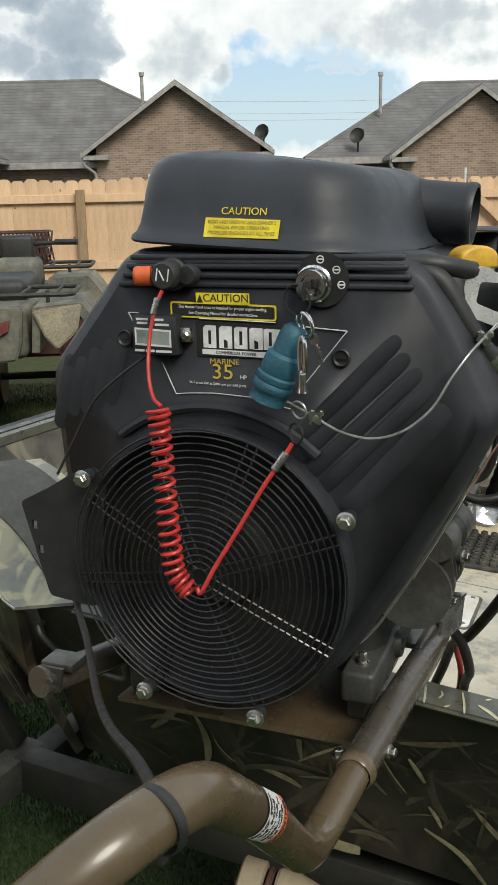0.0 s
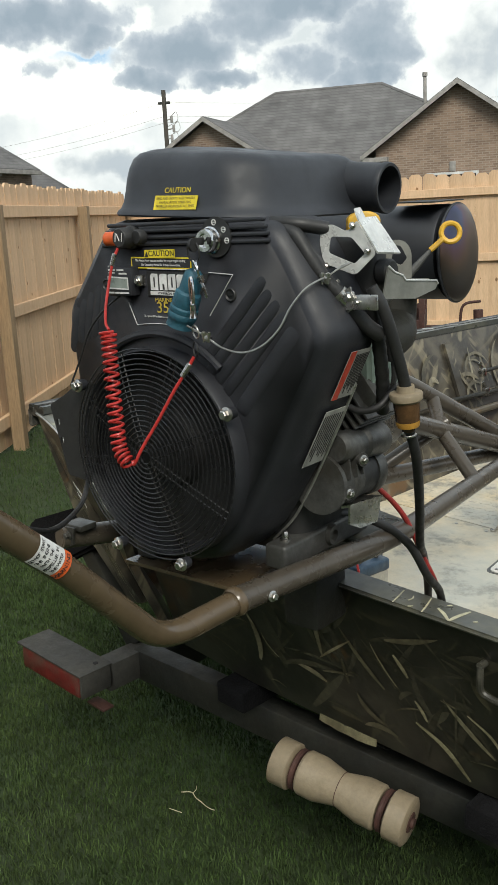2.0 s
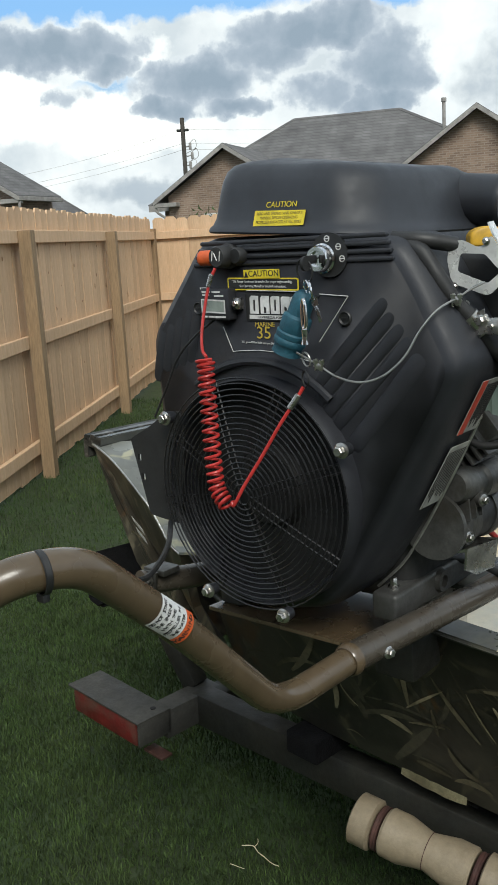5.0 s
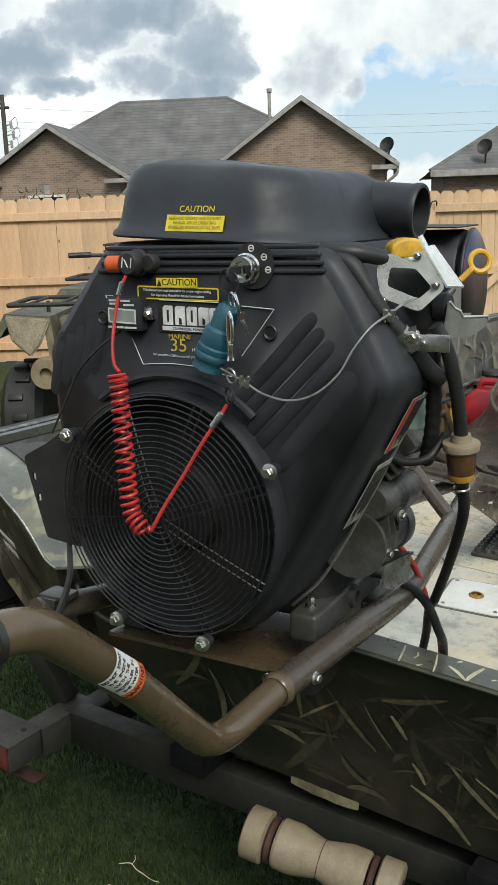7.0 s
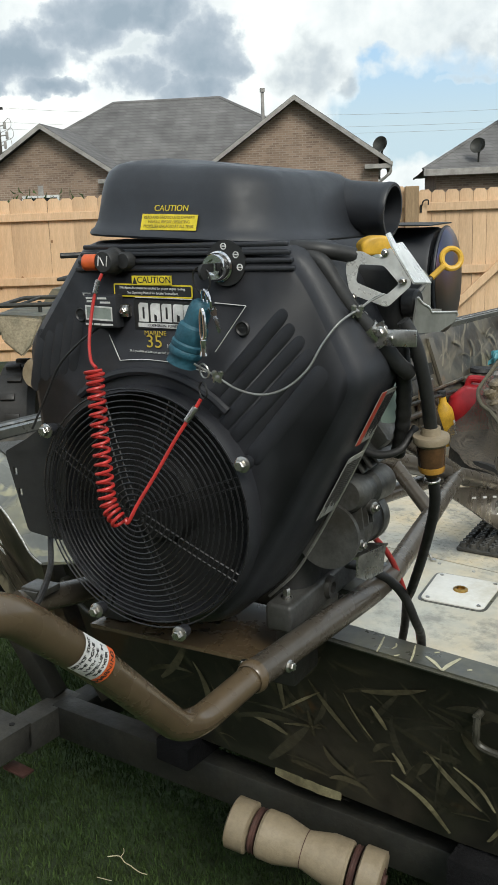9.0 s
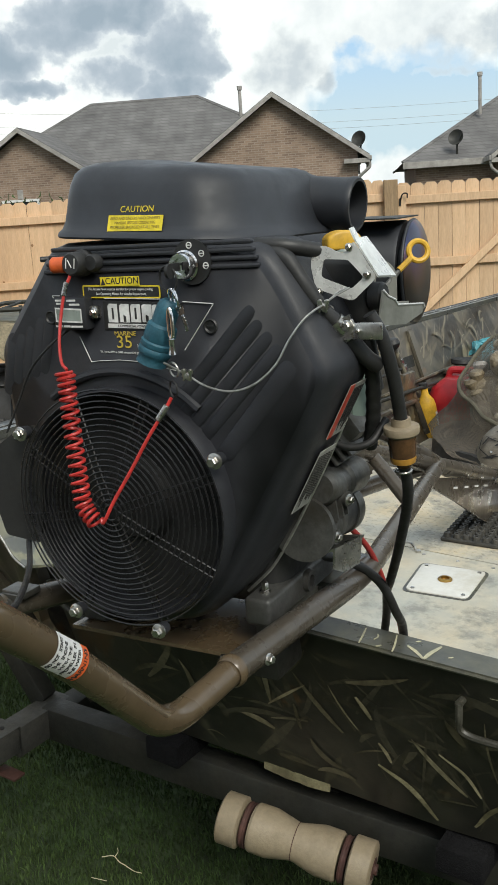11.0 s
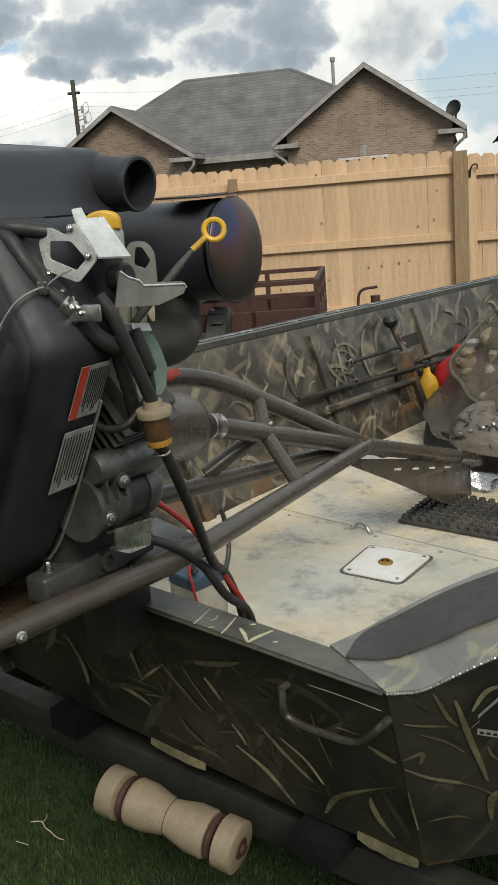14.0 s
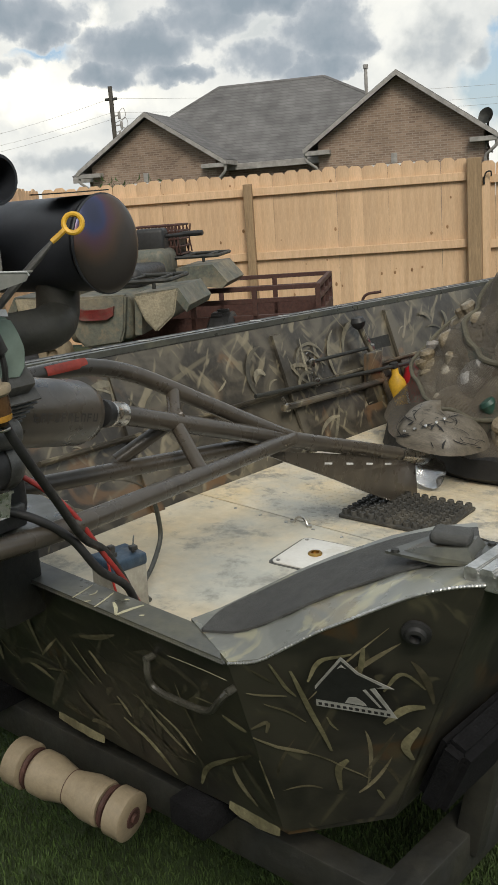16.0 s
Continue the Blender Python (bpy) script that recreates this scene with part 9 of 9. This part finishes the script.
# ---- behind the boat: quad bikes and a rusty trailer ----
def quad(m, label):
    q = thing("quad_bike", m, label, "quad bike")
    for sx in (-1, 1):
        for y, r, w in ((0.25, 0.335, 0.25), (1.50, 0.335, 0.20)):
            bm = bmesh.new()
            x0 = 0.34 * sx
            lathe(bm, (x0, y, r), (x0 + w * sx, y, r), [(0, 0.15), (r * 0.5, 0.1), (r * 0.85, 0.0), (r, 0.15), (r, 0.85), (r * 0.85, 1.0), (r * 0.5, 0.9), (r * 0.45, 0.7), (0, 0.7)], 26)
            tyre = part("wheel", bm, M_RUBBER, q, "muddy knobbly tyre")
            bm = bmesh.new()
            for k in range(18):
                a = 2 * math.pi * k / 18
                box(bm, (-0.035 - 0.03 * (k % 2), -0.02, r - 0.005), (0.05 - 0.03 * (k % 2), 0.02, r + 0.018), 0.004, Matrix.Translation((x0 + w * sx / 2, y, r)) @ Matrix.Rotation(a, 4, "X"))
            part("tread", bm, M_RUBBER, tyre)["kind"] = "stuff"
        # rear fender
        bm = bmesh.new()
        loft(bm, [[(sx * x, y + dy, z) for x, z in ((0.22, 0.62), (0.24, 0.86), (0.50, 0.88), (0.56, 0.78), (0.54, 0.74), (0.48, 0.82), (0.28, 0.80), (0.26, 0.62))] for y, dy in ((-0.08, 0.0), (0.1, 0.0), (0.45, 0.0), (0.62, -0.06))])
        part("rear_fender", bm, M_ATV, q, "muddy green rear fender", smooth=False)
        bm = bmesh.new()
        slab(bm, [(sx * 0.235, -0.10, 0.845), (sx * 0.50, -0.09, 0.875), (sx * 0.47, -0.10, 0.73), (sx * 0.36, -0.12, 0.635), (sx * 0.30, -0.12, 0.70)], (0, 0.03, 0))
        bmesh.ops.bevel(bm, geom=list(bm.edges), offset=0.010, segments=2, affect="EDGES", clamp_overlap=True)
        part("mud_guard", bm, M_MUD, q, "mud-caked rear guard", smooth=False)
        bm = bmesh.new()
        loft(bm, [[(sx * x, y, z) for x, z in ((0.18, 0.70), (0.2, 0.92), (0.46, 0.93), (0.56, 0.80), (0.52, 0.76), (0.22, 0.80))] for y in (1.15, 1.4, 1.75, 1.85)])
        part("front_fender", bm, M_ATV, q, smooth=False)
        bm = bmesh.new()
        rod(bm, (0.10 * sx, 1.28, 1.14), (0.36 * sx, 1.22, 1.15), 0.014, 10)
        rod(bm, (0.25 * sx, 1.24, 1.15), (0.40 * sx, 1.20, 1.15), 0.02, 10, 0.004)
        part("handlebar", bm, M_RUBBER, q)
    bm = bmesh.new()
    box(bm, (-0.20, -0.06, 0.58), (0.20, 1.85, 0.86), 0.05, seg=3)
    part("body", bm, M_ATV, q)
    bm = bmesh.new()
    box(bm, (-0.16, 0.35, 0.84), (0.16, 1.05, 0.98), 0.05, seg=4)
    part("seat", bm, M_RUBBER, q)
    bm = bmesh.new()
    box(bm, (-0.15, 1.02, 0.84), (0.15, 1.45, 1.06), 0.06, seg=4)
    part("tank", bm, M_ATV, q)
    bm = bmesh.new()
    box(bm, (-0.11, 1.22, 1.02), (0.11, 1.38, 1.20), 0.03, seg=3)
    part("instrument_pod", bm, M_RUBBER, q)
    bm = bmesh.new()
    slab(bm, [(-0.19, -0.10, 0.86), (0.19, -0.10, 0.86), (0.17, -0.12, 0.66), (0.14, -0.12, 0.58), (-0.08, -0.12, 0.56), (-0.13, -0.12, 0.62)], (0, 0.06, 0))
    bmesh.ops.bevel(bm, geom=list(bm.edges), offset=0.012, segments=2, affect="EDGES", clamp_overlap=True)
    tailp = part("tail_panel", bm, M_ATV, q, "muddy tail panel", smooth=False)
    bm = bmesh.new()
    slab(bm, [(-0.12, -0.130, 0.80), (-0.06, -0.135, 0.785), (0.06, -0.135, 0.785), (0.12, -0.130, 0.80), (0.11, -0.135, 0.745), (0.07, -0.140, 0.725), (-0.07, -0.140, 0.725), (-0.11, -0.135, 0.745)], (0, 0.03, 0))
    part("tail_lamp", bm, M_TAIL, tailp, "dull red tail lamp", smooth=False)
    bm = bmesh.new()
    lathe(bm, (-0.26, -0.20, 0.55), (-0.26, -0.06, 0.55), [(0.0, 0.25), (0.035, 0.25), (0.035, 0.0), (0.085, 0.0), (0.095, 0.3), (0.085, 1), (0, 1)], 22)
    part("exhaust_tip", bm, M_ROLLER, q, "pale round exhaust end")
    # racks
    for nm, y0, y1, z in (("rear_rack", -0.12, 0.40, 0.93), ("front_rack", 1.35, 1.90, 0.98)):
        bm = bmesh.new()
        sweep(bm, bent_path([(-0.46, y0, z), (0.46, y0, z), (0.46, y1, z), (-0.46, y1, z), (-0.46, y0, z)], 0.06), 0.013, 8)
        for k in range(5):
            rod(bm, (-0.36 + 0.18 * k, y0, z), (-0.36 + 0.18 * k, y1, z), 0.009, 8)
        for sx in (-0.3, 0.3):
            rod(bm, (sx, (y0 + y1) / 2, z), (sx, (y0 + y1) / 2, 0.78), 0.012, 8)
        part(nm, bm, M_FRAME, q, "black tubular rack")
    bm = bmesh.new()
    for z in (1.0, 1.055, 1.11, 1.165, 1.21):
        sweep(bm, bent_path([(-0.19, 1.42, z), (0.17, 1.42, z), (0.17, 1.80, z), (-0.19, 1.80, z), (-0.19, 1.42, z)], 0.05), 0.008, 6)
    for k in range(13):
        x = -0.18 + k * 0.33 / 12
        for y in (1.42, 1.80):
            rod(bm, (x, y, 1.0), (x + 0.03, y, 1.21), 0.006, 5)
            rod(bm, (x + 0.03, y, 1.0), (x, y, 1.21), 0.006, 5)
    part("basket", bm, M_RUST, q, "dark brown wire basket")
    bm = bmesh.new()
    box(bm, (-0.165, 1.45, 0.99), (0.15, 1.78, 1.17), 0.04, seg=3)
    part("basket_load", bm, M_FRAME, q)
    for ob in q.children:
        if not ob.name.startswith("wheel"):
            ob.location.z = 0.11
    return q


quad(pose(-1.53, 5.40, 0, 0, 0, 6) @ Matrix.Diagonal((1.07, 1.07, 1.07, 1)), "muddy green quad bike with racks and a wire basket")

rt = thing("utility_trailer", pose(-1.25, 7.45, 0, 0, 0, 6), "low rusty red utility trailer with open steel rails", "trailer")
bm = bmesh.new()
box(bm, (-0.75, -0.45, 0.50), (0.75, 0.75, 0.54), 0.005)
part("bed", bm, M_RUST, rt)
for a, b in (((-0.75, -0.45), (0.75, -0.45)), ((0.75, -0.45), (0.75, 0.75)), ((0.75, 0.75), (-0.75, 0.75)), ((-0.75, 0.75), (-0.75, -0.45))):
    bm = bmesh.new()
    dv = Vector((b[0] - a[0], b[1] - a[1], 0))
    box(bm, (0, -0.02, 0.52), (dv.length, 0.02, 0.68), 0.004, Matrix.Translation((a[0], a[1], 0)) @ pose(0, 0, 0, 0, 0, math.degrees(math.atan2(dv.y, dv.x))))
    part("side_board", bm, M_RUST, rt, smooth=False)
    for z in (0.79, 0.885):
        bm = bmesh.new()
        box(bm, (0, -0.018, z - 0.018), (dv.length, 0.018, z + 0.018), 0.003, Matrix.Translation((a[0], a[1], 0)) @ pose(0, 0, 0, 0, 0, math.degrees(math.atan2(dv.y, dv.x))))
        part("top_rail", bm, M_RUST, rt, smooth=False)
    for k in range(3):
        p = Vector((a[0], a[1], 0)).lerp(Vector((b[0], b[1], 0)), k / 3)
        bm = bmesh.new()
        box(bm, (p.x - 0.02, p.y - 0.02, 0.5), (p.x + 0.02, p.y + 0.02, 0.9), 0.003)
        part("stake", bm, M_RUST, rt, smooth=False)
for sx in (-1, 1):
    bm = bmesh.new()
    lathe(bm, (0.80 * sx, 0.2, 0.25), (0.97 * sx, 0.2, 0.25), [(0, 0.1), (0.14, 0.1), (0.22, 0.0), (0.25, 0.15), (0.25, 0.85), (0.22, 1), (0.14, 0.9), (0, 0.9)], 26)
    part("wheel", bm, M_RUBBER, rt)
bm = bmesh.new()
rod(bm, (-0.85, 0.2, 0.25), (0.85, 0.2, 0.25), 0.03, 10)
part("axle", bm, M_FRAME, rt)
bm = bmesh.new()
box(bm, (0.74, 0.12, 0.50), (1.9, 0.18, 0.56), 0.005)
sweep(bm, smooth_path([(1.05, 0.15, 0.56), (1.08, 0.15, 0.72), (1.22, 0.15, 0.75)], 5), 0.012, 8)
rod(bm, (1.2, 0.15, 0.56), (1.2, 0.15, 0.68), 0.04, 12)
part("tow_bar", bm, M_RUST, rt)
